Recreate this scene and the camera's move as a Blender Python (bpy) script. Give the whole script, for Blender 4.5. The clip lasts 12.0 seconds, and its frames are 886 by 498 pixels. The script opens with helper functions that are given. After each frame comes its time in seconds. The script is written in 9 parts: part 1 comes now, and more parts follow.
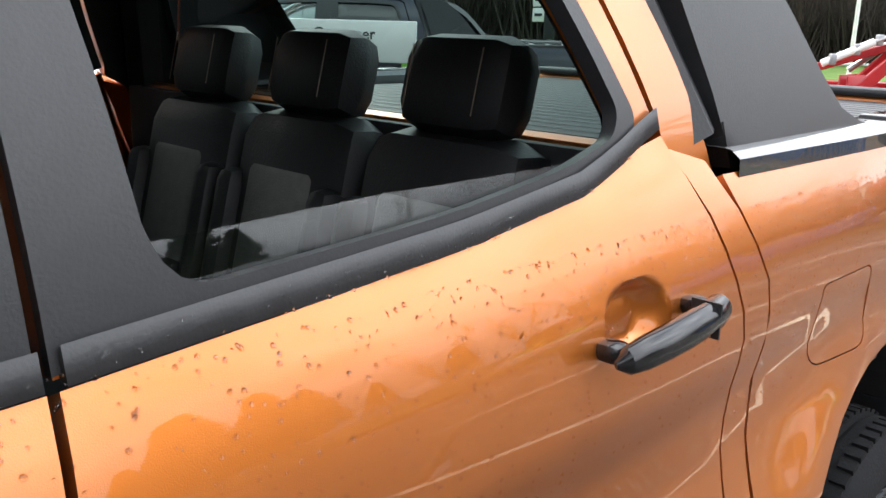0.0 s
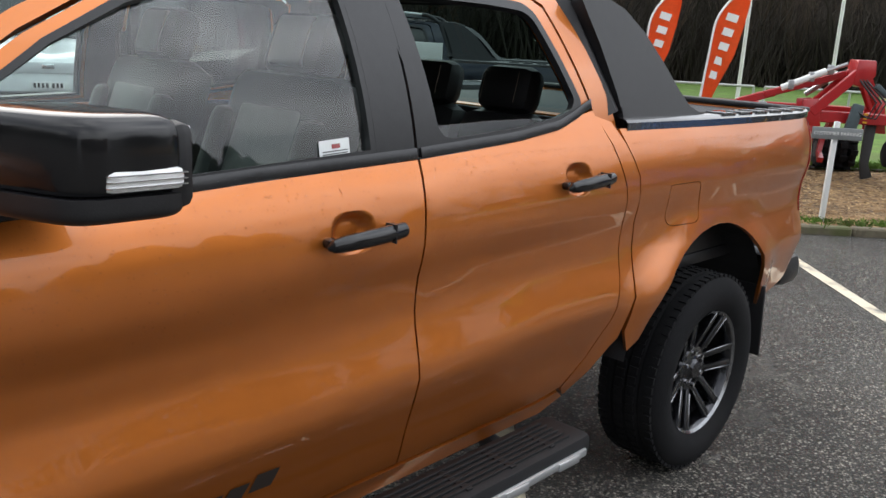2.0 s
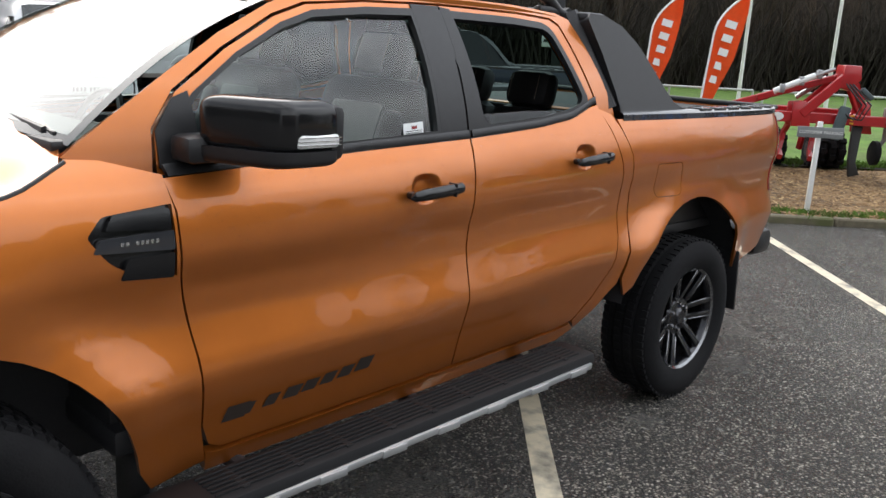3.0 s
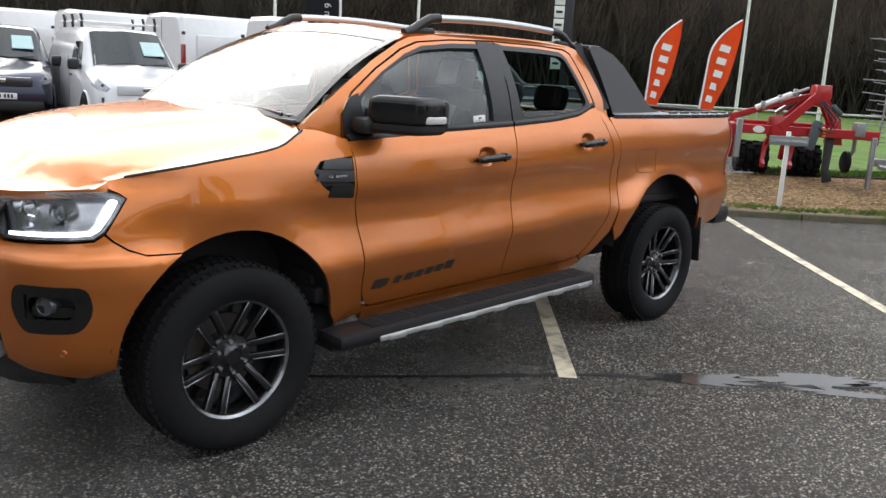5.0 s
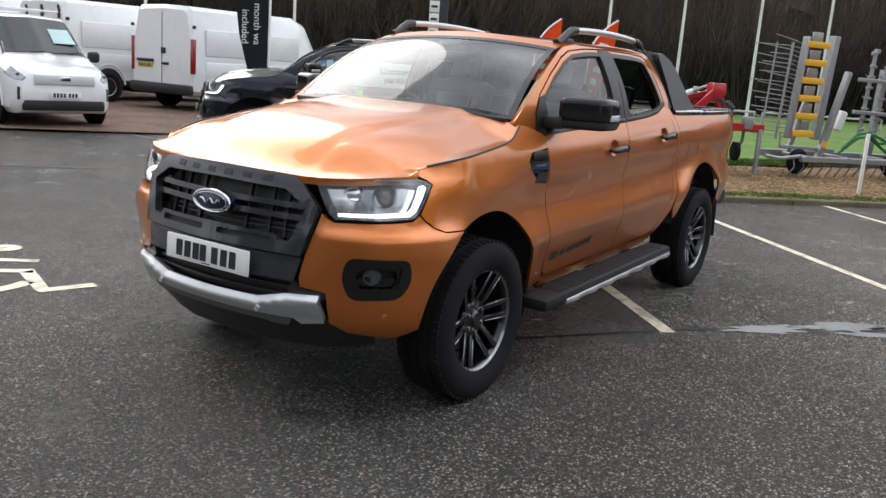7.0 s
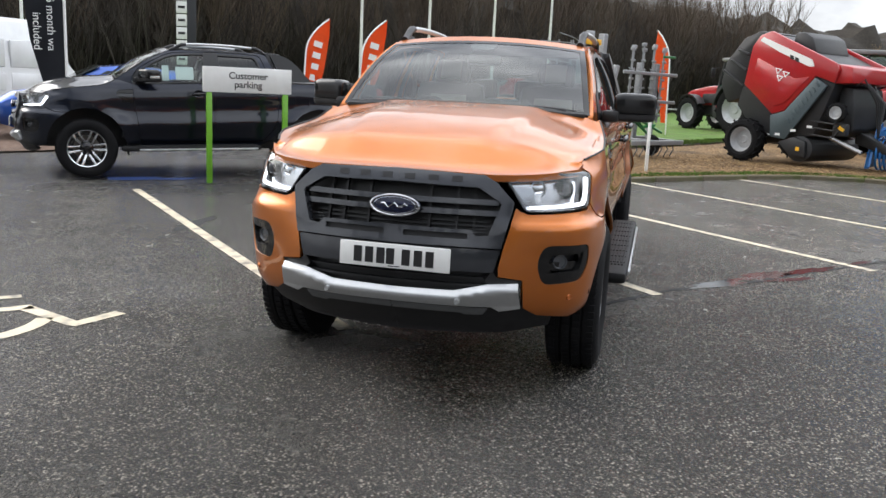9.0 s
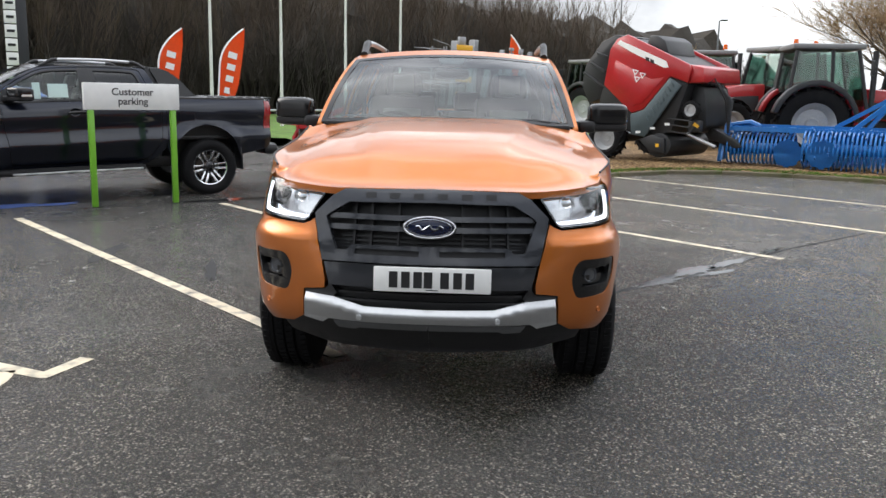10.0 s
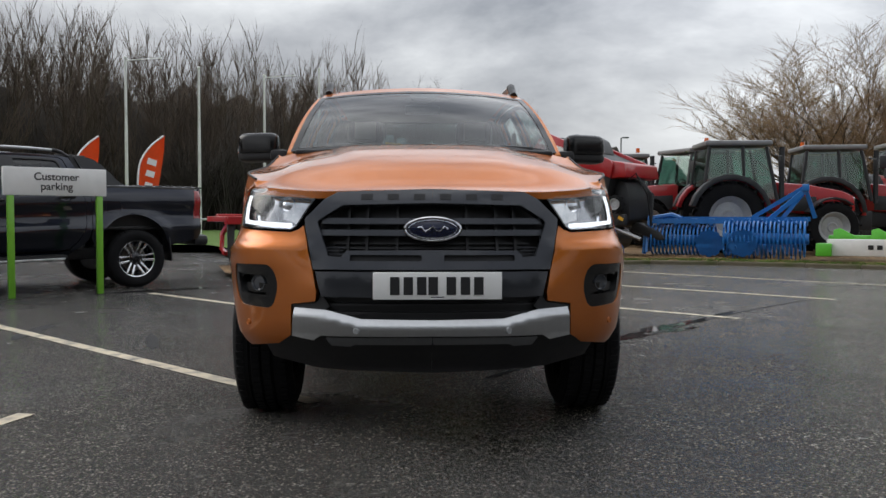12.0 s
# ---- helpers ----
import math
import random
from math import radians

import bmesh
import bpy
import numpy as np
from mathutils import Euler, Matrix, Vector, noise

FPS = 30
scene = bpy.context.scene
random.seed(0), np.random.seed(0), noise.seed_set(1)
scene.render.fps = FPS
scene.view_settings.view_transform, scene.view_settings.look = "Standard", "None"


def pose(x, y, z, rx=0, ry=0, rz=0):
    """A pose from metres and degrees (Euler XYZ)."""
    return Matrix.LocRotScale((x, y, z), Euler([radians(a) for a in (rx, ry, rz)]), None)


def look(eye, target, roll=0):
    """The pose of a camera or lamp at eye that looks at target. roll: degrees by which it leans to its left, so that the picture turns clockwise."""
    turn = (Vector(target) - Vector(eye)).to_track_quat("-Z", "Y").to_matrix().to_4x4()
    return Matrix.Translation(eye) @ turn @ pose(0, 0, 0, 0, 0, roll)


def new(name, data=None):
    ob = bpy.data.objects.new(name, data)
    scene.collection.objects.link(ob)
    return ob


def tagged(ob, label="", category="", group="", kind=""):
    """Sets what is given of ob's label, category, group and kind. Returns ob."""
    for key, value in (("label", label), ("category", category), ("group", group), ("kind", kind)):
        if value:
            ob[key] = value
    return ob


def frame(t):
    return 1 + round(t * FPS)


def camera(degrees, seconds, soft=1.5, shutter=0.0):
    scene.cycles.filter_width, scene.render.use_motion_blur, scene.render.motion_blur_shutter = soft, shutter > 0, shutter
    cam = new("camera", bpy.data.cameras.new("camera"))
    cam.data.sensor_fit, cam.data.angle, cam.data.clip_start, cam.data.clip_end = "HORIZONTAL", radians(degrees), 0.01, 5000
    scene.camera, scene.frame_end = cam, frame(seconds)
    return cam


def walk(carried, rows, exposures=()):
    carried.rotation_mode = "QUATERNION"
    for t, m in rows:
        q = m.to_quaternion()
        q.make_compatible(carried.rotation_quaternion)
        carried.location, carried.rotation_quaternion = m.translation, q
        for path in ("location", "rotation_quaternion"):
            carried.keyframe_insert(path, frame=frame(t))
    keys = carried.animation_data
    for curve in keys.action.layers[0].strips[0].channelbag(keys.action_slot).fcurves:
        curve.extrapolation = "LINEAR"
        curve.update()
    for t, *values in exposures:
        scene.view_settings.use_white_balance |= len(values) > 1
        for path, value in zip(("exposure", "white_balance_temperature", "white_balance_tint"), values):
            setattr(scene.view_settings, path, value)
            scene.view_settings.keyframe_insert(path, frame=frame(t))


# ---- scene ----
cam = camera(54.7, 12.0)
EXPOSURES = [(0, 2.6), (0.5, 2.12), (1, 1.88), (1.5, 1.72), (2.5, 1.6), (4.5, 1.6), (7, 1.48), (9.5, 1.72), (10.5, 1.54), (11, 1.30), (11.5, 1.0), (12, 0.84)]
PATH = [
    (0, (-1.506, 1.33, 1.528), (-2.9, -0.011, 1.018), 1.5),
    (0.5, (-1.202, 1.509, 1.524), (-2.642, 0.202, 1.057), 1.1),
    (1, (-0.925, 1.778, 1.553), (-2.353, 0.46, 1.079), 2.5),
    (1.5, (-0.582, 2.062, 1.585), (-1.984, 0.719, 1.106), 2.9),
    (2, (-0.245, 2.298, 1.591), (-1.65, 0.958, 1.112), 3.3),
    (2.5, (0.073, 2.519, 1.6), (-1.326, 1.172, 1.123), 3.6),
    (4.5, (1.468, 3.576, 1.618), (0.067, 2.216, 1.183), 1.7),
    (5, (1.771, 3.758, 1.6), (0.377, 2.387, 1.178), 3.3),
    (5.5, (2.202, 3.761, 1.571), (0.784, 2.406, 1.182), 4.9),
    (6, (2.597, 3.553, 1.539), (1.163, 2.215, 1.146), 4.7),
    (6.5, (2.992, 3.237, 1.544), (1.468, 2.008, 1.134), 4.3),
    (7, (3.415, 2.854, 1.566), (1.775, 1.789, 1.147), 4.3),
    (9, (4.556, 1.126, 1.47), (2.648, 0.661, 1.088), 2.7),
    (9.5, (4.641, 0.675, 1.48), (2.701, 0.398, 1.077), 2.3),
    (10, (4.61, 0.254, 1.506), (2.646, 0.152, 1.146), 1.2),
    (10.5, (4.494, -0.074, 1.471), (2.519, -0.05, 1.158), 0.1),
    (11, (4.326, -0.123, 1.247), (2.338, -0.055, 1.042), -0.3),
    (11.5, (4.34, -0.134, 0.992), (2.345, -0.039, 0.893), 0.3),
    (12, (4.366, -0.124, 0.971), (2.37, -0.029, 0.894), 0.1),
]
walk(cam, [(t, look(eye, target, roll)) for t, eye, target, roll in PATH], EXPOSURES)

# ---- world ----
SUN_EL, SUN_ROT = radians(29), radians(196)
SUN_DIR = Vector((math.sin(SUN_ROT) * math.cos(SUN_EL), math.cos(SUN_ROT) * math.cos(SUN_EL), math.sin(SUN_EL)))
world = bpy.data.worlds.new("overcast_sky")
scene.world = world
world.use_nodes = True


def sky_nodes():
    nt = world.node_tree
    nt.nodes.clear()
    n = nt.nodes.new
    out, bg = n("ShaderNodeOutputWorld"), n("ShaderNodeBackground")
    sky = n("ShaderNodeTexSky")
    sky.sky_type, sky.sun_disc = "NISHITA", False
    sky.sun_elevation, sky.sun_rotation = SUN_EL, SUN_ROT
    sky.air_density, sky.dust_density = 1.2, 3.0
    co, mp = n("ShaderNodeTexCoord"), n("ShaderNodeMapping")
    mp.inputs["Scale"].default_value = (1.0, 1.0, 2.0)
    big, fine = n("ShaderNodeTexNoise"), n("ShaderNodeTexNoise")
    big.inputs["Scale"].default_value, big.inputs["Detail"].default_value = 1.7, 7
    big.inputs["Roughness"].default_value, big.inputs["Distortion"].default_value = 0.58, 0.2
    fine.inputs["Scale"].default_value, fine.inputs["Detail"].default_value = 5.0, 5
    ramp = n("ShaderNodeValToRGB")
    e = ramp.color_ramp.elements
    e[0].position, e[0].color = 0.37, (2.5, 2.65, 2.95, 1)
    e[1].position, e[1].color = 0.64, (8.0, 8.2, 8.4, 1)
    mid = ramp.color_ramp.elements.new(0.5)
    mid.color = (4.8, 4.95, 5.25, 1)
    add = n("ShaderNodeMath")
    add.operation = "MULTIPLY_ADD"
    add.inputs[1].default_value = 0.22
    mix = n("ShaderNodeMixRGB")
    mix.inputs["Fac"].default_value = 0.9
    lk = nt.links.new
    lk(co.outputs["Generated"], mp.inputs["Vector"])
    lk(mp.outputs[0], big.inputs["Vector"]), lk(mp.outputs[0], fine.inputs["Vector"])
    sub = n("ShaderNodeMath")
    sub.operation = "SUBTRACT"
    sub.inputs[1].default_value = 0.5
    lk(fine.outputs["Fac"], sub.inputs[0])
    lk(sub.outputs[0], add.inputs[0]), lk(big.outputs["Fac"], add.inputs[2])
    lk(add.outputs[0], ramp.inputs["Fac"])
    lk(sky.outputs[0], mix.inputs["Color1"]), lk(ramp.outputs[0], mix.inputs["Color2"])
    # the cloud is brightest round the hidden sun
    dot, pw, glow, lit = n("ShaderNodeVectorMath"), n("ShaderNodeMath"), n("ShaderNodeMath"), n("ShaderNodeVectorMath")
    dot.operation, dot.inputs[1].default_value = "DOT_PRODUCT", SUN_DIR
    pw.operation, pw.use_clamp, pw.inputs[1].default_value = "POWER", False, 13.0
    glow.operation, glow.inputs[1].default_value, glow.inputs[2].default_value = "MULTIPLY_ADD", 0.60, 0.74
    lit.operation = "SCALE"
    pos = n("ShaderNodeMath")
    pos.operation, pos.inputs[1].default_value = "MAXIMUM", 0.0
    lk(co.outputs["Generated"], dot.inputs[0]), lk(dot.outputs["Value"], pos.inputs[0]), lk(pos.outputs[0], pw.inputs[0])
    # an overcast sky is about three times as bright overhead as at the horizon
    split, climb, both = n("ShaderNodeSeparateXYZ"), n("ShaderNodeMath"), n("ShaderNodeMath")
    climb.operation, climb.inputs[1].default_value, climb.inputs[2].default_value = "MULTIPLY_ADD", 0.85, 0.57
    both.operation = "MULTIPLY"
    floor0 = n("ShaderNodeMath")
    floor0.operation, floor0.inputs[1].default_value = "MAXIMUM", 0.0
    lk(co.outputs["Generated"], split.inputs[0]), lk(split.outputs["Z"], floor0.inputs[0]), lk(floor0.outputs[0], climb.inputs[0])
    # unseen fill-light lobe added half-way up over the open side of the yard
    side, side0, wide, total = n("ShaderNodeVectorMath"), n("ShaderNodeMath"), n("ShaderNodeMath"), n("ShaderNodeMath")
    side.operation, side.inputs[1].default_value = "DOT_PRODUCT", Vector((-0.60, 0.46, 0.66)).normalized()
    side0.operation, side0.inputs[1].default_value = "MAXIMUM", 0.0
    wide.operation, wide.inputs[1].default_value = "POWER", 6.0
    total.operation, total.inputs[1].default_value = "MULTIPLY_ADD", 0.75
    lk(co.outputs["Generated"], side.inputs[0]), lk(side.outputs["Value"], side0.inputs[0]), lk(side0.outputs[0], wide.inputs[0])
    lk(pw.outputs[0], glow.inputs[0]), lk(mix.outputs[0], lit.inputs[0])
    lk(wide.outputs[0], total.inputs[0]), lk(glow.outputs[0], total.inputs[2])
    lk(total.outputs[0], both.inputs[0]), lk(climb.outputs[0], both.inputs[1]), lk(both.outputs[0], lit.inputs["Scale"])
    lk(lit.outputs["Vector"], bg.inputs["Color"])
    bg.inputs["Strength"].default_value = 0.11
    lk(bg.outputs[0], out.inputs["Surface"])


sky_nodes()
sun = new("sun", bpy.data.lights.new("sun", "SUN"))
sun.data.energy, sun.data.angle, sun.data.color = 0.5, radians(50), (1.0, 0.96, 0.91)
sun.matrix_world = look((0, 0, 0), -SUN_DIR)

# ---- materials ----
MATS = {}


def mat(name, col, rough=0.5, metal=0.0, var=0.12, scale=8.0, bump=0.0, bscale=60.0, coat=0.0, flake=0.0, rvar=0.0, spec=0.5, emit=0.0, dirt=None, dirt_amt=0.0, dirt_scale=2.0, aniso=None):
    """A surface with tone variation at two scales, fine relief and, if asked, a second colour in soiled patches."""
    if name in MATS:
        return MATS[name]
    m = bpy.data.materials.new(name)
    MATS[name] = m
    m.use_nodes = True
    nt = m.node_tree
    b = nt.nodes["Principled BSDF"]
    n, lk = nt.nodes.new, nt.links.new
    co = n("ShaderNodeTexCoord")
    info = n("ShaderNodeObjectInfo")
    big, fine = n("ShaderNodeTexNoise"), n("ShaderNodeTexNoise")
    big.inputs["Scale"].default_value, big.inputs["Detail"].default_value = scale * 0.25, 4
    fine.inputs["Scale"].default_value, fine.inputs["Detail"].default_value = scale * 4, 3
    lk(co.outputs["Object"], big.inputs["Vector"]), lk(co.outputs["Object"], fine.inputs["Vector"])
    s = n("ShaderNodeMath")
    s.operation = "ADD"
    lk(big.outputs["Fac"], s.inputs[0]), lk(fine.outputs["Fac"], s.inputs[1])
    mr = n("ShaderNodeMapRange")
    mr.inputs["From Min"].default_value, mr.inputs["From Max"].default_value = 0.6, 1.4
    mr.inputs["To Min"].default_value, mr.inputs["To Max"].default_value = 1 - var, 1 + var
    lk(s.outputs[0], mr.inputs["Value"])
    hsv = n("ShaderNodeHueSaturation")
    hsv.inputs["Color"].default_value = (*col, 1)
    lk(mr.outputs[0], hsv.inputs["Value"])
    colour = hsv.outputs[0]
    if dirt:
        dn = n("ShaderNodeTexNoise")
        dn.inputs["Scale"].default_value, dn.inputs["Detail"].default_value = dirt_scale, 6
        lk(co.outputs["Object"], dn.inputs["Vector"])
        dr = n("ShaderNodeMapRange")
        dr.inputs["From Min"].default_value, dr.inputs["From Max"].default_value = 0.48, 0.7
        dr.inputs["To Max"].default_value = dirt_amt
        lk(dn.outputs["Fac"], dr.inputs["Value"])
        mx = n("ShaderNodeMixRGB")
        mx.inputs["Color2"].default_value = (*dirt, 1)
        lk(dr.outputs[0], mx.inputs["Fac"]), lk(colour, mx.inputs["Color1"])
        colour = mx.outputs[0]
    lk(colour, b.inputs["Base Color"])
    b.inputs["Metallic"].default_value, b.inputs["Roughness"].default_value = metal, rough
    b.inputs["Coat Weight"].default_value, b.inputs["Coat Roughness"].default_value = coat, 0.02
    b.inputs["Specular IOR Level"].default_value = spec
    if rvar:
        r = n("ShaderNodeMapRange")
        r.inputs["From Min"].default_value, r.inputs["From Max"].default_value = 0.35, 0.65
        r.inputs["To Min"].default_value, r.inputs["To Max"].default_value = max(0.02, rough - rvar), min(1, rough + rvar)
        lk(big.outputs["Fac"], r.inputs["Value"]), lk(r.outputs[0], b.inputs["Roughness"])
    if bump:
        bn, bp = n("ShaderNodeTexNoise"), n("ShaderNodeBump")
        bn.inputs["Scale"].default_value, bn.inputs["Detail"].default_value = bscale, 4
        lk(co.outputs["Object"], bn.inputs["Vector"]), lk(bn.outputs["Fac"], bp.inputs["Height"])
        bp.inputs["Strength"].default_value, bp.inputs["Distance"].default_value = bump, 0.01
        lk(bp.outputs[0], b.inputs["Normal"])
    if emit:
        b.inputs["Emission Color"].default_value, b.inputs["Emission Strength"].default_value = (*col, 1), emit
    return m


def glass(name, tint, rough=0.0, ior=1.5):
    """Thin automotive glass: a tinted see-through pane with a mirror-like Fresnel gloss."""
    if name in MATS:
        return MATS[name]
    m = bpy.data.materials.new(name)
    MATS[name] = m
    m.use_nodes = True
    nt = m.node_tree
    nt.nodes.clear()
    n, lk = nt.nodes.new, nt.links.new
    out, mix = n("ShaderNodeOutputMaterial"), n("ShaderNodeMixShader")
    tr, gl, lw = n("ShaderNodeBsdfTransparent"), n("ShaderNodeBsdfGlossy"), n("ShaderNodeLayerWeight")
    pw, fr = n("ShaderNodeMath"), n("ShaderNodeMath")
    tr.inputs["Color"].default_value = (*tint, 1)
    gl.inputs["Roughness"].default_value = rough
    # gloss rises from f0 face on to a full mirror at a grazing view, for both faces of the pane together
    f0 = 2 * ((ior - 1) / (ior + 1)) ** 2
    lw.inputs["Blend"].default_value = 0.5
    pw.operation, pw.inputs[1].default_value = "POWER", 4.2
    fr.operation, fr.inputs[1].default_value, fr.inputs[2].default_value = "MULTIPLY_ADD", 1 - f0, f0
    lk(lw.outputs["Facing"], pw.inputs[0]), lk(pw.outputs[0], fr.inputs[0])
    lk(fr.outputs[0], mix.inputs[0]), lk(tr.outputs[0], mix.inputs[1]), lk(gl.outputs[0], mix.inputs[2])
    lk(mix.outputs[0], out.inputs["Surface"])
    return m


def metallic_paint(name, face, coat=1.0):
    """Two-tone metallic car paint: flakes under a clear coat, with a few dried drips."""
    m = mat(name, face, 0.38, 0.78, 0.05, 3.0, 0, 60, coat)
    nt = m.node_tree
    b = nt.nodes["Principled BSDF"]
    n, lk = nt.nodes.new, nt.links.new
    co, fl, bp = n("ShaderNodeTexCoord"), n("ShaderNodeTexNoise"), n("ShaderNodeBump")
    fl.inputs["Scale"].default_value, fl.inputs["Detail"].default_value = 900.0, 1
    lk(co.outputs["Object"], fl.inputs["Vector"]), lk(fl.outputs["Fac"], bp.inputs["Height"])
    bp.inputs["Strength"].default_value, bp.inputs["Distance"].default_value = 0.10, 0.002
    lk(bp.outputs[0], b.inputs["Normal"])
    b.inputs["Coat Roughness"].default_value = 0.012
    b.inputs["Coat IOR"].default_value = 1.52
    return m


ORANGE = metallic_paint("orange_paint", (0.53, 0.153, 0.022))
NAVY = metallic_paint("navy_paint", (0.006, 0.009, 0.020))
BLACK = mat("black_trim", (0.016, 0.016, 0.0175), 0.42, 0, 0.2, 10, 0.06, 300, spec=0.45)
STEPBLACK = mat("step_plastic", (0.009, 0.009, 0.010), 0.6, 0, 0.2, 10, 0.06, 300, spec=0.3)
GLOSS = mat("gloss_black", (0.008, 0.008, 0.009), 0.14, 0, 0.1, 8, 0, 60, 0.0)
WETBLACK = mat("wet_black_plastic", (0.05, 0.05, 0.052), 0.12, 0, 0.15, 10, 0.02, 120, 0.9)
GREYP = mat("dark_grey_grille", (0.042, 0.045, 0.053), 0.17, 0.4, 0.1, 10, 0, 60, 0.6, spec=0.5)
RUBBER = mat("tyre_rubber", (0.008, 0.008, 0.009), 0.85, 0, 0.25, 12, 0.2, 150, spec=0.2, dirt=(0.020, 0.019, 0.018), dirt_amt=0.3, dirt_scale=5)
RIM = mat("rim_dark", (0.042, 0.043, 0.047), 0.17, 0.85, 0.1, 10, 0, 60, 0.4)
RIMB = mat("rim_machined", (0.72, 0.73, 0.75), 0.2, 1.0, 0.06, 20, 0, 60, 0.3)
SILVER = mat("silver_skid", (0.55, 0.56, 0.57), 0.32, 0.75, 0.06, 12)
SKIDGREY = mat("grey_skid_lip", (0.16, 0.165, 0.17), 0.38, 0.5, 0.1, 12)
CHROME = mat("chrome", (0.8, 0.8, 0.82), 0.06, 1.0, 0.02)
LEATHER = mat("grey_leather", (0.17, 0.165, 0.155), 0.42, 0, 0.15, 12, 0.15, 220)
LEATHERB = mat("black_leather", (0.014, 0.014, 0.015), 0.48, 0, 0.15, 12, 0.15, 220)
CABIN = mat("cabin_plastic", (0.02, 0.02, 0.022), 0.6, 0, 0.15, 12, 0.1, 200)
HEADLINE = mat("headlining_cloth", (0.22, 0.21, 0.2), 0.9, 0, 0.1, 12)
STITCH = mat("pale_stitch", (0.22, 0.17, 0.13), 0.7)
GLASS_F = glass("front_glass", (0.58, 0.72, 0.70), 0.0, 1.64)
GLASS_S = glass("side_glass", (0.72, 0.82, 0.80), 0.0, 1.50)
GLASS_R = glass("rear_cab_glass", (0.34, 0.45, 0.43))
GLASS_D = glass("privacy_glass", (0.09, 0.10, 0.10))
LENS = glass("lamp_lens", (0.93, 0.94, 0.95))
WHITE_L = mat("lamp_white", (0.85, 0.88, 0.92), 0.3, 0, 0.02, emit=0.9)
LAMPBODY = mat("lamp_housing", (0.42, 0.43, 0.46), 0.16, 0.85, 0.25, 30)
REFLECT = mat("lamp_reflector", (0.75, 0.76, 0.78), 0.12, 0.95, 0.1, 20)
RED_L = mat("red_lens", (0.25, 0.008, 0.01), 0.1, 0, 0.1, 10, coat=0.6)
PLATE_W = mat("plate_white", (0.78, 0.78, 0.76), 0.35, 0, 0.03)
PLATE_Y = mat("plate_yellow", (0.62, 0.48, 0.04), 0.35, 0, 0.03)
INK = mat("black_ink", (0.012, 0.012, 0.013), 0.5, 0, 0.1)
BLUEB = mat("badge_blue", (0.006, 0.011, 0.042), 0.15, 0.2, 0.05, coat=0.5)
DECAL = mat("decal_black", (0.03, 0.022, 0.018), 0.4, 0, 0.1)
PAPER = mat("paper_white", (0.75, 0.77, 0.76), 0.7, 0, 0.03)

# ---- mesh tools ----
from mathutils.geometry import delaunay_2d_cdt


def link_mesh(name, me, material, parent=None, label="", smooth=None):
    ob = new(name, me)
    if material:
        me.materials.append(material)
    if parent:
        ob.parent = parent
    if label:
        ob["label"] = label
    return ob


def part(name, bm, material, parent=None, label="", smooth=False):
    me = bpy.data.meshes.new(name)
    bm.to_mesh(me)
    bm.free()
    if smooth:
        me.polygons.foreach_set("use_smooth", [True] * len(me.polygons))
        me.set_sharp_from_angle(angle=radians(38))
    return link_mesh(name, me, material, parent, label)


def pymesh(name, verts, faces, material, parent=None, label="", smooth=False, angle=38):
    me = bpy.data.meshes.new(name)
    me.from_pydata([tuple(v) for v in verts], [], faces)
    if smooth:
        me.polygons.foreach_set("use_smooth", [True] * len(me.polygons))
        me.set_sharp_from_angle(angle=radians(angle))
    return link_mesh(name, me, material, parent, label)


def thing(name, label, category, m=None, group="", kind=""):
    ob = new(name)
    if m is not None:
        ob.matrix_world = m
    return tagged(ob, label, category, group, kind)


def box(bm, cx, cy, cz, sx, sy, sz, bevel=0.0, rot=None, seg=2):
    """A bevelled block added to bm; rot is a Matrix applied about its centre."""
    r = bmesh.ops.create_cube(bm, size=1.0)
    vs = r["verts"]
    bmesh.ops.scale(bm, verts=vs, vec=(sx, sy, sz))
    if bevel:
        es = list({e for v in vs for e in v.link_edges})
        rb = bmesh.ops.bevel(bm, geom=es, offset=min(bevel, 0.45 * min(sx, sy, sz)), segments=seg, affect="EDGES", profile=0.5)
        vs = list({v for f in rb["faces"] for v in f.verts} | {v for v in vs if v.is_valid})
    m = Matrix.Translation((cx, cy, cz)) @ (rot.to_4x4() if rot else Matrix())
    bmesh.ops.transform(bm, matrix=m, verts=vs)
    return vs


def block(name, material, parent, c, s, bevel=0.01, rot=None, label="", smooth=True):
    bm = bmesh.new()
    box(bm, *c, *s, bevel, rot)
    return part(name, bm, material, parent, label, smooth)


def tube(bm, pts, r, n=8, caps=True):
    """A round bar along pts; r is one radius or one for each point."""
    pts = [Vector(p) for p in pts]
    rs = r if isinstance(r, (list, tuple)) else [r] * len(pts)
    rings, up = [], None
    for i, p in enumerate(pts):
        d = (pts[min(i + 1, len(pts) - 1)] - pts[max(i - 1, 0)]).normalized()
        if up is None:
            up = d.orthogonal().normalized()
        up = (up - d * up.dot(d)).normalized()
        side = d.cross(up)
        rings.append([bm.verts.new(p + rs[i] * (math.cos(k * math.tau / n) * up + math.sin(k * math.tau / n) * side)) for k in range(n)])
    for a, b in zip(rings, rings[1:]):
        for k in range(n):
            bm.faces.new((a[k], a[(k + 1) % n], b[(k + 1) % n], b[k]))
    if caps:
        bm.faces.new(rings[0][::-1]), bm.faces.new(rings[-1])


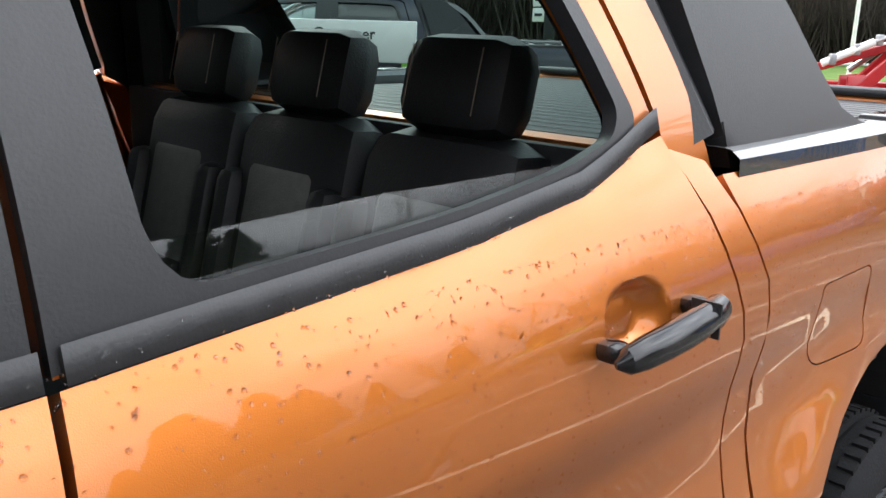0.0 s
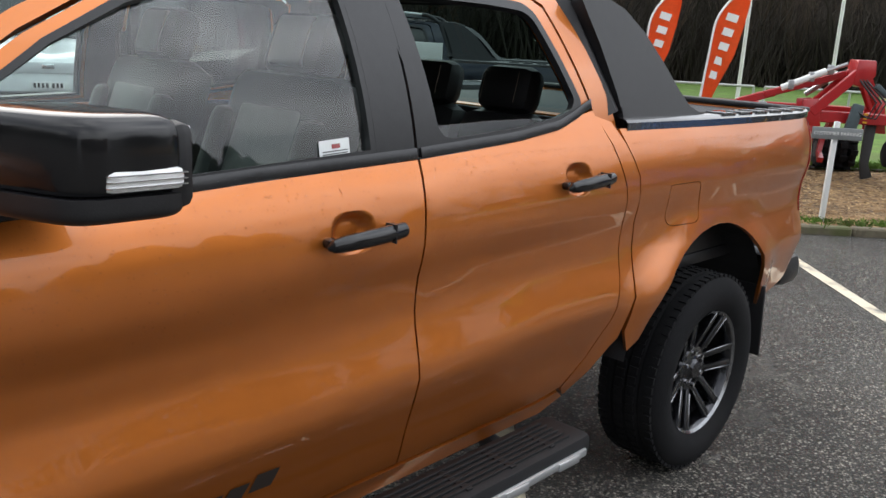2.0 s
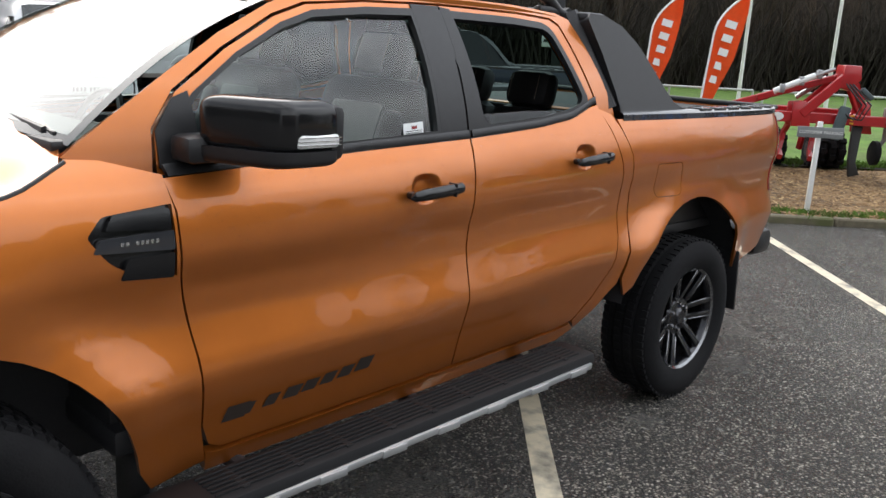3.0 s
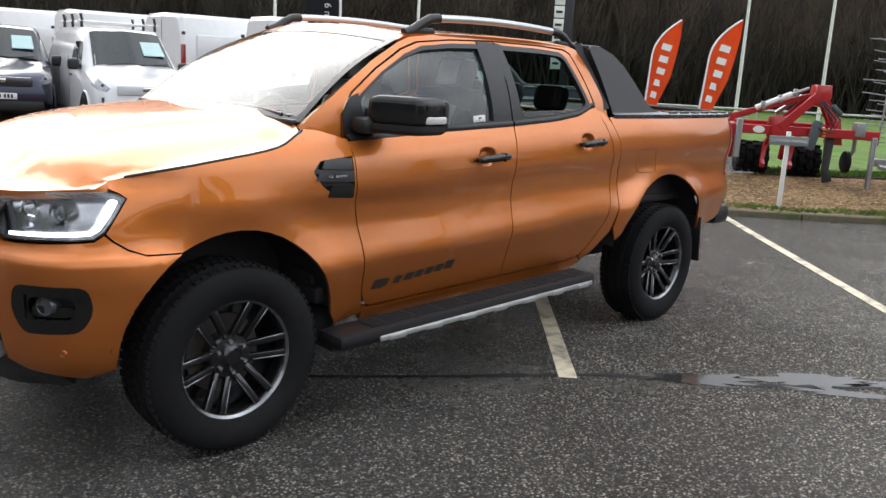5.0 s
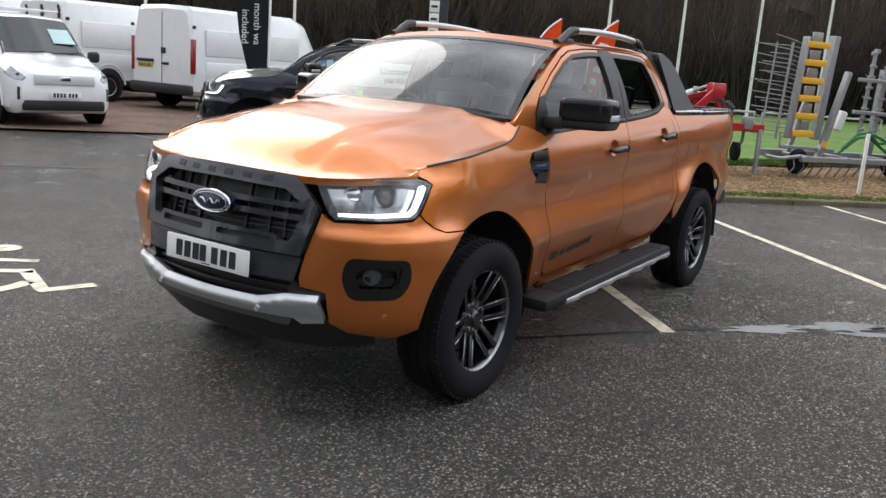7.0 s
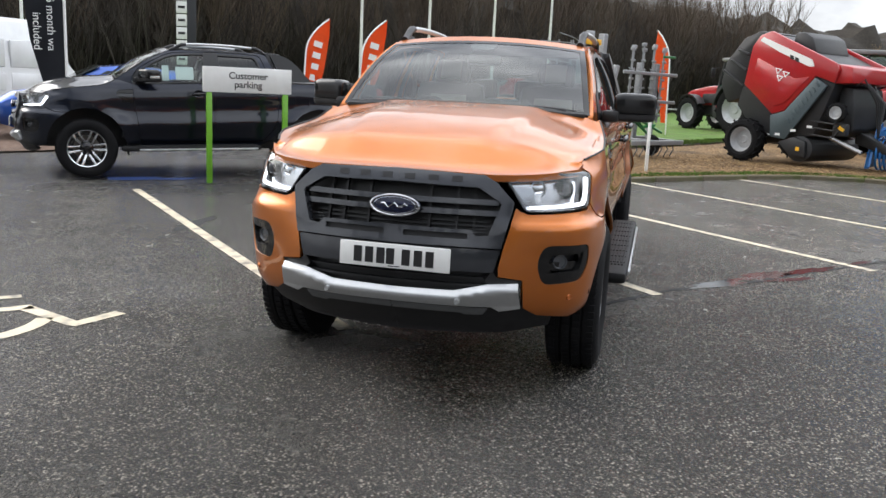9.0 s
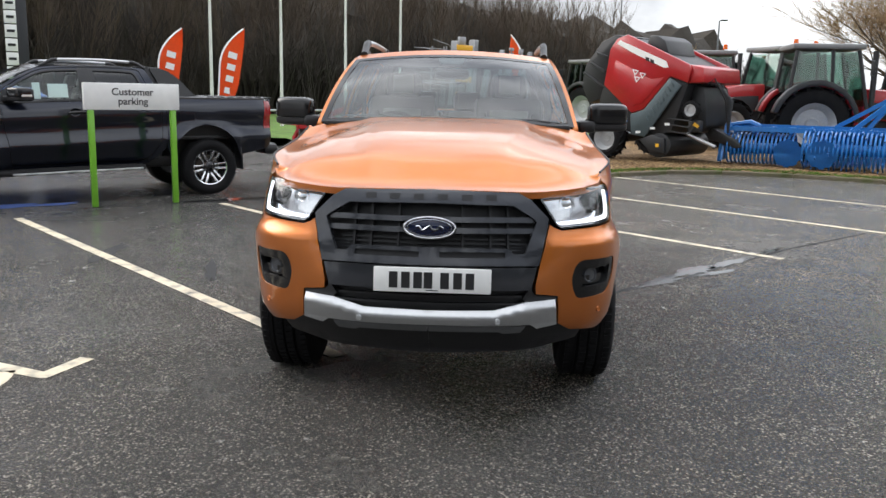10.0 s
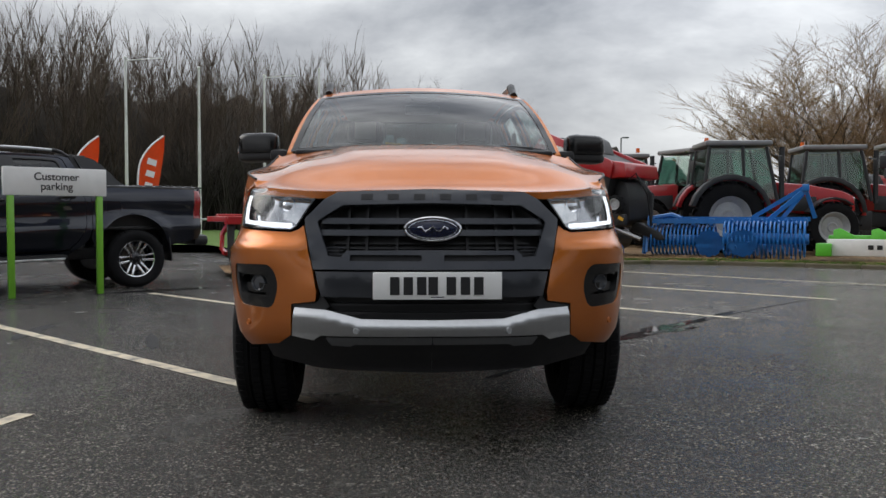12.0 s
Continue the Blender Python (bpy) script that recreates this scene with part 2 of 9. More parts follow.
def pillow(name, material, parent, c, s, e=0.4, floor_z=None, label="", roof_z=None):
    """A softly rounded box (superellipsoid), cut flat below floor_z or above roof_z."""
    bm = bmesh.new()
    nu, nv = 40, 22

    def sgn_pow(a):
        return math.copysign(abs(a) ** e, a)

    rows = []
    for j in range(nv + 1):
        v = -math.pi / 2 + math.pi * j / nv
        row = []
        for i in range(nu):
            u = math.tau * i / nu
            x, y, z = sgn_pow(math.cos(v)) * sgn_pow(math.cos(u)), sgn_pow(math.cos(v)) * sgn_pow(math.sin(u)), sgn_pow(math.sin(v))
            pz = c[2] + z * s[2] / 2
            if floor_z is not None:
                pz = max(floor_z, pz)
            if roof_z is not None:
                pz = min(roof_z, pz)
            row.append(bm.verts.new((c[0] + x * s[0] / 2, c[1] + y * s[1] / 2, pz)))
        rows.append(row)
    for a, b in zip(rows, rows[1:]):
        for i in range(nu):
            bm.faces.new((a[i], a[(i + 1) % nu], b[(i + 1) % nu], b[i]))
    bmesh.ops.remove_doubles(bm, verts=bm.verts, dist=1e-5)
    return part(name, bm, material, parent, label, True)


def bar(name, material, parent, pts, r, n=8, label=""):
    bm = bmesh.new()
    tube(bm, pts, r, n)
    return part(name, bm, material, parent, label, True)


def lathe(bm, prof, n=48, axis="y", cx=0, cy=0, cz=0):
    """Turns a profile of (radius, along) round an axis."""
    rings = []
    for k in range(n):
        a = k * math.tau / n
        c, s = math.cos(a), math.sin(a)
        if axis == "y":
            rings.append([bm.verts.new((cx + r * c, cy + h, cz + r * s)) for r, h in prof])
        elif axis == "z":
            rings.append([bm.verts.new((cx + r * c, cy + r * s, cz + h)) for r, h in prof])
        else:
            rings.append([bm.verts.new((cx + h, cy + r * c, cz + r * s)) for r, h in prof])
    for k in range(n):
        a, b = rings[k], rings[(k + 1) % n]
        for i in range(len(prof) - 1):
            if prof[i][0] < 1e-6 and prof[i + 1][0] < 1e-6:
                continue
            bm.faces.new((a[i], a[i + 1], b[i + 1], b[i]))
    bmesh.ops.remove_doubles(bm, verts=bm.verts, dist=1e-5)
    bmesh.ops.recalc_face_normals(bm, faces=bm.faces)


def smooth_line(pts, step=0.03, closed=True):
    """A dense line through pts with straight runs."""
    out = []
    n = len(pts)
    for i in range(n if closed else n - 1):
        a, b = Vector(pts[i]), Vector(pts[(i + 1) % n])
        k = max(1, int((b - a).length / step))
        out += [tuple(a.lerp(b, j / k)) for j in range(k)]
    if not closed:
        out.append(tuple(pts[-1]))
    return out


def rounded(pts, r=0.03, seg=4):
    """A closed outline with its corners rounded; a corner may carry its own radius as a third number."""
    out, n = [], len(pts)
    for i in range(n):
        p = Vector(pts[i][:2])
        rr = pts[i][2] if len(pts[i]) > 2 else r
        a, b = Vector(pts[i - 1][:2]), Vector(pts[(i + 1) % n][:2])
        la, lb = (a - p).length, (b - p).length
        q = min(rr, 0.45 * la, 0.45 * lb)
        if q < 1e-4:
            out.append(tuple(p))
            continue
        pa, pb = p + (a - p) * (q / la), p + (b - p) * (q / lb)
        for k in range(seg + 1):
            u = k / seg
            out.append(tuple(pa * (1 - u) ** 2 + p * 2 * u * (1 - u) + pb * u * u))
    return out


def inside(p, poly):
    x, y, c = p[0], p[1], False
    for i in range(len(poly)):
        (x1, y1), (x2, y2) = poly[i - 1][:2], poly[i][:2]
        if (y1 > y) != (y2 > y) and x < (x2 - x1) * (y - y1) / (y2 - y1) + x1:
            c = not c
    return c


def panel(name, outline, fn, material, parent, holes=(), cell=0.05, depth=0.02, label="", flip=False, lift=0.0):
    """A pressed sheet: the flat outline (with holes) is laid on the surface fn(u, v) and its rims are folded back by depth."""
    loops = [smooth_line(outline, cell)] + [smooth_line(h, cell) for h in holes]
    pts, edges = [], []
    for lp in loops:
        k = len(pts)
        pts += lp
        edges += [(k + i, k + (i + 1) % len(lp)) for i in range(len(lp))]
    us, vs = [p[0] for p in loops[0]], [p[1] for p in loops[0]]
    near = np.array(pts)
    nu, nv = int((max(us) - min(us)) / cell) + 1, int((max(vs) - min(vs)) / cell) + 1
    for i in range(nu):
        for j in range(nv):
            p = (min(us) + (i + 0.5) * cell, min(vs) + (j + 0.5) * cell)
            if inside(p, loops[0]) and not any(inside(p, h) for h in loops[1:]):
                if np.min(np.sum((near - p) ** 2, axis=1)) > (0.45 * cell) ** 2:
                    pts.append(p)
    res = delaunay_2d_cdt([Vector(p) for p in pts], edges, [], 0, 1e-5)
    vco, tris = [tuple(v) for v in res[0]], []
    for f in res[2]:
        c = (sum(vco[i][0] for i in f) / len(f), sum(vco[i][1] for i in f) / len(f))
        if inside(c, loops[0]) and not any(inside(c, h) for h in loops[1:]):
            tris.append(tuple(f))

    def nrm(u, v):
        e = 0.004
        p = Vector(fn(u, v))
        a, b = Vector(fn(u + e, v)) - Vector(fn(u - e, v)), Vector(fn(u, v + e)) - Vector(fn(u, v - e))
        w = a.cross(b)
        return p, (-w if flip else w).normalized()

    verts, faces, shade = [], [], []
    for u, v in vco:
        p, w = nrm(u, v)
        verts.append(p + w * lift)
        shade.append(tuple(w))
    for t in tris:
        a, b, c = (vco[i] for i in t)
        ccw = (b[0] - a[0]) * (c[1] - a[1]) - (b[1] - a[1]) * (c[0] - a[0]) > 0
        faces.append(t if ccw != flip else t[::-1])
    if depth:
        for li, lp in enumerate(loops):
            area = sum(lp[i - 1][0] * lp[i][1] - lp[i][0] * lp[i - 1][1] for i in range(len(lp)))
            order = lp if (area > 0) == (li == 0) else lp[::-1]
            k = len(verts)
            for u, v in order:
                p, w = nrm(u, v)
                verts += [p + w * lift, p + w * (lift - 0.004), p + w * (lift - depth)]
            # the rim leans in slightly, so that it catches light like a folded edge
            m = len(order)
            for i in range(m):
                a, b = k + 3 * i, k + 3 * ((i + 1) % m)
                for q in (0, 1):
                    f = (a + q, a + q + 1, b + q + 1, b + q)
                    faces.append(f if not flip else f[::-1])
    ob = pymesh(name, verts, faces, material, parent, label, True, 50)
    # the face takes the true normals of the surface, the folded rims their own
    ob.data.normals_split_custom_set_from_vertices(shade + [(0.0, 0.0, 0.0)] * (len(verts) - len(shade)))
    return ob


def interp(x, table):
    return float(np.interp(x, [a for a, _ in table], [b for _, b in table]))


def spline(x, table):
    """A smooth curve through (x, y) pairs (Catmull-Rom in y)."""
    xs = [a for a, _ in table]
    ys = [b for _, b in table]
    if x <= xs[0]:
        return ys[0]
    if x >= xs[-1]:
        return ys[-1]
    i = max(j for j in range(len(xs) - 1) if xs[j] <= x)
    h = xs[i + 1] - xs[i]
    u = (x - xs[i]) / h

    def slope(j):
        if j == 0 or j == len(xs) - 1:
            return 0.0 if len(xs) > 2 else (ys[-1] - ys[0]) / (xs[-1] - xs[0])
        d0, d1 = (ys[j] - ys[j - 1]) / (xs[j] - xs[j - 1]), (ys[j + 1] - ys[j]) / (xs[j + 1] - xs[j])
        return 0.0 if d0 * d1 <= 0 else 2 * d0 * d1 / (d0 + d1)

    a, b = slope(i) * h, slope(i + 1) * h
    return (2 * u**3 - 3 * u * u + 1) * ys[i] + (u**3 - 2 * u * u + u) * a + (3 * u * u - 2 * u**3) * ys[i + 1] + (u**3 - u * u) * b


def step01(x, a, b):
    u = min(1, max(0, (x - a) / (b - a)))
    return u * u * (3 - 2 * u)


def lettering(name, text, size, material, parent, m, depth=0.002, label="", align="CENTER", gap=1.0, weight=0.0):
    cu = bpy.data.curves.new(name, "FONT")
    cu.body, cu.size, cu.extrude, cu.align_x, cu.align_y, cu.space_character = text, size, depth, align, "CENTER", gap
    cu.offset = weight
    tmp = new(name + "_curve", cu)
    dg = bpy.context.evaluated_depsgraph_get()
    me = bpy.data.meshes.new_from_object(tmp.evaluated_get(dg))
    bpy.data.objects.remove(tmp)
    me.materials.clear()
    ob = link_mesh(name, me, material, parent, label)
    ob.matrix_basis = m
    return ob


# ---- pickup ----
def plan_curve():
    """Half outline of the body seen from above, from the flank round the corner to the nose; s runs like x on the flank."""
    ctrl = [(0.2, 0.900), (0.36, 0.893), (0.48, 0.876), (0.58, 0.845), (0.66, 0.795), (0.725, 0.72), (0.79, 0.59), (0.84, 0.43), (0.875, 0.24), (0.888, 0.1), (0.892, 0.0), (0.888, -0.1)]
    pts = []
    for i in range(len(ctrl) - 1):
        p0, p1, p2, p3 = (Vector(ctrl[min(max(j, 0), len(ctrl) - 1)]) for j in (i - 1, i, i + 1, i + 2))
        for k in range(12):
            t = k / 12
            pts.append(0.5 * ((2 * p1) + (p2 - p0) * t + (2 * p0 - 5 * p1 + 4 * p2 - p3) * t * t + (3 * p1 - p0 - 3 * p2 + p3) * t**3))
    s = [0.2]
    for a, b in zip(pts, pts[1:]):
        s.append(s[-1] + (b - a).length)
    return s, [p.x for p in pts], [p.y for p in pts]


PS, PX, PY = plan_curve()
FLANK = [(-4.30, 0.70), (-4.24, 0.765), (-4.18, 0.815), (-4.08, 0.852), (-3.9, 0.875), (-3.5, 0.895), (-3.2, 0.90), (-2.7, 0.892), (-2.2, 0.885), (-1.6, 0.885), (-0.9, 0.885), (-0.5, 0.886), (0.0, 0.898), (0.2, 0.900)]
SIDE_IN = [(0.30, 0.10), (0.42, 0.085), (0.50, 0.055), (0.60, 0.034), (0.70, 0.008), (0.74, 0.000), (0.765, 0.003), (0.80, 0.011), (0.86, 0.026), (0.92, 0.036), (0.98, 0.035), (1.03, 0.024), (1.08, 0.015), (1.16, 0.022), (1.22, 0.037), (1.27, 0.058), (1.31, 0.078), (1.36, 0.105), (1.45, 0.14)]
NOSE_IN = [(0.30, 0.12), (0.40, 0.05), (0.47, 0.005), (0.55, -0.012), (0.66, -0.015), (0.72, -0.008), (0.80, 0.010), (0.90, 0.030), (1.0, 0.052), (1.06, 0.072), (1.12, 0.11), (1.2, 0.17)]
CORNER_IN = [(0.30, 0.16), (0.40, 0.07), (0.47, 0.03), (0.58, 0.012), (0.70, 0.0), (0.79, -0.012), (0.83, -0.013), (0.850, -0.004), (0.872, 0.016), (0.92, 0.026), (1.0, 0.040), (1.08, 0.065), (1.14, 0.11)]
Y_OF_S = sorted(zip(PY, PS))


def s_at_y(y):
    return interp(y, Y_OF_S)


def s_at_x(x):
    return x if x <= 0.2 else interp(x, list(zip(PX[:-14], PS[:-14])))


def skin(s, z):
    """The painted skin of the left flank and nose."""
    if s <= 0.2:
        x, y, e = s, spline(s, FLANK), 0.01
        d = spline(s - e, FLANK) - spline(s + e, FLANK)
        L = math.hypot(2 * e, d)
        nx, ny = d / L, 2 * e / L
    else:
        x, y = float(np.interp(s, PS, PX)), float(np.interp(s, PS, PY))
        e = 0.01
        dx = float(np.interp(s + e, PS, PX) - np.interp(s - e, PS, PX))
        dy = float(np.interp(s + e, PS, PY) - np.interp(s - e, PS, PY))
        L = math.hypot(dx, dy) or 1.0
        nx, ny = -dy / L, dx / L
    wc = step01(s, 0.15, 0.50)
    wn = step01(s, 0.78, 1.15)
    zs = z + 0.040 * (min(-0.4, max(-3.0, x)) + 1.3)  # the pressings climb towards the tail
    i = (spline(zs, SIDE_IN) * (1 - wc) + spline(z, CORNER_IN) * wc) * (1 - wn) + spline(z, NOSE_IN) * wn
    for ax, az, r0 in ((0.0, 0.43, 0.49), (-3.185, 0.46, 0.50)):
        r = math.hypot(x - ax, z - az)
        if z > 0.3 and r < 0.9:
            f = math.exp(-((max(0, r - r0 - 0.02) / 0.105) ** 2)) if r > r0 - 0.05 else 1.0
            i -= 0.030 * f * (1 - wn) * (1 - 0.5 * wc)
    return (x - nx * i, y - ny * i, z)


def belt_z(x):
    return interp(x, [(-2.62, 1.425), (-2.44, 1.405), (-2.36, 1.376), (-2.27, 1.349), (-2.06, 1.324), (-1.69, 1.300), (-1.24, 1.282), (-1.03, 1.270), (-0.57, 1.246)])


def house(x, z):
    """The side of the cab above the belt."""
    h = z - 1.26
    y = 0.818 - 0.10 * h - 0.62 * h * h
    y -= 0.055 * step01(x, -1.25, -0.35)
    y -= 0.012 * step01(x, -2.1, -2.6)
    return (x, y, z)


def hood_edge_z(x):
    return spline(x, [(-0.42, 1.318), (-0.34, 1.285), (-0.23, 1.235), (-0.1, 1.212), (0.0, 1.20), (0.2, 1.175), (0.40, 1.140), (0.50, 1.118), (0.62, 1.098), (0.72, 1.084), (0.80, 1.078)])


def hood_z(x, y):
    zc = spline(x, [(-0.48, 1.352), (-0.3, 1.340), (0.0, 1.315), (0.25, 1.280), (0.45, 1.236), (0.6, 1.188), (0.70, 1.145), (0.77, 1.100), (0.80, 1.066)])
    ye = 0.80
    u = min(1.0, abs(y) / ye)
    z = zc + (hood_edge_z(min(x, 0.78)) - zc) * u**3.2
    ridge = 0.47 - 0.12 * step01(x, -0.3, 0.7)
    z += 0.015 * (1 - step01(abs(y), ridge - 0.05, ridge + 0.05)) * step01(x, 0.80, 0.30)
    return z


def wheel_parts(parent, at, flip, rim_face, rim_body, steer=0.0, blade=None):
    """One wheel: barrel with tyre, six twin spokes, cap and nuts. The face looks to +y."""
    bm = bmesh.new()
    lathe(bm, [(0.235, -0.10), (0.243, -0.11), (0.25, -0.10), (0.236, -0.05), (0.232, 0.03), (0.236, 0.085), (0.252, 0.10), (0.247, 0.112), (0.236, 0.104), (0.226, 0.07), (0.222, 0.0), (0.225, -0.09)], 56)
    lathe(bm, [(0.0, -0.045), (0.22, -0.05), (0.225, -0.03), (0.0, -0.02)], 40)
    w = part("wheel", bm, rim_body, parent, "dark alloy wheel", True)
    bm = bmesh.new()
    lathe(bm, [(0.236, 0.1045), (0.247, 0.1135), (0.2515, 0.1015), (0.243, 0.100)], 56)
    part("rim_lip", bm, rim_face, w, "", True)
    bm = bmesh.new()
    prof = [(0.245, 0.108), (0.262, 0.122), (0.29, 0.134), (0.325, 0.137), (0.352, 0.130), (0.372, 0.118), (0.382, 0.104)]
    tread = [(0.384, 0.09), (0.384, 0.06), (0.374, 0.056), (0.374, 0.048), (0.386, 0.044), (0.386, 0.006), (0.376, 0.003)]
    half = prof + tread
    lathe(bm, half + [(r, -h) for r, h in half[::-1]], 72)
    t = part("tyre", bm, RUBBER, w, "black road tyre with a worn sidewall", True)
    bm = bmesh.new()
    for k in range(66):
        a = k * math.tau / 66
        for yy, ww, off in ((0.096, 0.03, 0), (0.025, 0.034, 0.5), (-0.025, 0.034, 0), (-0.096, 0.03, 0.5)):
            aa = a + off * math.tau / 66
            rr = 0.384 if abs(yy) > 0.05 else 0.387
            box(bm, rr * math.cos(aa), yy, rr * math.sin(aa), 0.012, ww, 0.024, 0, Matrix.Rotation(-aa, 3, "Y"))
    part("tread", bm, RUBBER, t)["kind"] = "stuff"
    for k in range(6):
        a = k * math.tau / 6 + radians(90)
        bm, bb = bmesh.new(), bmesh.new()
        for sg in (-1, 1):
            for q, (lo, hi, yy, wd) in enumerate(((0.070, 0.240, 0.07, 0.030),)):
                p0 = Vector((lo, 0.044, sg * 0.027))
                p1 = Vector((hi, 0.092, sg * 0.036))
                d = (p1 - p0)
                mid = (p0 + p1) / 2
                rt = d.to_track_quat("X", "Z").to_matrix()
                box(bm, *mid, d.length, 0.030, wd, 0.009, rt, 2)
                # outer flank edge of each blade: machined on bright wheels, painted highlight on dark
                p0b, p1b = Vector((0.095, 0.0655, sg * 0.0400)), Vector((0.236, 0.1055, sg * 0.0490))
                db = p1b - p0b
                box(bb, *((p0b + p1b) / 2), db.length, 0.006, 0.006, 0.002, db.to_track_quat("X", "Z").to_matrix(), 1)
        r = Matrix.Rotation(a, 4, "Y")
        for b2 in (bm, bb):
            bmesh.ops.transform(b2, matrix=r, verts=b2.verts)
        part("spoke", bm, blade or rim_body, w, "", True)
        part("spoke_edge", bb, rim_face, w, "bright spoke edge, painted highlight on dark wheels", True)
    bm = bmesh.new()
    lathe(bm, [(0.0, 0.080), (0.032, 0.079), (0.038, 0.072), (0.046, 0.066), (0.088, 0.062), (0.098, 0.050), (0.098, -0.03)], 32)
    part("hub_cap", bm, rim_body, w, "", True)
    for k in range(6):
        a = (k + 0.5) * math.tau / 6 + radians(90)
        bm = bmesh.new()
        lathe(bm, [(0.0, 0.074), (0.009, 0.074), (0.011, 0.05), (0.011, 0.03)], 6, "y", 0.066 * math.cos(a), 0, 0.066 * math.sin(a))
        part("wheel_nut", bm, CHROME, w)
    bm = bmesh.new()
    lathe(bm, [(0.09, -0.005), (0.165, -0.005), (0.165, -0.03), (0.09, -0.03)], 40)
    part("brake_disc", bm, mat("brake_iron", (0.12, 0.11, 0.10), 0.4, 0.8, 0.2), w, "", True)
    w.matrix_basis = Matrix.Translation(at) @ Matrix.Rotation(math.pi if flip else 0, 4, "Z") @ Matrix.Rotation(steer, 4, "Z") @ Matrix.Rotation(radians(35), 4, "Y")
    return w


def seat(parent, x, y, front=True):
    """A leather seat: cushion, back with grey centre panel, headrest on two pins."""
    lean = radians(-20 if front else -14)
    r = Matrix.Rotation(lean, 3, "Y")
    nm = "front_seat" if front else "rear_seat"
    w = 0.50 if front else 0.35
    s = block(nm, LEATHERB, parent, (x + 0.22, y, 0.81 if front else 0.70), (0.52, w, 0.17), 0.05, None, "black and grey leather seat")
    ax = Vector((0, 0, 1))
    ax.rotate(Euler((0, lean, 0)))
    base = Vector((x, y, 0.85 if front else 0.72))
    c = base + ax * 0.30
    block("backrest", LEATHERB, s, c + ax * 0.02, (0.15, w, 0.68), 0.065, r)
    f = Vector((1, 0, 0))
    f.rotate(Euler((0, lean, 0)))
    for k, (hh, zz) in enumerate(((0.26, 0.16), (0.24, 0.43))):
        block("seat_panel", LEATHER, s, base + ax * zz + f * 0.062, (0.035, w * 0.56, hh), 0.025, r, "grey leather panel")
    for sg in (-1, 1):
        block("bolster", LEATHERB, s, base + ax * 0.28 + f * 0.07 + Vector((0, sg * w * 0.40, 0)), (0.07, w * 0.17, 0.50), 0.03, r)
        bar("headrest_pin", CHROME, s, [base + ax * 0.58 + Vector((0, sg * 0.06, 0)), base + ax * 0.70 + Vector((0, sg * 0.06, 0))], 0.006)
    hc = base + ax * 0.73 + f * 0.02
    block("headrest", LEATHERB, s, hc, (0.115, 0.26, 0.19) if front else (0.10, 0.235, 0.16), 0.056 if front else 0.049, r)
    if front:
        block("headrest_panel", LEATHER, s, hc + f * 0.050, (0.028, 0.15, 0.14), 0.013, r, "grey leather panel")
    for sg in (-1, 1):
        bar("seam", STITCH, s, [hc + f * 0.0605 + ax * -0.05 + Vector((0, sg * 0.072, 0)), hc + f * 0.0605 + ax * 0.05 + Vector((0, sg * 0.072, 0))], 0.0012, 4, "pale stitching")
    return s


def handle(parent, sgn, x0, x1, z, paint):
    """A door pull over a pressed cup; x0 is the front end."""
    xm = (x0 + x1) / 2 + 0.02
    yy = skin(xm, z)[1] * sgn
    pts = []
    for k in range(9):
        u = k / 8
        bow = 0.030 + 0.016 * math.sin(math.pi * u)
        u2 = (0.0, 0.05, 0.16, 0.33, 0.5, 0.67, 0.84, 0.95, 1.0)[k]
        pts.append((x0 + (x1 - x0) * u2, yy + sgn * bow, z - 0.012 + 0.016 * u + 0.004 * math.sin(math.pi * u)))
    bm = bmesh.new()
    tube(bm, pts, [0.004, 0.0135, 0.0165, 0.0175, 0.018, 0.018, 0.0175, 0.0165, 0.006], 14)
    for v in bm.verts:
        v.co.z = z + (v.co.z - z) * 1.12
    h = part("door_handle", bm, GLOSS, parent, "gloss black pull handle", True)
    for u in (0.10, 0.90):
        block("handle_foot", GLOSS, h, (x0 + (x1 - x0) * u, yy + sgn * 0.012, z - 0.010 + 0.016 * u), (0.032, 0.034, 0.024), 0.010)
    bm = bmesh.new()
    box(bm, x0 + (x1 - x0) * 0.77, yy + sgn * 0.041, z + 0.002, 0.003, 0.0375, 0.0425, 0)
    part("joint", bm, INK, h)
    return h


def cup_outline(x0, x1, z):
    xm = (x0 + x1) / 2 + 0.015
    return rounded([(xm - 0.066, z - 0.045, 0.04), (xm + 0.066, z - 0.045, 0.04), (xm + 0.066, z + 0.052, 0.045), (xm - 0.066, z + 0.052, 0.045)], 0.04, 5)


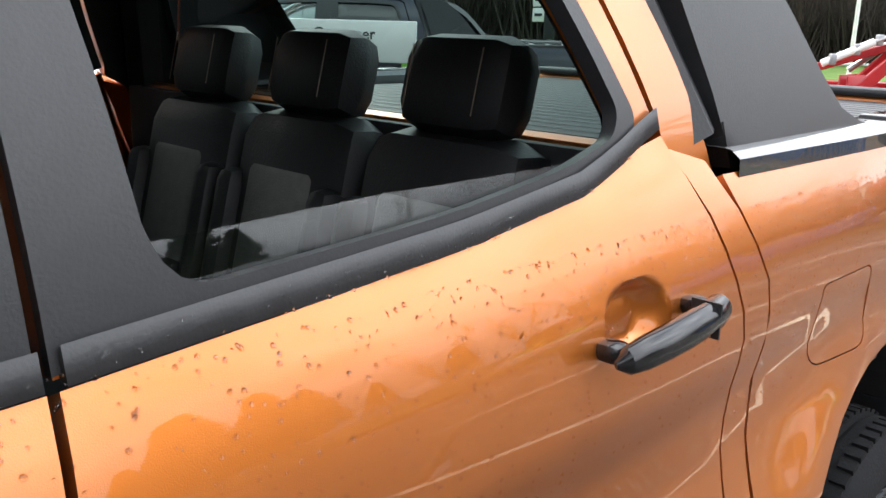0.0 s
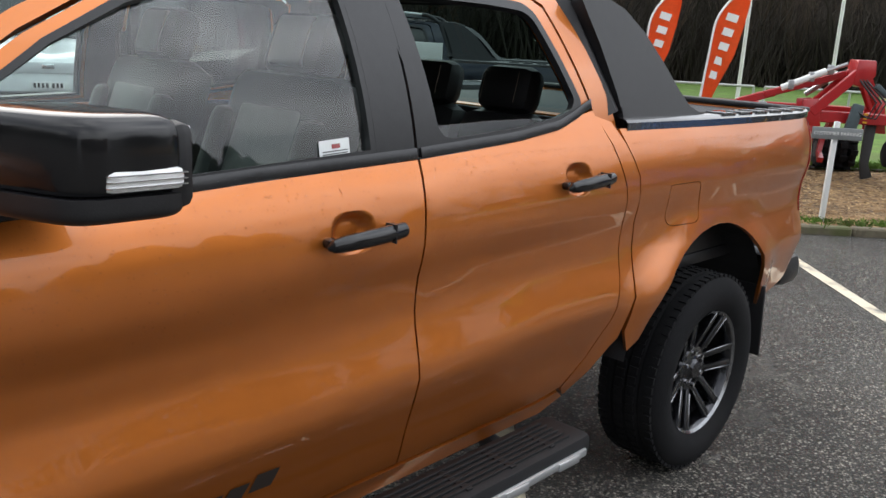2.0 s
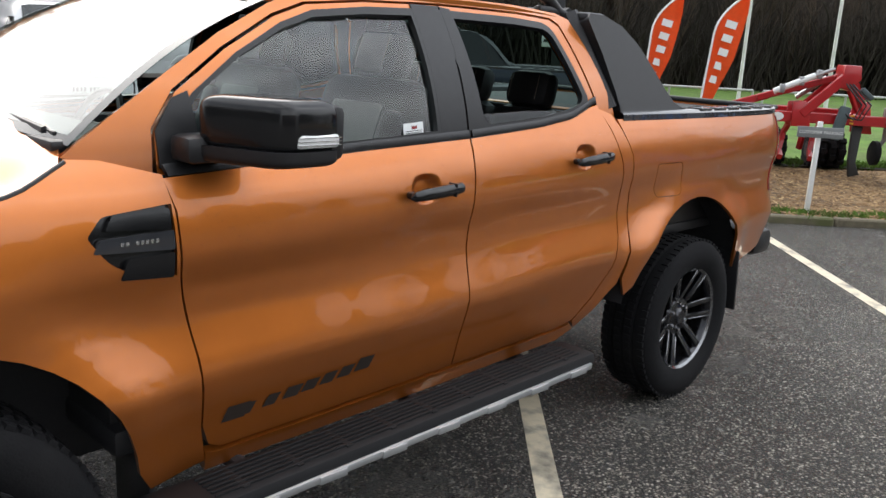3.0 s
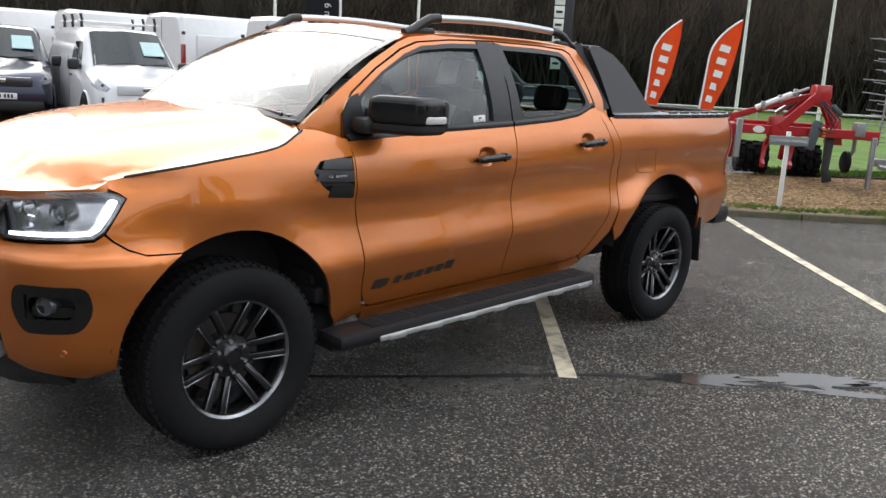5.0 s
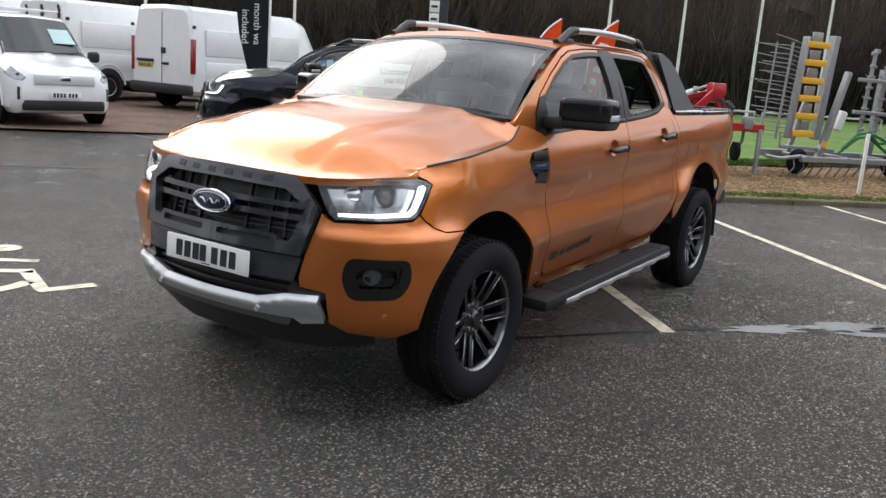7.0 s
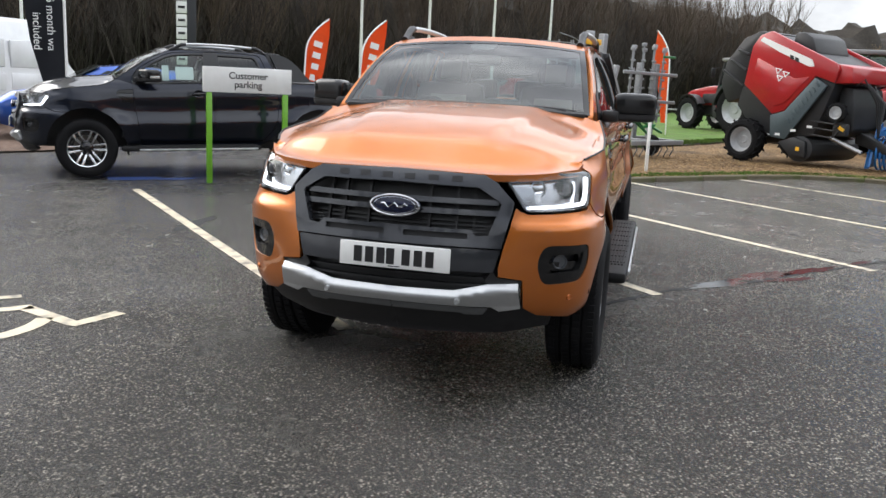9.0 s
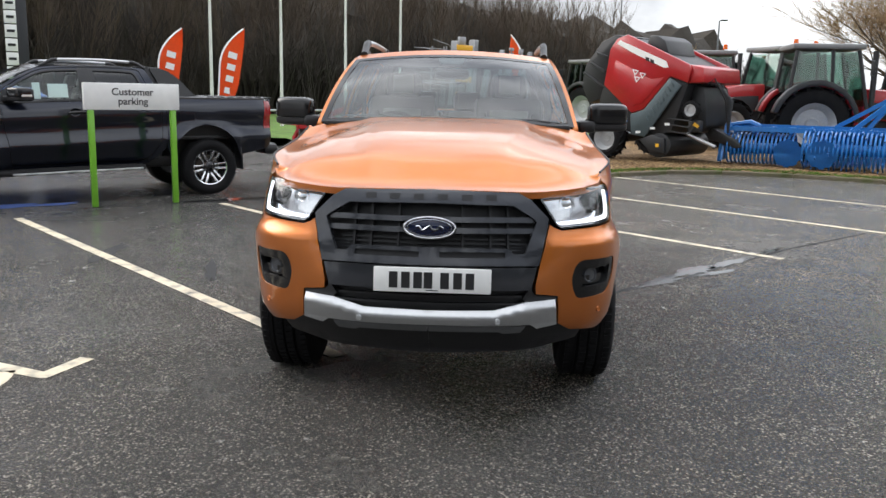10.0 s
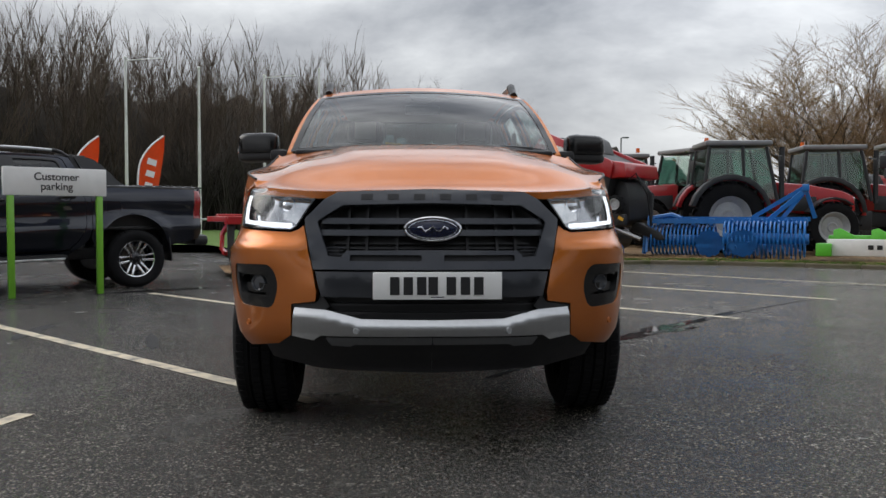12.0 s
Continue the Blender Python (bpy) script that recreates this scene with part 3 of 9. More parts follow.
def pickup(paint, m, label, hero=True):
    t = thing("pickup_truck", label, "pickup truck", m)
    both = (1, -1)
    HF, HR = (-1.360, -1.585, 1.152), (-2.220, -2.435, 1.207)
    for g in both:
        fl = g > 0

        def sk(u, v, g=g):
            x, y, z = skin(u, v)
            return (x, g * y, z)

        def hs(u, v, g=g):
            x, y, z = house(u, v)
            return (x, g * y, z)

        arc_f = [(0.0 + 0.49 * math.cos(a), 0.43 + 0.49 * math.sin(a)) for a in [radians(q) for q in range(4, 177, 8)]]
        arc_r = [(-3.185 + 0.495 * math.cos(a), 0.475 + 0.51 * math.sin(a)) for a in [radians(q) for q in range(2, 179, 8)]]
        # front wing: from the door gap over the arch to the lamp
        hl_tip = (0.432, 1.066)
        wing = [(-0.585, 1.255), (-0.60, 1.17), (-0.607, 1.0), (-0.645, 0.78), (-0.665, 0.57), (-0.69, 0.455), (-0.52, 0.44)]
        wing += [p for p in arc_f[::-1] if p[0] < 0.225]
        wing += [(0.238, 0.861), (0.375, 0.866), (0.435, 0.888), (s_at_x(0.485), 0.922), (s_at_x(0.508), 0.946), (s_at_x(0.468), 1.004), (0.425, hl_tip[1]), (0.455, 1.087), (s_at_x(0.487), 1.100), (s_at_x(0.487), 1.116)]
        wing += [(x, hood_edge_z(x)) for x in (0.40, 0.3, 0.2, 0.1, 0.0, -0.1, -0.2, -0.26, -0.31, -0.345)]
        wing += [(-0.36, 1.302), (-0.44, 1.295)]
        vent = rounded([(-0.375, 1.128, 0.01), (-0.415, 1.172, 0.012), (-0.592, 1.188, 0.004), (-0.598, 1.005, 0.004), (-0.51, 1.008, 0.02), (-0.42, 1.065, 0.02)], 0.01)
        ob = panel("front_wing", wing, sk, paint, t, [vent], 0.045, 0.016, "", fl)
        # dark shut line between wing and bonnet
        line = [(x, g * (skin(x, hood_edge_z(x))[1] - 0.001), hood_edge_z(x) + 0.001) for x in [-0.36 + 0.035 * k for k in range(23)]]
        bar("shut_line", INK, ob, line, 0.0055, 6)
        # vent insert with three blades
        v = panel("wing_vent", vent, sk, GLOSS, t, (), 0.04, 0.0, "gloss black side vent", fl, -0.016)
        for z0, z1, x0, x1, lift in ((1.135, 1.178, -0.42, -0.585, 0.002), (1.085, 1.125, -0.385, -0.59, 0.004), (1.012, 1.070, -0.45, -0.59, 0.001)):
            o2 = rounded([(x0, z0 + 0.004), (x0 - 0.02, z1 - 0.005), (x1, z1), (x1, z0 - 0.008)], 0.006, 2)
            panel("vent_blade", o2, sk, GLOSS if z0 != 1.085 else GREYP, v, (), 0.03, 0.014, "", fl, lift)
        if fl and hero:
            bm = bmesh.new()
            for k in range(8):
                x = -0.455 - 0.0125 * k
                if k == 2:
                    continue
                px, py, pz = skin(x, 1.105)
                box(bm, px, py + 0.0055, 1.105, 0.0085, 0.002, 0.010)
            part("badge", bm, CHROME, v, "small silver lettering reduced to bars")
        # doors
        fd = [(-0.585, belt_z(-0.58)), (-0.605, 1.17), (-0.613, 1.0), (-0.651, 0.78), (-0.671, 0.57), (-0.695, 0.508), (-0.735, 0.488), (-1.0, 0.492), (-1.655, 0.505), (-1.668, 0.80), (-1.675, 1.10), (-1.688, belt_z(-1.69))]
        fd += [(x, belt_z(x)) for x in (-1.5, -1.2, -0.9, -0.7)]
        rd = [(-1.661, 0.505), (-2.25, 0.515), (-2.36, 0.535), (-2.455, 0.62), (-2.535, 0.74), (-2.568, 0.87), (-2.574, 1.05), (-2.555, 1.17), (-2.50, 1.30), (-2.452, 1.400)]
        rd += [(x, belt_z(x)) for x in (-2.40, -2.30, -2.1, -1.9, -1.696)]
        rd += [(-1.681, 1.10), (-1.674, 0.80)]
        for nm, o2, hh in (("front_door", fd, HF), ("rear_door", rd, HR)):
            cup = cup_outline(*hh)
            d = panel(nm, o2, sk, paint, t, [cup], 0.04, 0.03, "", fl)
            cx, cz = sum(p[0] for p in cup) / len(cup), sum(p[1] for p in cup) / len(cup)

            def bowl(u, v, cx=cx, cz=cz, g=g):
                x, y, z = skin(u, v)
                r = math.hypot((u - cx) / 0.068, (v - cz) / 0.052)
                return (x, g * (y - 0.030 * (1 - step01(r, 0.45, 1.02))), z)

            panel("handle_cup", cup, bowl, paint, d, (), 0.012, 0.0, "", fl)
            handle(d, g, *hh, paint)
            # black strip under the glass
            xs = (-0.60, -1.686) if nm == "front_door" else (-1.70, -2.45)
            n = 16
            top = [(xs[0] + (xs[1] - xs[0]) * k / n, belt_z(xs[0] + (xs[1] - xs[0]) * k / n) + 0.003) for k in range(n + 1)]
            strip = top + [(x, z + 0.026) for x, z in top[::-1]]

            def lip(u, v, g=g):
                b = belt_z(u)
                ya, yb = skin(u, b)[1], house(u, b + 0.05)[1]
                k = min(1.3, max(0, (v - b) / 0.04))
                y = ya + 0.008 * math.sin(math.pi * min(1, k)) + (yb - ya) * k + 0.003
                return (u, g * y, v)

            panel("belt_moulding", strip, lip, BLACK, d, (), 0.03, 0.012, "wet black rubber window strip", fl)
        # decal on the front door reduced to slanted bars
        if fl and hero:
            dec = new("door_decal")
            dec.parent, dec["label"] = t, "black graphic strip on the door"
            for k, (w, hgt) in enumerate(((0.075, 0.046), (0.026, 0.036), (0.042, 0.036), (0.055, 0.036), (0.05, 0.036), (0.05, 0.036), (0.05, 0.036), (0.06, 0.044))):
                bm = bmesh.new()
                x = -0.725 - 0.066 * k
                q = []
                for du, dv in ((0, 0), (-w, 0), (-w - 0.018, hgt), (-0.018, hgt)):
                    px, py, pz = skin(x + du, 0.565 + 0.0055 * k + dv)
                    q.append(bm.verts.new((px, py + 0.0025, pz)))
                bm.faces.new(q[::-1])
                part("decal_bar", bm, DECAL, dec)
        # strip of the cab behind the rear door, sill
        qs = [(-2.457, 1.385), (-2.505, 1.302), (-2.560, 1.17), (-2.579, 1.05), (-2.573, 0.87), (-2.540, 0.738), (-2.460, 0.616), (-2.366, 0.531), (-2.40, 0.49), (-2.50, 0.56), (-2.60, 0.66), (-2.636, 0.80), (-2.646, 1.0), (-2.627, 1.20), (-2.574, 1.300), (-2.53, 1.365)]
        panel("cab_corner", qs, sk, paint, t, (), 0.04, 0.03, "", fl)
        sill = [(-0.69, 0.482), (-0.735, 0.472), (-1.0, 0.476), (-1.65, 0.490), (-2.25, 0.500), (-2.36, 0.515), (-2.40, 0.485), (-2.3, 0.45), (-1.6, 0.43), (-0.7, 0.415)]
        panel("sill", sill, sk, paint, t, (), 0.05, 0.03, "", fl)
        # load bed side
        bed = [(-2.56, 1.345), (-2.58, 1.30), (-2.632, 1.20), (-2.652, 1.0), (-2.645, 0.80), (-2.625, 0.68), (-2.66, 0.60)]
        bed += [p for p in arc_r if p[1] > 0.58]
        bed += [(-3.69, 0.56), (-4.0, 0.61), (-4.17, 0.655), (-4.20, 0.70), (-4.205, 0.93), (-4.195, 1.10), (-4.17, 1.28), (-4.13, 1.355), (-3.4, 1.352)]
        flap = rounded([(-2.815, 1.155, 0.02), (-3.015, 1.155, 0.02), (-3.04, 1.005, 0.045), (-2.835, 1.005, 0.045)], 0.02, 5)
        holes = [flap] if fl else []
        bp = panel("bed_side", bed, sk, paint, t, holes, 0.045, 0.014, "", fl)
        if fl:
            c = (sum(p[0] for p in flap) / len(flap), sum(p[1] for p in flap) / len(flap))
            small = [(c[0] + (x - c[0]) * 0.972, c[1] + (z - c[1]) * 0.968) for x, z in flap]
            panel("fuel_flap", small, sk, paint, bp, (), 0.04, 0.012, "", fl, 0.0)
        # bed rail cap
        n = 14
        tp = [(-2.60 - 1.50 * k / n) for k in range(n + 1)]
        bm = bmesh.new()
        rows = []
        for x in tp:
            y0 = skin(x, 1.345)[1]
            prof = [(y0 + 0.004, 1.338), (y0 + 0.003, 1.362), (y0 - 0.012, 1.374), (y0 - 0.085, 1.376), (y0 - 0.10, 1.362), (y0 - 0.10, 1.25)]
            rows.append([bm.verts.new((x, g * a, b + 0.004 * (x < -4.05))) for a, b in prof])
        for a, b in zip(rows, rows[1:]):
            for k in range(5):
                f = (a[k], a[k + 1], b[k + 1], b[k])
                bm.faces.new(f if g > 0 else f[::-1])
        bm.faces.new(rows[-1])
        cap = part("bed_rail", bm, WETBLACK, t, "wet black ribbed bed rail cap", True)
        for k in range(6):
            x = -3.28 - 0.145 * k
            y0 = skin(x, 1.345)[1]
            block("rail_rib", WETBLACK, cap, (x, g * (y0 - 0.045), 1.377), (0.105, 0.075, 0.010), 0.004)
        # arch liner
        for ax, az, r in ((0.0, 0.43, 0.515), (-3.185, 0.475, 0.53)):
            bm = bmesh.new()
            rows = []
            for k in range(25):
                a = radians(9 + 162 * k / 24)
                rows.append([bm.verts.new((ax + r * math.cos(a), g * y, az + r * math.sin(a) * (1.0))) for y in (0.50, 0.868)])
            for a, b in zip(rows, rows[1:]):
                bm.faces.new((a[0], a[1], b[1], b[0]))
            c = bm.verts.new((ax, g * 0.50, az))
            for a, b in zip(rows, rows[1:]):
                bm.faces.new((c, a[0], b[0]))
            part("arch_liner", bm, CABIN, t)
        block("mud_flap", BLACK, t, (-3.70, g * 0.775, 0.50), (0.018, 0.24, 0.32), 0.008, Matrix.Rotation(radians(6), 3, "Y"))
        block("mud_flap", BLACK, t, (-0.53, g * 0.74, 0.40), (0.02, 0.20, 0.20), 0.008)
        # wheels
        wheel_parts(t, (0.0, g * 0.782, 0.389), g < 0, RIM_LIT if hero else RIMB, RIM, 0.0, None if hero else RIMB)
        wheel_parts(t, (-3.22, g * 0.782, 0.389), g < 0, RIM_LIT if hero else RIMB, RIM, 0.0, None if hero else RIMB)
        # step board
        tilt = Matrix.Rotation(radians(1.3), 3, "Y")
        st = block("step_board", STEPBLACK, t, (-1.36, g * 0.925, 0.415), (1.86, 0.18, 0.070), 0.025, tilt, None, "black ribbed plastic side step")
        block("step_edge", SILVER, st, (-1.45, g * 1.018, 0.404), (1.60, 0.014, 0.026), 0.006, tilt, "silver strip")
        for k in range(6):
            block("tread_rib", STEPBLACK, st, (-1.42, g * (0.875 + 0.021 * k), 0.4535), (1.58, 0.010, 0.010), 0.003, tilt)
        for k in range(9):
            block("tread_cross", STEPBLACK, st, (-0.72 - 0.175 * k, g * 0.93, 0.4365 + 0.00397 * k), (0.022, 0.125, 0.007), 0.002)
        for k in range(7):
            block("step_notch", SILVER, st, (-0.75 - 0.235 * k, g * 1.022, 0.384 + 0.0053 * k), (0.10, 0.014, 0.026), 0.005)
        for x in (-0.8, -1.5, -2.1):
            bar("step_bracket", CABIN, st, [(x, g * 0.6, 0.42), (x, g * 0.9, 0.40)], 0.025)
        # cab side above the belt: ring, door frames, glass
        a_edge = [(-0.365, 1.300), (-0.50, 1.395), (-0.65, 1.495), (-0.82, 1.600), (-1.0, 1.688), (-1.08, 1.716)]
        roof_e = [(-1.3, 1.744), (-1.7, 1.760), (-2.1, 1.757), (-2.35, 1.742), (-2.425, 1.722)]
        c_edge = [(-2.475, 1.62), (-2.535, 1.48), (-2.575, 1.375), (-2.60, 1.30)]
        gap = [(-0.585, 1.250), (-0.59, 1.36), (-0.66, 1.455), (-0.82, 1.565), (-1.0, 1.660), (-1.12, 1.700), (-1.35, 1.722), (-1.69, 1.735), (-2.1, 1.733), (-2.30, 1.722), (-2.345, 1.70), (-2.40, 1.56), (-2.458, 1.42), (-2.462, 1.39)]
        ring = gap[::-1][:1] + gap[::-1][1:] + [(-0.57, 1.24), (-0.50, 1.272)] + a_edge + roof_e + c_edge + [(-2.60, 1.30), (-2.53, 1.355)]
        panel("cab_side", ring, hs, paint, t, (), 0.045, 0.03, "", fl)
        panel("pillar_lining", ring, hs, CABIN, t, (), 0.06, 0.0, "", not fl, 0.034)
        fw = [(-0.64, 1.274), (-0.645, 1.36), (-0.72, 1.448), (-0.86, 1.548), (-1.02, 1.632), (-1.14, 1.672), (-1.35, 1.694), (-1.562, 1.702), (-1.568, 1.318), (-1.24, 1.300), (-1.03, 1.288)]
        rw = [(-1.665, 1.704), (-2.06, 1.702), (-2.235, 1.692), (-2.275, 1.67), (-2.34, 1.53), (-2.392, 1.425), (-2.37, 1.395), (-2.27, 1.370), (-2.06, 1.344), (-1.765, 1.325)]
        fr_f = [(-0.597, 1.245)] + [(x - 0.008, z - 0.006) for x, z in gap[1:7]] + [(-1.678, 1.727), (-1.686, 1.305), (-1.24, 1.288), (-1.03, 1.276)]
        fr_r = [(-1.696, 1.305), (-1.692, 1.727)] + [(x + 0.006, z - 0.008) for x, z in gap[8:13]] + [(-2.43, 1.405), (-2.36, 1.380), (-2.27, 1.354), (-2.06, 1.329)]
        rw = rounded(rw, 0.045, 4)
        for nm, o2, w in (("front_window_frame", fr_f, fw), ("rear_window_frame", fr_r, rw)):
            fo = panel(nm, o2, hs, paint, t, [[(x + (0.0), z) for x, z in w]], 0.035, 0.03, "", fl, -0.002)
            panel("frame_lining", o2, hs, CABIN, fo, [w], 0.05, 0.0, "", not fl, 0.036)
            cx, cz = sum(p[0] for p in w) / len(w), sum(p[1] for p in w) / len(w)
            inner = [(cx + (x - cx) * 0.955, cz + (z - cz) * 0.925) for x, z in w]
            if nm == "rear_window_frame":
                inner = [(cx + (x - cx) * (0.90 if x < cx else 0.955), cz + (z - cz) * 0.91) for x, z in w]
            k1, k2 = (1.018, 1.03) if nm == "front_window_frame" else (1.050, 1.045)
            outer = [(cx + (x - cx) * k1, cz + (z - cz) * (k2 if z > cz else 1.0)) for x, z in w]
            panel("window_seal", outer, hs, BLACK, fo, [inner], 0.03, 0.02, "black rubber window seal", fl, 0.0025)
        # black pillar trims between the windows
        for x0, x1, tx0, tx1 in ((-1.550, -1.682, -1.470, -1.674), (-1.698, -1.742, -1.692, -1.664)):
            o2 = [(-1.562, 1.310), (-1.554, 1.722), (-1.680, 1.722), (-1.6845, 1.306)]
            if x0 == -1.698:
                o2 = [(-1.694, 1.308), (-1.688, 1.722), (-1.735, 1.716), (-1.775, 1.325)]
            panel("pillar_trim", o2, hs, BLACK, t, (), 0.04, 0.012, "matt black pillar trim", fl, 0.003)
        pf = panel("front_window", fw, hs, GLASS_S, t, (), 0.05, 0.0, "clear side window", fl, -0.014)
        if fl and hero:
            low = [(-1.755, 1.318), (-2.06, 1.336), (-2.27, 1.362), (-2.335, 1.380), (-2.30, 1.386), (-2.0, 1.386), (-1.75, 1.378)]
            panel("rear_window", low, hs, GLASS_S, t, (), 0.05, 0.004, "rear side window wound most of the way down", fl, -0.018)
        else:
            panel("rear_window", rw, hs, GLASS_D, t, (), 0.05, 0.0, "dark privacy glass", fl, -0.014)
        # roof rail
        rl = []
        for k in range(25):
            u = k / 24
            x = -1.10 - 1.36 * u
            lift = 0.072 * step01(u, 0, 0.14) * (1 - step01(u, 0.88, 1.0))
            rl.append((x, g * (0.585 + 0.012 * math.sin(math.pi * u)), 1.735 + 0.024 * math.sin(math.pi * min(1, u * 1.05)) + lift))
        bm = bmesh.new()
        tube(bm, rl[4:21], 0.019, 10)
        rr = part("roof_rail", bm, SILVER, t, "silver roof rail with black feet", True)
        for e in (rl[:5], rl[20:]):
            bm = bmesh.new()
            tube(bm, e, 0.024, 10)
            part("rail_foot", bm, BLACK, rr, "", True)
        block("rail_foot", BLACK, rr, (rl[2][0], rl[2][1], 1.752), (0.16, 0.04, 0.035), 0.012)
        block("rail_foot", BLACK, rr, (rl[22][0], rl[22][1], 1.752), (0.14, 0.04, 0.035), 0.012)
        # mirror
        def swept(ob):
            for v2 in ob.data.vertices:
                v2.co.x -= 0.42 * (abs(v2.co.y) - 0.97)

        mr = pillow("door_mirror", GLOSS, t, (-0.790, g * 0.972, 1.388), (0.190, 0.250, 0.140), 0.42, 1.336, "gloss black door mirror")
        swept(mr)
        lo = pillow("mirror_base", BLACK, mr, (-0.788, g * 0.968, 1.338), (0.196, 0.256, 0.100), 0.36, None, "", 1.333)
        swept(lo)
        bz = block("mirror_bezel", BLACK, mr, (-0.868, g * 0.985, 1.374), (0.045, 0.215, 0.140), 0.020)
        swept(bz)
        block("mirror_arm", BLACK, mr, (-0.690, g * 0.835, 1.318), (0.14, 0.10, 0.070), 0.02)
        ind = block("indicator", LENS_PLASTIC, mr, (-0.800, g * 1.060, 1.358), (0.130, 0.080, 0.040), 0.014, None, "clear ribbed indicator lens")
        swept(ind)
        for k in range(3):
            rb2 = block("lens_rib", REFLECT, ind, (-0.800, g * 1.0615, 1.349 + 0.009 * k), (0.125, 0.081, 0.002), 0)
            swept(rb2)
        mg = block("mirror_glass", CHROME, mr, (-0.889, g * 0.985, 1.378), (0.006, 0.185, 0.115), 0.002)
        swept(mg)
        panel("mirror_sail", [(-0.603, 1.262), (-0.600, 1.355), (-0.655, 1.435), (-0.700, 1.452), (-0.72, 1.285)], hs, BLACK, t, (), 0.04, 0.01, "", fl, 0.004)
        # front bumper corner, headlamp, fog lamp
        sy = s_at_y
        hl = [(0.432, 1.066), (s_at_x(0.473), 1.004), (s_at_x(0.513), 0.948), (s_at_x(0.55), 0.926), (sy(0.74), 0.918), (sy(0.60), 0.912), (sy(0.575), 0.93), (sy(0.505), 1.045), (sy(0.515), 1.066), (sy(0.65), 1.080), (sy(0.74), 1.090), (s_at_x(0.51), 1.092), (0.46, 1.083)]
        fog = rounded([(s_at_x(0.575), 0.765, 0.04), (sy(0.665), 0.768, 0.05), (sy(0.640), 0.675, 0.05), (sy(0.675), 0.58, 0.04), (s_at_x(0.60), 0.59, 0.05), (s_at_x(0.555), 0.67, 0.05)], 0.03, 4)
        bum = [p for p in arc_f if 0.44 < p[1] < 0.85 and p[0] > 0]
        bum = [(0.485, 0.44)] + [p for p in bum if p[1] > 0.44] + [(0.240, 0.855), (0.375, 0.860), (0.438, 0.882), (s_at_x(0.490), 0.916), (s_at_x(0.516), 0.940), (s_at_x(0.55), 0.918), (sy(0.74), 0.909), (sy(0.60), 0.902), (sy(0.565), 0.915), (sy(0.545), 0.93), (sy(0.540), 0.915)]
        bum += [(sy(0.492), 0.745), (sy(0.475), 0.66), (sy(0.478), 0.62), (sy(0.585), 0.605), (sy(0.60), 0.47), (sy(0.67), 0.43), (s_at_x(0.60), 0.405)]
        bw = panel("front_bumper", bum, sk, paint, t, [fog], 0.04, 0.03, "", fl)

        fb = panel("fog_surround", fog, sk, GLOSS, t, [[(s_at_x(0.60) + 0.0, 0.725), (sy(0.695), 0.73), (sy(0.69), 0.635), (s_at_x(0.615), 0.64)]], 0.03, 0.05, "gloss black fog lamp surround", fl, -0.004)
        panel("fog_recess", fog, sk, BLACK, fb, (), 0.05, 0.0, "", fl, -0.05)
        fc = skin(sy(0.735), 0.685)
        fcx, fcz = sum(p[0] for p in fog) / len(fog), sum(p[1] for p in fog) / len(fog)
        ring_a = [(fcx + (a - fcx) * 0.74, fcz + (b - fcz) * 0.66) for a, b in fog]
        ring_b = [(fcx + (a - fcx) * 0.60, fcz + (b - fcz) * 0.48) for a, b in fog]
        panel("fog_bezel", ring_a, sk, GLOSS, fb, [ring_b], 0.02, 0.02, "gloss black lamp bezel", fl, -0.012)
        panel("fog_lens", [(fcx + (a - fcx) * 0.60, fcz - 0.012 + (b - fcz) * 0.22) for a, b in fog], sk, GLOSS, fb, (), 0.03, 0.01, "dark fog lamp lens", fl, -0.022)
        bm = bmesh.new()
        lathe(bm, [(0.0, 0.006), (0.026, 0.004), (0.030, 0.010), (0.034, 0.010), (0.040, 0.0), (0.044, -0.03)], 24, "x")
        fo = part("fog_lamp", bm, GLASSBALL, fb, "round fog lamp", True)
        fo.matrix_basis = Matrix.Translation((fc[0] - 0.035, g * fc[1], fc[2])) @ Matrix.Rotation(radians(28 * g), 4, "Z")
        # headlamp: dark housing, projector, bright light strip, lens
        hb = panel("headlamp", hl, sk, LAMPBODY, t, (), 0.04, 0.0, "clear headlamp with a white light strip", fl, -0.055)
        hole = [(0.450, 1.060), (s_at_x(0.485), 1.006), (s_at_x(0.522), 0.957), (s_at_x(0.555), 0.937), (sy(0.735), 0.930), (sy(0.605), 0.924), (sy(0.585), 0.94), (sy(0.525), 1.045), (sy(0.535), 1.055), (sy(0.65), 1.067), (sy(0.74), 1.076), (s_at_x(0.51), 1.078), (0.475, 1.072)]
        hole = [(p[0] + 0.55 * (q[0] - p[0]), p[1] + 0.55 * (q[1] - p[1])) for p, q in zip(hole, hl)]
        panel("lamp_edge", hl, sk, GLOSS, hb, [hole], 0.03, 0.05, "", fl, -0.004)
        strip = [(0.458, 1.058), (s_at_x(0.490), 1.006), (s_at_x(0.526), 0.959), (s_at_x(0.558), 0.940), (sy(0.735), 0.933), (sy(0.61), 0.928), (sy(0.607), 0.941), (sy(0.73), 0.947), (s_at_x(0.568), 0.956), (s_at_x(0.545), 0.974), (s_at_x(0.516), 1.020), (0.494, 1.064), (0.475, 1.068)]
        panel("light_strip", strip, sk, WHITE_L, hb, (), 0.03, 0.012, "white daytime light strip", fl, -0.012)
        pc = skin(sy(0.715), 1.015)
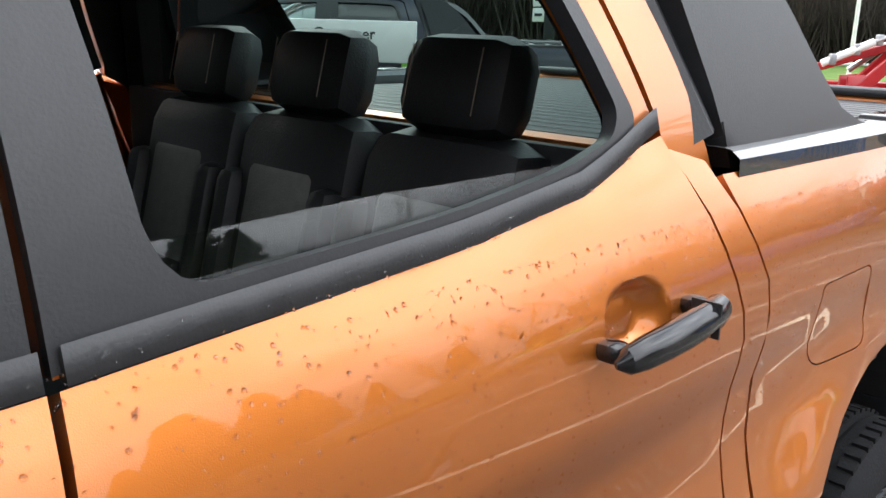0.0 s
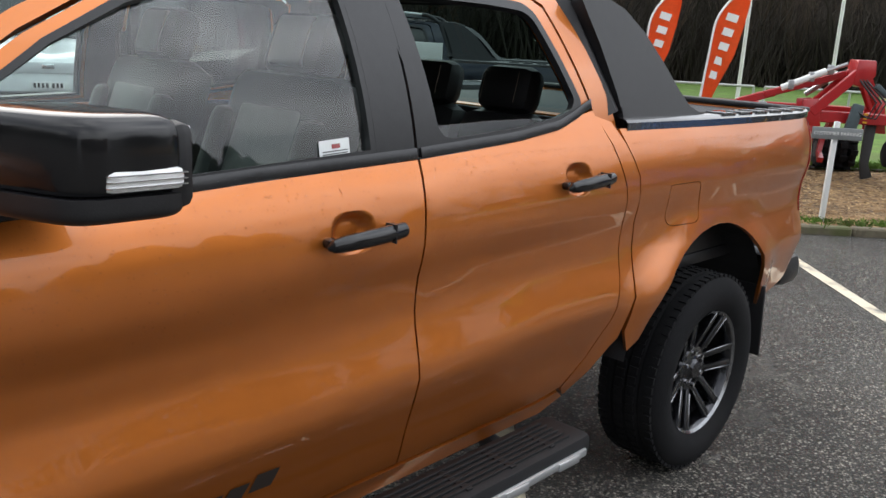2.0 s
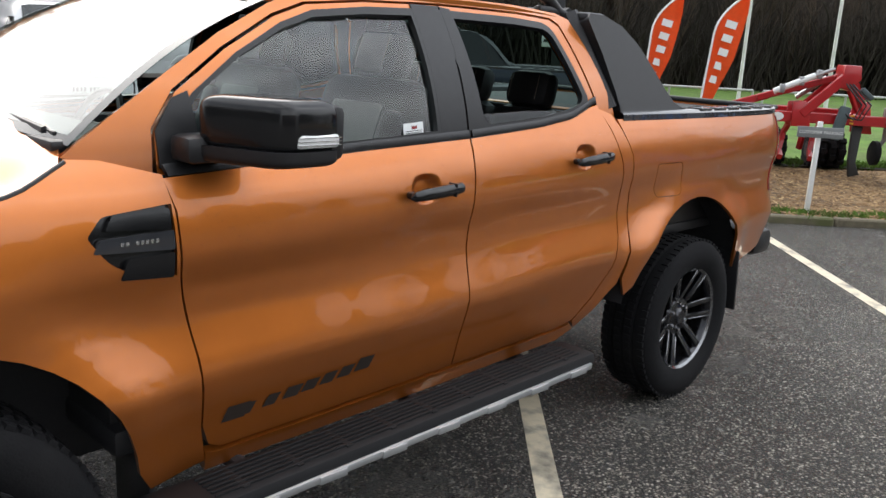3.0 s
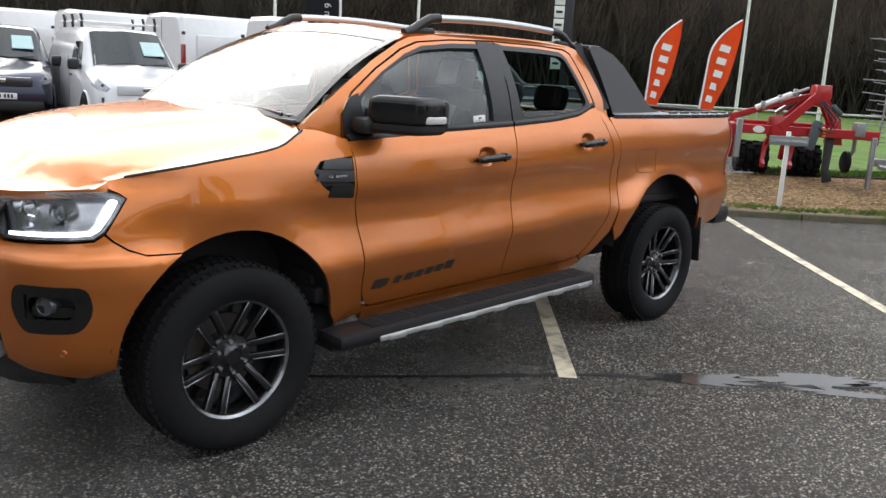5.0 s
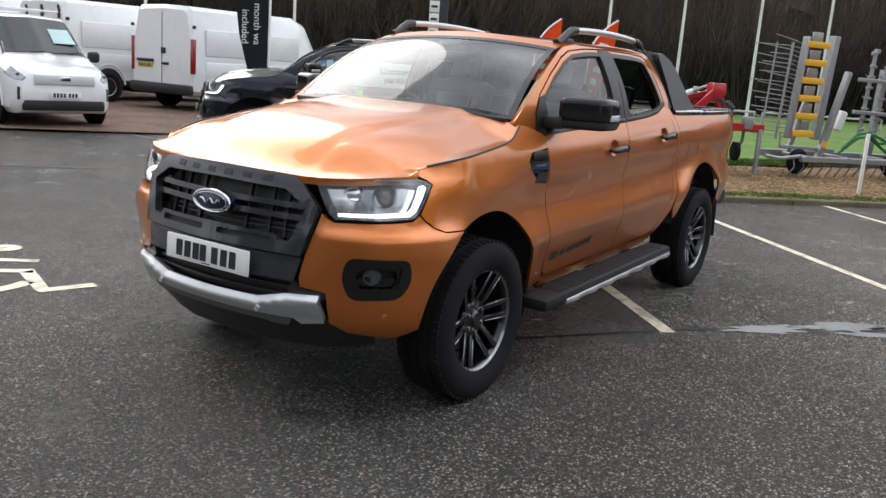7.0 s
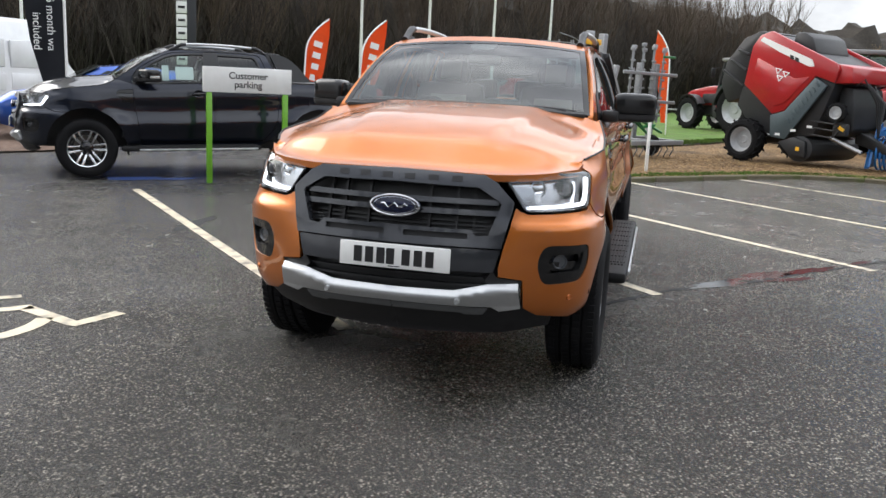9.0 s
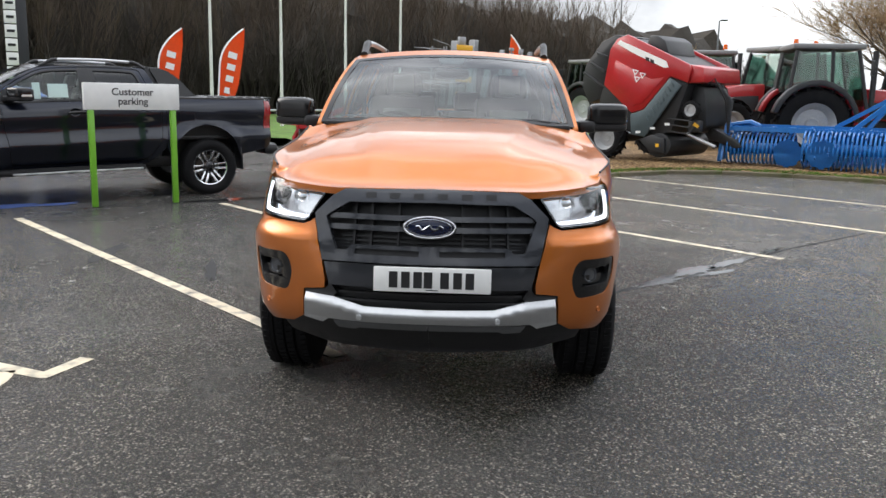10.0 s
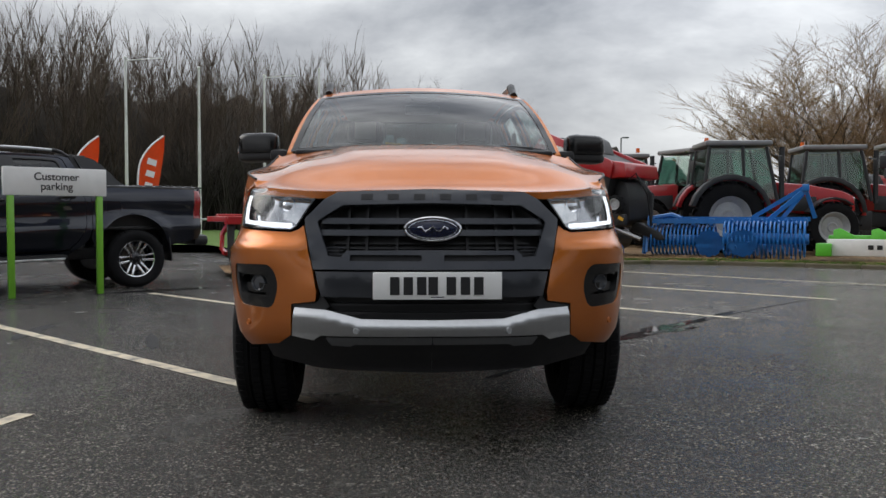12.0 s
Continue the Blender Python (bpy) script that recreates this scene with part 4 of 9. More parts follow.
        for nm, yy2, rad, mt in (("projector", 0.765, 0.040, GLOSS), ("reflector", 0.645, 0.034, REFLECT)):
            pc = skin(sy(yy2), 1.012)
            bm = bmesh.new()
            lathe(bm, [(0.0, 0.012), (rad * 0.5, 0.009), (rad * 0.85, -0.004), (rad, -0.006), (rad * 1.15, 0.004), (rad * 1.2, -0.04)], 28, "x")
            pr = part(nm, bm, mt, hb, "", True)
            pr.matrix_basis = Matrix.Translation((pc[0] - 0.045, g * (pc[1] - 0.012), pc[2])) @ Matrix.Rotation(radians(22 * g), 4, "Z")
            if nm == "projector":
                bm = bmesh.new()
                bmesh.ops.create_uvsphere(bm, u_segments=20, v_segments=12, radius=rad * 0.78)
                pl = part("projector_lens", bm, GLASSBALL, hb, "", True)
                pl.matrix_basis = Matrix.Translation((pc[0] - 0.05, g * (pc[1] - 0.012), pc[2])) @ Matrix.Diagonal((0.6, 1, 1, 1))
        panel("inner_bezel", [(sy(0.665), 0.962), (sy(0.662), 1.064), (sy(0.525), 1.045), (sy(0.595), 0.945)], sk, REFLECT, hb, (), 0.03, 0.02, "", fl, -0.045)
        panel("lamp_lens", hl, sk, LENS, hb, (), 0.05, 0.0, "", fl, -0.001)
        # tail lamp
        tl = [(-4.075, 0.93), (-4.215, 0.93), (-4.215, 1.32), (-4.10, 1.325), (-4.085, 1.2)]
        panel("tail_lamp", tl, sk, RED_L, t, (), 0.04, 0.02, "red tail lamp", fl, 0.004)
        # rear bumper end
        block("rear_bumper", BLACK, t, (-4.21, g * 0.585, 0.62), (0.22, 0.42, 0.15), 0.05)
        # grille frame half
        slot = rounded([(sy(0.045), 0.808), (sy(0.335), 0.808), (sy(0.335), 0.782), (sy(0.045), 0.782)], 0.006, 2)
        # an open notch at the middle keeps the two halves one frame
        frame_o = [(sy(0.0), 1.072), (sy(0.40), 1.062), (sy(0.455), 1.035), (sy(0.533), 0.955), (sy(0.528), 0.92), (sy(0.482), 0.748), (sy(0.0), 0.748), (sy(0.0), 0.828)] + [(sy(0.35), 0.825), (sy(0.372), 0.798), (sy(0.425), 0.803), (sy(0.478), 0.94), (sy(0.47), 0.953), (sy(0.375), 1.010), (sy(0.0), 1.018)]
        panel("grille_frame", frame_o, sk, GREYP, t, [slot], 0.035, 0.035, "dark grey grille surround", fl, 0.022)
        panel("grille_slot", slot, sk, INK, t, (), 0.05, 0.0, "", fl, 0.002)
        band = [(sy(0.0), 0.742), (sy(0.480), 0.742), (sy(0.452), 0.640), (sy(0.0), 0.640)]
        panel("bumper_band", band, sk, GREYP, t, (), 0.05, 0.03, "dark grey bumper centre", fl, 0.004)
        # lower intake, skid bar, valance
        panel("lower_intake", [(sy(0.0), 0.645), (sy(0.47), 0.645), (sy(0.56), 0.60), (sy(0.57), 0.53), (sy(0.0), 0.53)], sk, INK, t, (), 0.06, 0.0, "", fl, -0.05)
        for zz in (0.565, 0.60, 0.632):
            panel("intake_bar", [(sy(0.0), zz), (sy(0.44), zz), (sy(0.44), zz + 0.010), (sy(0.0), zz + 0.010)], sk, BLACK, t, (), 0.06, 0.02, "", fl, -0.025)
        panel("intake_side", [(sy(0.45), 0.645), (sy(0.475), 0.615), (sy(0.585), 0.60), (sy(0.58), 0.57), (sy(0.46), 0.57), (sy(0.42), 0.60)], sk, BLACK, t, (), 0.05, 0.02, "", fl, -0.006)
        skid = [(sy(0.0), 0.545), (sy(0.29), 0.548), (sy(0.43), 0.583), (sy(0.565), 0.590), (sy(0.585), 0.475), (sy(0.49), 0.462), (sy(0.455), 0.484), (sy(0.0), 0.490)]

        def bulged(u, v, g=g):
            """The skid bar stands out most along its middle and breaks over a crease."""
            x, y, z = skin(u, v)
            top = interp(u, sorted(((sy(0.0), 0.545), (sy(0.29), 0.548), (sy(0.43), 0.583), (sy(0.6), 0.592))))
            k = min(1.0, max(0.0, (top - v) / 0.10))
            d = 0.026 * min(1.0, k / 0.30) - 0.030 * max(0.0, k - 0.30)
            return (x + d, g * y, z)

        panel("skid_bar", skid, bulged, SILVER, t, (), 0.014, 0.04, "brushed silver skid bar", fl, 0.012)
        lip_o = rounded([(sy(0.002), 0.478), (sy(0.44), 0.473), (sy(0.42), 0.440), (sy(0.34), 0.436), (sy(0.32), 0.446), (sy(0.002), 0.448)], 0.006, 2)
        panel("skid_lip", lip_o, sk, SKIDGREY, t, (), 0.04, 0.04, "grey lower skid lip", fl, 0.008)
        panel("valance", [(sy(0.0), 0.47), (sy(0.60), 0.48), (s_at_x(0.70), 0.42), (s_at_x(0.66), 0.345), (sy(0.55), 0.315), (sy(0.0), 0.305)], sk, BLACK, t, (), 0.06, 0.03, "", fl, -0.012)
        for yy2, zz, mt in ((0.31, 0.505, SILVER), (0.80, 0.515, paint)):
            p = skin(sy(yy2), zz)
            bm = bmesh.new()
            lathe(bm, [(0.0, 0.004), (0.009, 0.004), (0.011, 0.002), (0.0125, 0.004), (0.014, 0.0), (0.014, -0.01)], 18, "x")
            ps = part("parking_sensor", bm, mt, t, "", True)
            ps.matrix_basis = Matrix.Translation((p[0] + (0.040 if yy2 < 0.5 else 0.0), g * p[1], p[2])) @ Matrix.Rotation(radians((6 if yy2 < 0.5 else 40) * g), 4, "Z")
        # sports bar leg
        def leg(u, v, g=g):
            return (u, g * (0.800 - 0.30 * max(0, v - 1.36)), v)

        lg = [(-2.62, 1.362), (-2.60, 1.45), (-2.545, 1.60), (-2.485, 1.725), (-2.50, 1.752), (-2.60, 1.750), (-2.72, 1.712), (-2.82, 1.645), (-2.91, 1.555), (-2.99, 1.462), (-3.05, 1.405), (-3.14, 1.372)]
        panel("sports_bar", lg, leg, BLACK, t, (), 0.05, 0.16, "satin black sports bar behind the cab", fl)
        panel("sports_bar_foot", [(-2.618, 1.345), (-2.612, 1.408), (-3.03, 1.408), (-3.12, 1.378), (-3.24, 1.365), (-3.24, 1.345)], lambda u, v, g=g: (u, g * (0.803 - 0.30 * max(0, v - 1.36)), v), BLACK, t, (), 0.05, 0.14, "", fl)
    # bars between the two legs
    bm = bmesh.new()
    box(bm, -2.56, 0, 1.735, 0.14, 1.36, 0.045, 0.02)
    part("sports_bar_top", bm, BLACK, t, "", True)
    # hood
    def hd(x, y):
        return (x, y, hood_z(x, y))

    edge = []
    for x in (-0.345, -0.31, -0.26, -0.2, -0.1, 0.0, 0.1, 0.2, 0.3, 0.4, 0.475):
        z = hood_edge_z(x)
        edge.append((x, skin(s_at_x(x), z)[1] - 0.006))
    pc = skin(s_at_x(0.488), 1.100)
    front = [(pc[0], pc[1] - 0.004)]
    for yy in (0.74, 0.65, 0.53, 0.45, 0.40, 0.3, 0.2, 0.1):
        s2 = s_at_y(yy)
        z2 = interp(yy, [(0, 1.078), (0.4, 1.068), (0.47, 1.055), (0.53, 1.074), (0.74, 1.095)])
        p = skin(s2, z2)
        front.append((min(p[0] + 0.010, 0.845), p[1]))

    HOOD_FRONT_X = sorted((y, x) for x, y in front)
    edge2 = edge + front
    hood_o = edge2 + [(skin(s_at_y(0.0), 1.078)[0] + 0.010, 0.0)] + [(x, -y) for x, y in edge2[::-1]] + [(-0.43, -0.6), (-0.46, -0.3), (-0.47, 0), (-0.46, 0.3), (-0.43, 0.6)]

    def hood_fn(x, y):
        z = hood_z(min(x, 0.80), y)
        if x > 0.70:
            z -= 0.25 * (x - 0.70) ** 2
        xf = spline(abs(y), HOOD_FRONT_X)
        zf = spline(abs(y), [(0, 1.080), (0.25, 1.077), (0.45, 1.073), (0.60, 1.081), (0.74, 1.095), (0.85, 1.102)])
        if x > xf - 0.30:
            z += (zf - z) * step01(x, xf - 0.30, xf + 0.01) ** 1.6
        # the rim meets the wings
        s2 = s_at_x(x) if x < 0.476 else None
        if s2 is not None:
            ye = skin(s2, hood_edge_z(x))[1]
            u = min(1.0, abs(y) / ye)
            z = z + (hood_edge_z(x) - z) * u**6
        return (x, y, z)

    panel("bonnet", hood_o, hood_fn, paint, t, (), 0.04, 0.03, "")
    # windscreen and roof
    def ws(u, v):
        """u across, v up: 0 at the scuttle, 1 at the roof."""
        xb, xt = -0.395 + 0.055 * (1 - u * u), -1.075 + 0.055 * (1 - u * u)
        yb, yt = 0.735 * u, 0.615 * u
        zb, zt = 1.322 + 0.022 * (1 - u * u), 1.722 + 0.040 * (1 - u * u)
        bul = 0.045 * math.sin(math.pi * v)
        return (xb + (xt - xb) * v + bul * 0.5, yb + (yt - yb) * v, zb + (zt - zb) * v + bul * 0.8)

    sq = [(-1, 0), (1, 0), (1, 0.925), (-1, 0.925)]
    panel("roof_header", [(-1.0, 0.93), (1.0, 0.93), (1.0, 1.03), (-1.0, 1.03)], ws, paint, t, (), 0.1, 0.01, "", False, 0.001)
    wsb = panel("windscreen", sq, ws, GLASS_F, t, (), 0.12, 0.0, "clear windscreen with a dark band", False, 0.0)
    ins = [(-0.955, 0.035), (0.955, 0.035), (0.945, 0.875), (-0.945, 0.875)]
    panel("screen_border", sq, ws, GLOSS, wsb, [ins], 0.1, 0.0, "", False, 0.002)
    panel("sensor_pod", rounded([(-0.15, 0.90), (0.15, 0.90), (0.10, 0.76), (-0.10, 0.76)], 0.03), ws, BLACK, wsb, (), 0.08, 0.02, "", False, -0.004)

    def rf(x, y):
        e = 0.64
        k = min(1, abs(y) / e)
        z = spline(x, [(-2.50, 1.742), (-2.3, 1.768), (-1.9, 1.785), (-1.5, 1.782), (-1.2, 1.770), (-1.02, 1.756)])
        return (x, y, z - 0.034 * k**2.5 - 0.006 * (1 - step01(abs(y), 0.44, 0.50)) * 0)

    ro = [(-1.02, 0), (-1.035, 0.3), (-1.08, 0.61), (-1.3, 0.632), (-1.7, 0.632), (-2.1, 0.632), (-2.4, 0.628), (-2.47, 0.60), (-2.49, 0.3), (-2.49, 0)]
    panel("roof", [(x, y) for x, y in ro[::-1]][:-1] + [(x, -y) for x, y in ro[:-1]], rf, paint, t, (), 0.06, 0.02, "")
    # cab floor pan and inner shell close the body
    block("cab_floor", CABIN, t, (-1.5, 0, 0.56), (2.1, 1.60, 0.08), 0.02)
    block("bulkhead", CABIN, t, (-0.50, 0, 0.88), (0.08, 1.50, 0.70), 0.02)
    block("chassis", CABIN, t, (-1.6, 0, 0.46), (4.6, 0.95, 0.16), 0.03)
    block("engine_tray", CABIN, t, (0.10, 0, 0.66), (1.05, 0.96, 0.5), 0.05)
    block("headlining", HEADLINE, t, (-1.74, 0, 1.712), (1.30, 1.08, 0.02), 0.008)
    block("rear_lining", CABIN, t, (-2.525, 0, 0.98), (0.02, 1.50, 0.76), 0.008)
    block("cab_rear", paint, t, (-2.56, 0, 0.96), (0.05, 1.56, 0.82), 0.02)
    bm = bmesh.new()
    for a, b in (((-2.575, 0.74, 1.37), (-2.475, 0.57, 1.74)), ((-2.575, -0.74, 1.37), (-2.475, -0.57, 1.74))):
        tube(bm, [a, b], 0.06, 8)
    tube(bm, [(-2.47, -0.6, 1.735), (-2.47, 0.6, 1.735)], 0.035, 8)
    part("rear_frame", bm, CABIN, t, "", True)
    bm = bmesh.new()
    q = [bm.verts.new(p) for p in ((-2.575, -0.70, 1.365), (-2.575, 0.70, 1.365), (-2.48, 0.56, 1.72), (-2.48, -0.56, 1.72))]
    bm.faces.new(q)
    part("rear_glass", bm, GLASS_R, t, "tinted rear cab window")
    # load bed
    block("bed_floor", BLACK, t, (-3.43, 0, 0.80), (1.56, 1.50, 0.05), 0.01)
    block("bed_front", BLACK, t, (-2.66, 0, 1.07), (0.04, 1.50, 0.54), 0.01)
    for g in both:
        block("bed_inner_side", BLACK, t, (-3.43, g * 0.725, 1.07), (1.56, 0.03, 0.52), 0.01)
    rc = block("roll_cover", BLACK, t, (-3.46, 0, 1.322), (1.42, 1.40, 0.022), 0.006, None, "black ribbed roll cover, wet")
    for k in range(22):
        block("cover_slat", BLACK, rc, (-2.80 - 0.063 * k, 0, 1.336), (0.054, 1.38, 0.010), 0.004)
    tg = block("tailgate", paint, t, (-4.19, 0, 1.06), (0.06, 1.50, 0.60), 0.025)
    block("tailgate_cap", BLACK, tg, (-4.19, 0, 1.365), (0.09, 1.50, 0.025), 0.01)
    block("rear_bumper", BLACK, t, (-4.30, 0, 0.62), (0.22, 1.1, 0.15), 0.04)
    # grille: mesh back, bars, badge
    for g in both:
        fl = g > 0
        def sk(u, v, g=g):
            x, y, z = skin(u, v)
            return (x, g * y, z)
        sy = s_at_y
        panel("grille_back", [(sy(0.0), 1.06), (sy(0.40), 1.05), (sy(0.51), 0.95), (sy(0.46), 0.77), (sy(0.0), 0.77)], sk, INK, t, (), 0.06, 0.0, "", fl, -0.07)
        for z0, z1, w0, lf in ((0.938, 0.962, 0.465, 0.0), (0.890, 0.914, 0.468, 0.0), (0.862, 0.870, 0.42, -0.045), (0.842, 0.850, 0.40, -0.045)):
            panel("grille_bar", [(sy(0.0), z0), (sy(w0), z0), (sy(w0 + 0.006), z1), (sy(0.0), z1)], sk, GREYP if lf == 0.0 else BLACK, t, (), 0.05, 0.045, "", fl, lf)
        for yy in (0.15, 0.28, 0.36):
            panel("grille_rib", [(sy(yy - 0.006), 0.80), (sy(yy + 0.006), 0.80), (sy(yy + 0.006), 1.03), (sy(yy - 0.006), 1.03)], sk, BLACK, t, (), 0.05, 0.02, "", fl, -0.035)
        if hero:
            for k in range(5):
                for j in range(3):
                    yy, zz = 0.365 + 0.018 * k + 0.009 * (j % 2), 0.815 + 0.014 * j
                    panel("mesh_cell", [(sy(yy), zz), (sy(yy + 0.014), zz + 0.001), (sy(yy + 0.014), zz + 0.004), (sy(yy), zz + 0.003)], sk, GREYP, t, (), 0.05, 0.01, "", fl, -0.02)
        # raised name bars on the top of the frame
        for k, yy in enumerate((0.055, 0.165, 0.275)):
            o2 = [(sy(yy - 0.024), 1.030), (sy(yy + 0.024), 1.030), (sy(yy + 0.024), 1.053), (sy(yy - 0.024), 1.053)]
            panel("name_bar", o2, sk, BLACK, t, (), 0.03, 0.004, "", fl, 0.0235)
    bm = bmesh.new()
    lathe(bm, [(0.0, 0.012), (0.09, 0.010), (0.1, 0.004), (0.1, -0.03)], 40, "x")
    bdg = part("oval_badge", bm, BLUEB, t, "dark blue oval badge with a chrome rim", True)
    bdg.matrix_basis = Matrix.Translation((0.885, 0, 0.918)) @ Matrix.Rotation(radians(-4), 4, "Y") @ Matrix.Diagonal((1, 1.13, 0.47, 1))
    bm = bmesh.new()
    tube(bm, [(0.0, 0.113 * math.cos(k * math.tau / 40), 0.047 * math.sin(k * math.tau / 40)) for k in range(41)], 0.006, 8, False)
    tube(bm, [(0.006, 0.098 * math.cos(k * math.tau / 40), 0.037 * math.sin(k * math.tau / 40)) for k in range(41)], 0.0018, 6, False)
    rg = part("badge_rim", bm, CHROME, bdg, "", True)
    rg.matrix_parent_inverse = bdg.matrix_basis.inverted()
    rg.matrix_basis = Matrix.Translation((0.893, 0, 0.918)) @ Matrix.Rotation(radians(-4), 4, "Y")
    bm = bmesh.new()
    tube(bm, [(0.0, 0.062 - 0.0155 * k, 0.012 * math.sin(k * 1.9)) for k in range(9)], 0.0035, 6)
    sc = part("badge_mark", bm, CHROME, bdg, "", True)
    sc.matrix_parent_inverse = bdg.matrix_basis.inverted()
    sc.matrix_basis = Matrix.Translation((0.900, 0, 0.918))
    # number plate as plain bars
    pl = block("number_plate", PLATE_W, t, (0.930, 0.018, 0.690), (0.010, 0.52, 0.111), 0.004, Matrix.Rotation(radians(-3), 3, "Y"), "white plate with black bars")
    for y0 in (-0.172, -0.118, -0.064, -0.018, 0.055, 0.112, 0.166):
        block("plate_bar", INK, pl, (0.9365, 0.018 + y0, 0.690), (0.003, 0.038, 0.072), 0, Matrix.Rotation(radians(-3), 3, "Y"))
    block("plate_mark", BLUEB, pl, (0.9365, 0.018, 0.643), (0.002, 0.055, 0.007), 0)
    # wipers and scuttle
    block("scuttle", BLACK, t, (-0.425, 0, 1.318), (0.12, 1.42, 0.03), 0.01)
    for y0, y1 in ((0.60, 0.02), (-0.10, -0.62)):
        w = bar("wiper", BLACK, t, [(-0.395, y0, 1.345), (-0.395, (y0 + y1) / 2, 1.366), (-0.43, y1, 1.363)], [0.011, 0.008, 0.005], 6)
        bar("wiper_blade", BLACK, w, [(-0.40, y0 + 0.05, 1.342), (-0.415, y1 + 0.1, 1.362)], 0.007, 6)
    # interior
    block("dashboard", CABIN, t, (-0.68, 0, 1.14), (0.34, 1.44, 0.26), 0.07)
    block("dash_top", CABIN, t, (-0.62, 0, 1.255), (0.42, 1.40, 0.05), 0.02)
    bm = bmesh.new()
    tube(bm, [(0, 0.185 * math.cos(k * math.tau / 32), 0.185 * math.sin(k * math.tau / 32)) for k in range(33)], 0.014, 8, False)
    box(bm, 0.0, 0, 0, 0.04, 0.13, 0.11, 0.02)
    for a in (0, 180, 270):
        tube(bm, [(0, 0, 0), (0, 0.18 * math.cos(radians(a)), 0.18 * math.sin(radians(a)))], 0.012, 6)
    sw = part("steering_wheel", bm, LEATHERB, t, "black leather steering wheel", True)
    sw.matrix_basis = Matrix.Translation((-0.93, -0.37, 1.20)) @ Matrix.Rotation(radians(-24), 4, "Y")
    for y in (0.38, -0.38):
        seat(t, -1.45, y, True)
    for y in (0.42, 0.06, -0.30):
        seat(t, -2.34, y, False)
    block("rear_mirror", BLACK, t, (-0.93, 0, 1.62), (0.05, 0.22, 0.065), 0.02)
    for g in both:
        block("door_card", CABIN, t, (-1.15, g * 0.740, 0.97), (1.00, 0.06, 0.56), 0.03)
        block("door_card", CABIN, t, (-2.08, g * 0.745, 1.00), (0.74, 0.06, 0.60), 0.03)
        bar("seat_belt", CABIN, t, [(-1.66, g * 0.70, 0.75), (-1.66, g * 0.66, 1.55)], 0.02, 4)
    block("console", CABIN, t, (-1.2, 0, 0.80), (0.9, 0.22, 0.34), 0.05)
    if hero:
        def hs(u, v):
            return house(u, v)
        st = panel("window_sticker", [(-1.408, 1.312), (-1.494, 1.318), (-1.494, 1.362), (-1.408, 1.356)], hs, PAPER, t, (), 0.05, 0.001, "white window sticker", True, -0.0105)
        panel("sticker_mark", [(-1.442, 1.338), (-1.466, 1.340), (-1.466, 1.350), (-1.442, 1.348)], hs, RED_L, st, (), 0.05, 0.0, "", True, -0.0095)
        for k in range(3):
            panel("sticker_line", [(-1.415, 1.318 + 0.006 * k), (-1.487, 1.3225 + 0.006 * k), (-1.487, 1.3245 + 0.006 * k), (-1.415, 1.320 + 0.006 * k)], hs, INK, st, (), 0.05, 0.0, "", True, -0.0095)
        drops(t)
    return t


def drops(t):
    """Rain beads on the shoulder of the doors, the bonnet and the window strip."""
    r = random.Random(8)
    V, F = [], []

    def bead(p, nrm, rad):
        nrm = nrm.normalized()
        u = nrm.orthogonal().normalized()
        w = nrm.cross(u)
        k, n = len(V), 7
        st = r.uniform(0.85, 1.35)
        V.append(p + nrm * rad * 0.55)
        for lev, (rr, h) in enumerate(((0.62, 0.42), (1.0, -0.02))):
            for j in range(n):
                a = j * math.tau / n
                V.append(p + (u * math.cos(a) * st + w * math.sin(a)) * rad * rr + nrm * rad * h)
        for j in range(n):
            j2 = (j + 1) % n
            F.append((k, k + 1 + j, k + 1 + j2))
            F.append((k + 1 + j, k + 1 + n + j, k + 1 + n + j2, k + 1 + j2))

    for _ in range(2600):
        x, z = r.uniform(-3.6, -0.65), 1.30 - 0.30 * r.random() ** 1.7
        if z > belt_z(x) - 0.004 and x > -2.6:
            continue
        p = Vector(skin(x, z))
        a, b = Vector(skin(x + 0.01, z)) - p, Vector(skin(x, z + 0.01)) - p
        bead(p, b.cross(a), r.choice((0.0009, 0.0012, 0.0015, 0.0019, 0.0025)))
    for _ in range(500):
        x = r.uniform(-2.4, -0.65)
        z = belt_z(x) + 0.004 + 0.020 * r.random()
        y = skin(x, belt_z(x))[1] + 0.004 + 0.006
        bead(Vector((x, y - 0.25 * (z - belt_z(x)), z)), Vector((0, 0.8, 0.6)), r.choice((0.0010, 0.0014, 0.0019)))
    for _ in range(900):
        x, y = r.uniform(-0.38, 0.70), r.uniform(-0.66, 0.66)
        bead(Vector((x, y, hood_z(x, y) + 0.0005)), Vector((0.15, 0, 1)), r.choice((0.0012, 0.0016, 0.002, 0.003)))
    ob = pymesh("rain_water", V, F, RAIN, t, "rain beads on the paint", True)
    ob["kind"] = "stuff"


RAIN = bpy.data.materials.new("rain_bead")
RAIN.use_nodes = True
RAIN.node_tree.nodes["Principled BSDF"].inputs["Transmission Weight"].default_value = 1.0
RAIN.node_tree.nodes["Principled BSDF"].inputs["Roughness"].default_value = 0.0
RAIN.node_tree.nodes["Principled BSDF"].inputs["IOR"].default_value = 1.33
# lighter grey of the rim lip, also painted on spoke edges as reflected sky
RIM_LIT = mat("rim_lip_glint", (0.22, 0.225, 0.235), 0.18, 0.9, 0.06, 20, 0, 60, 0.4)
LENS_PLASTIC = mat("indicator_lens", (0.75, 0.75, 0.74), 0.08, 0.2, 0.1, 20, coat=1.0)
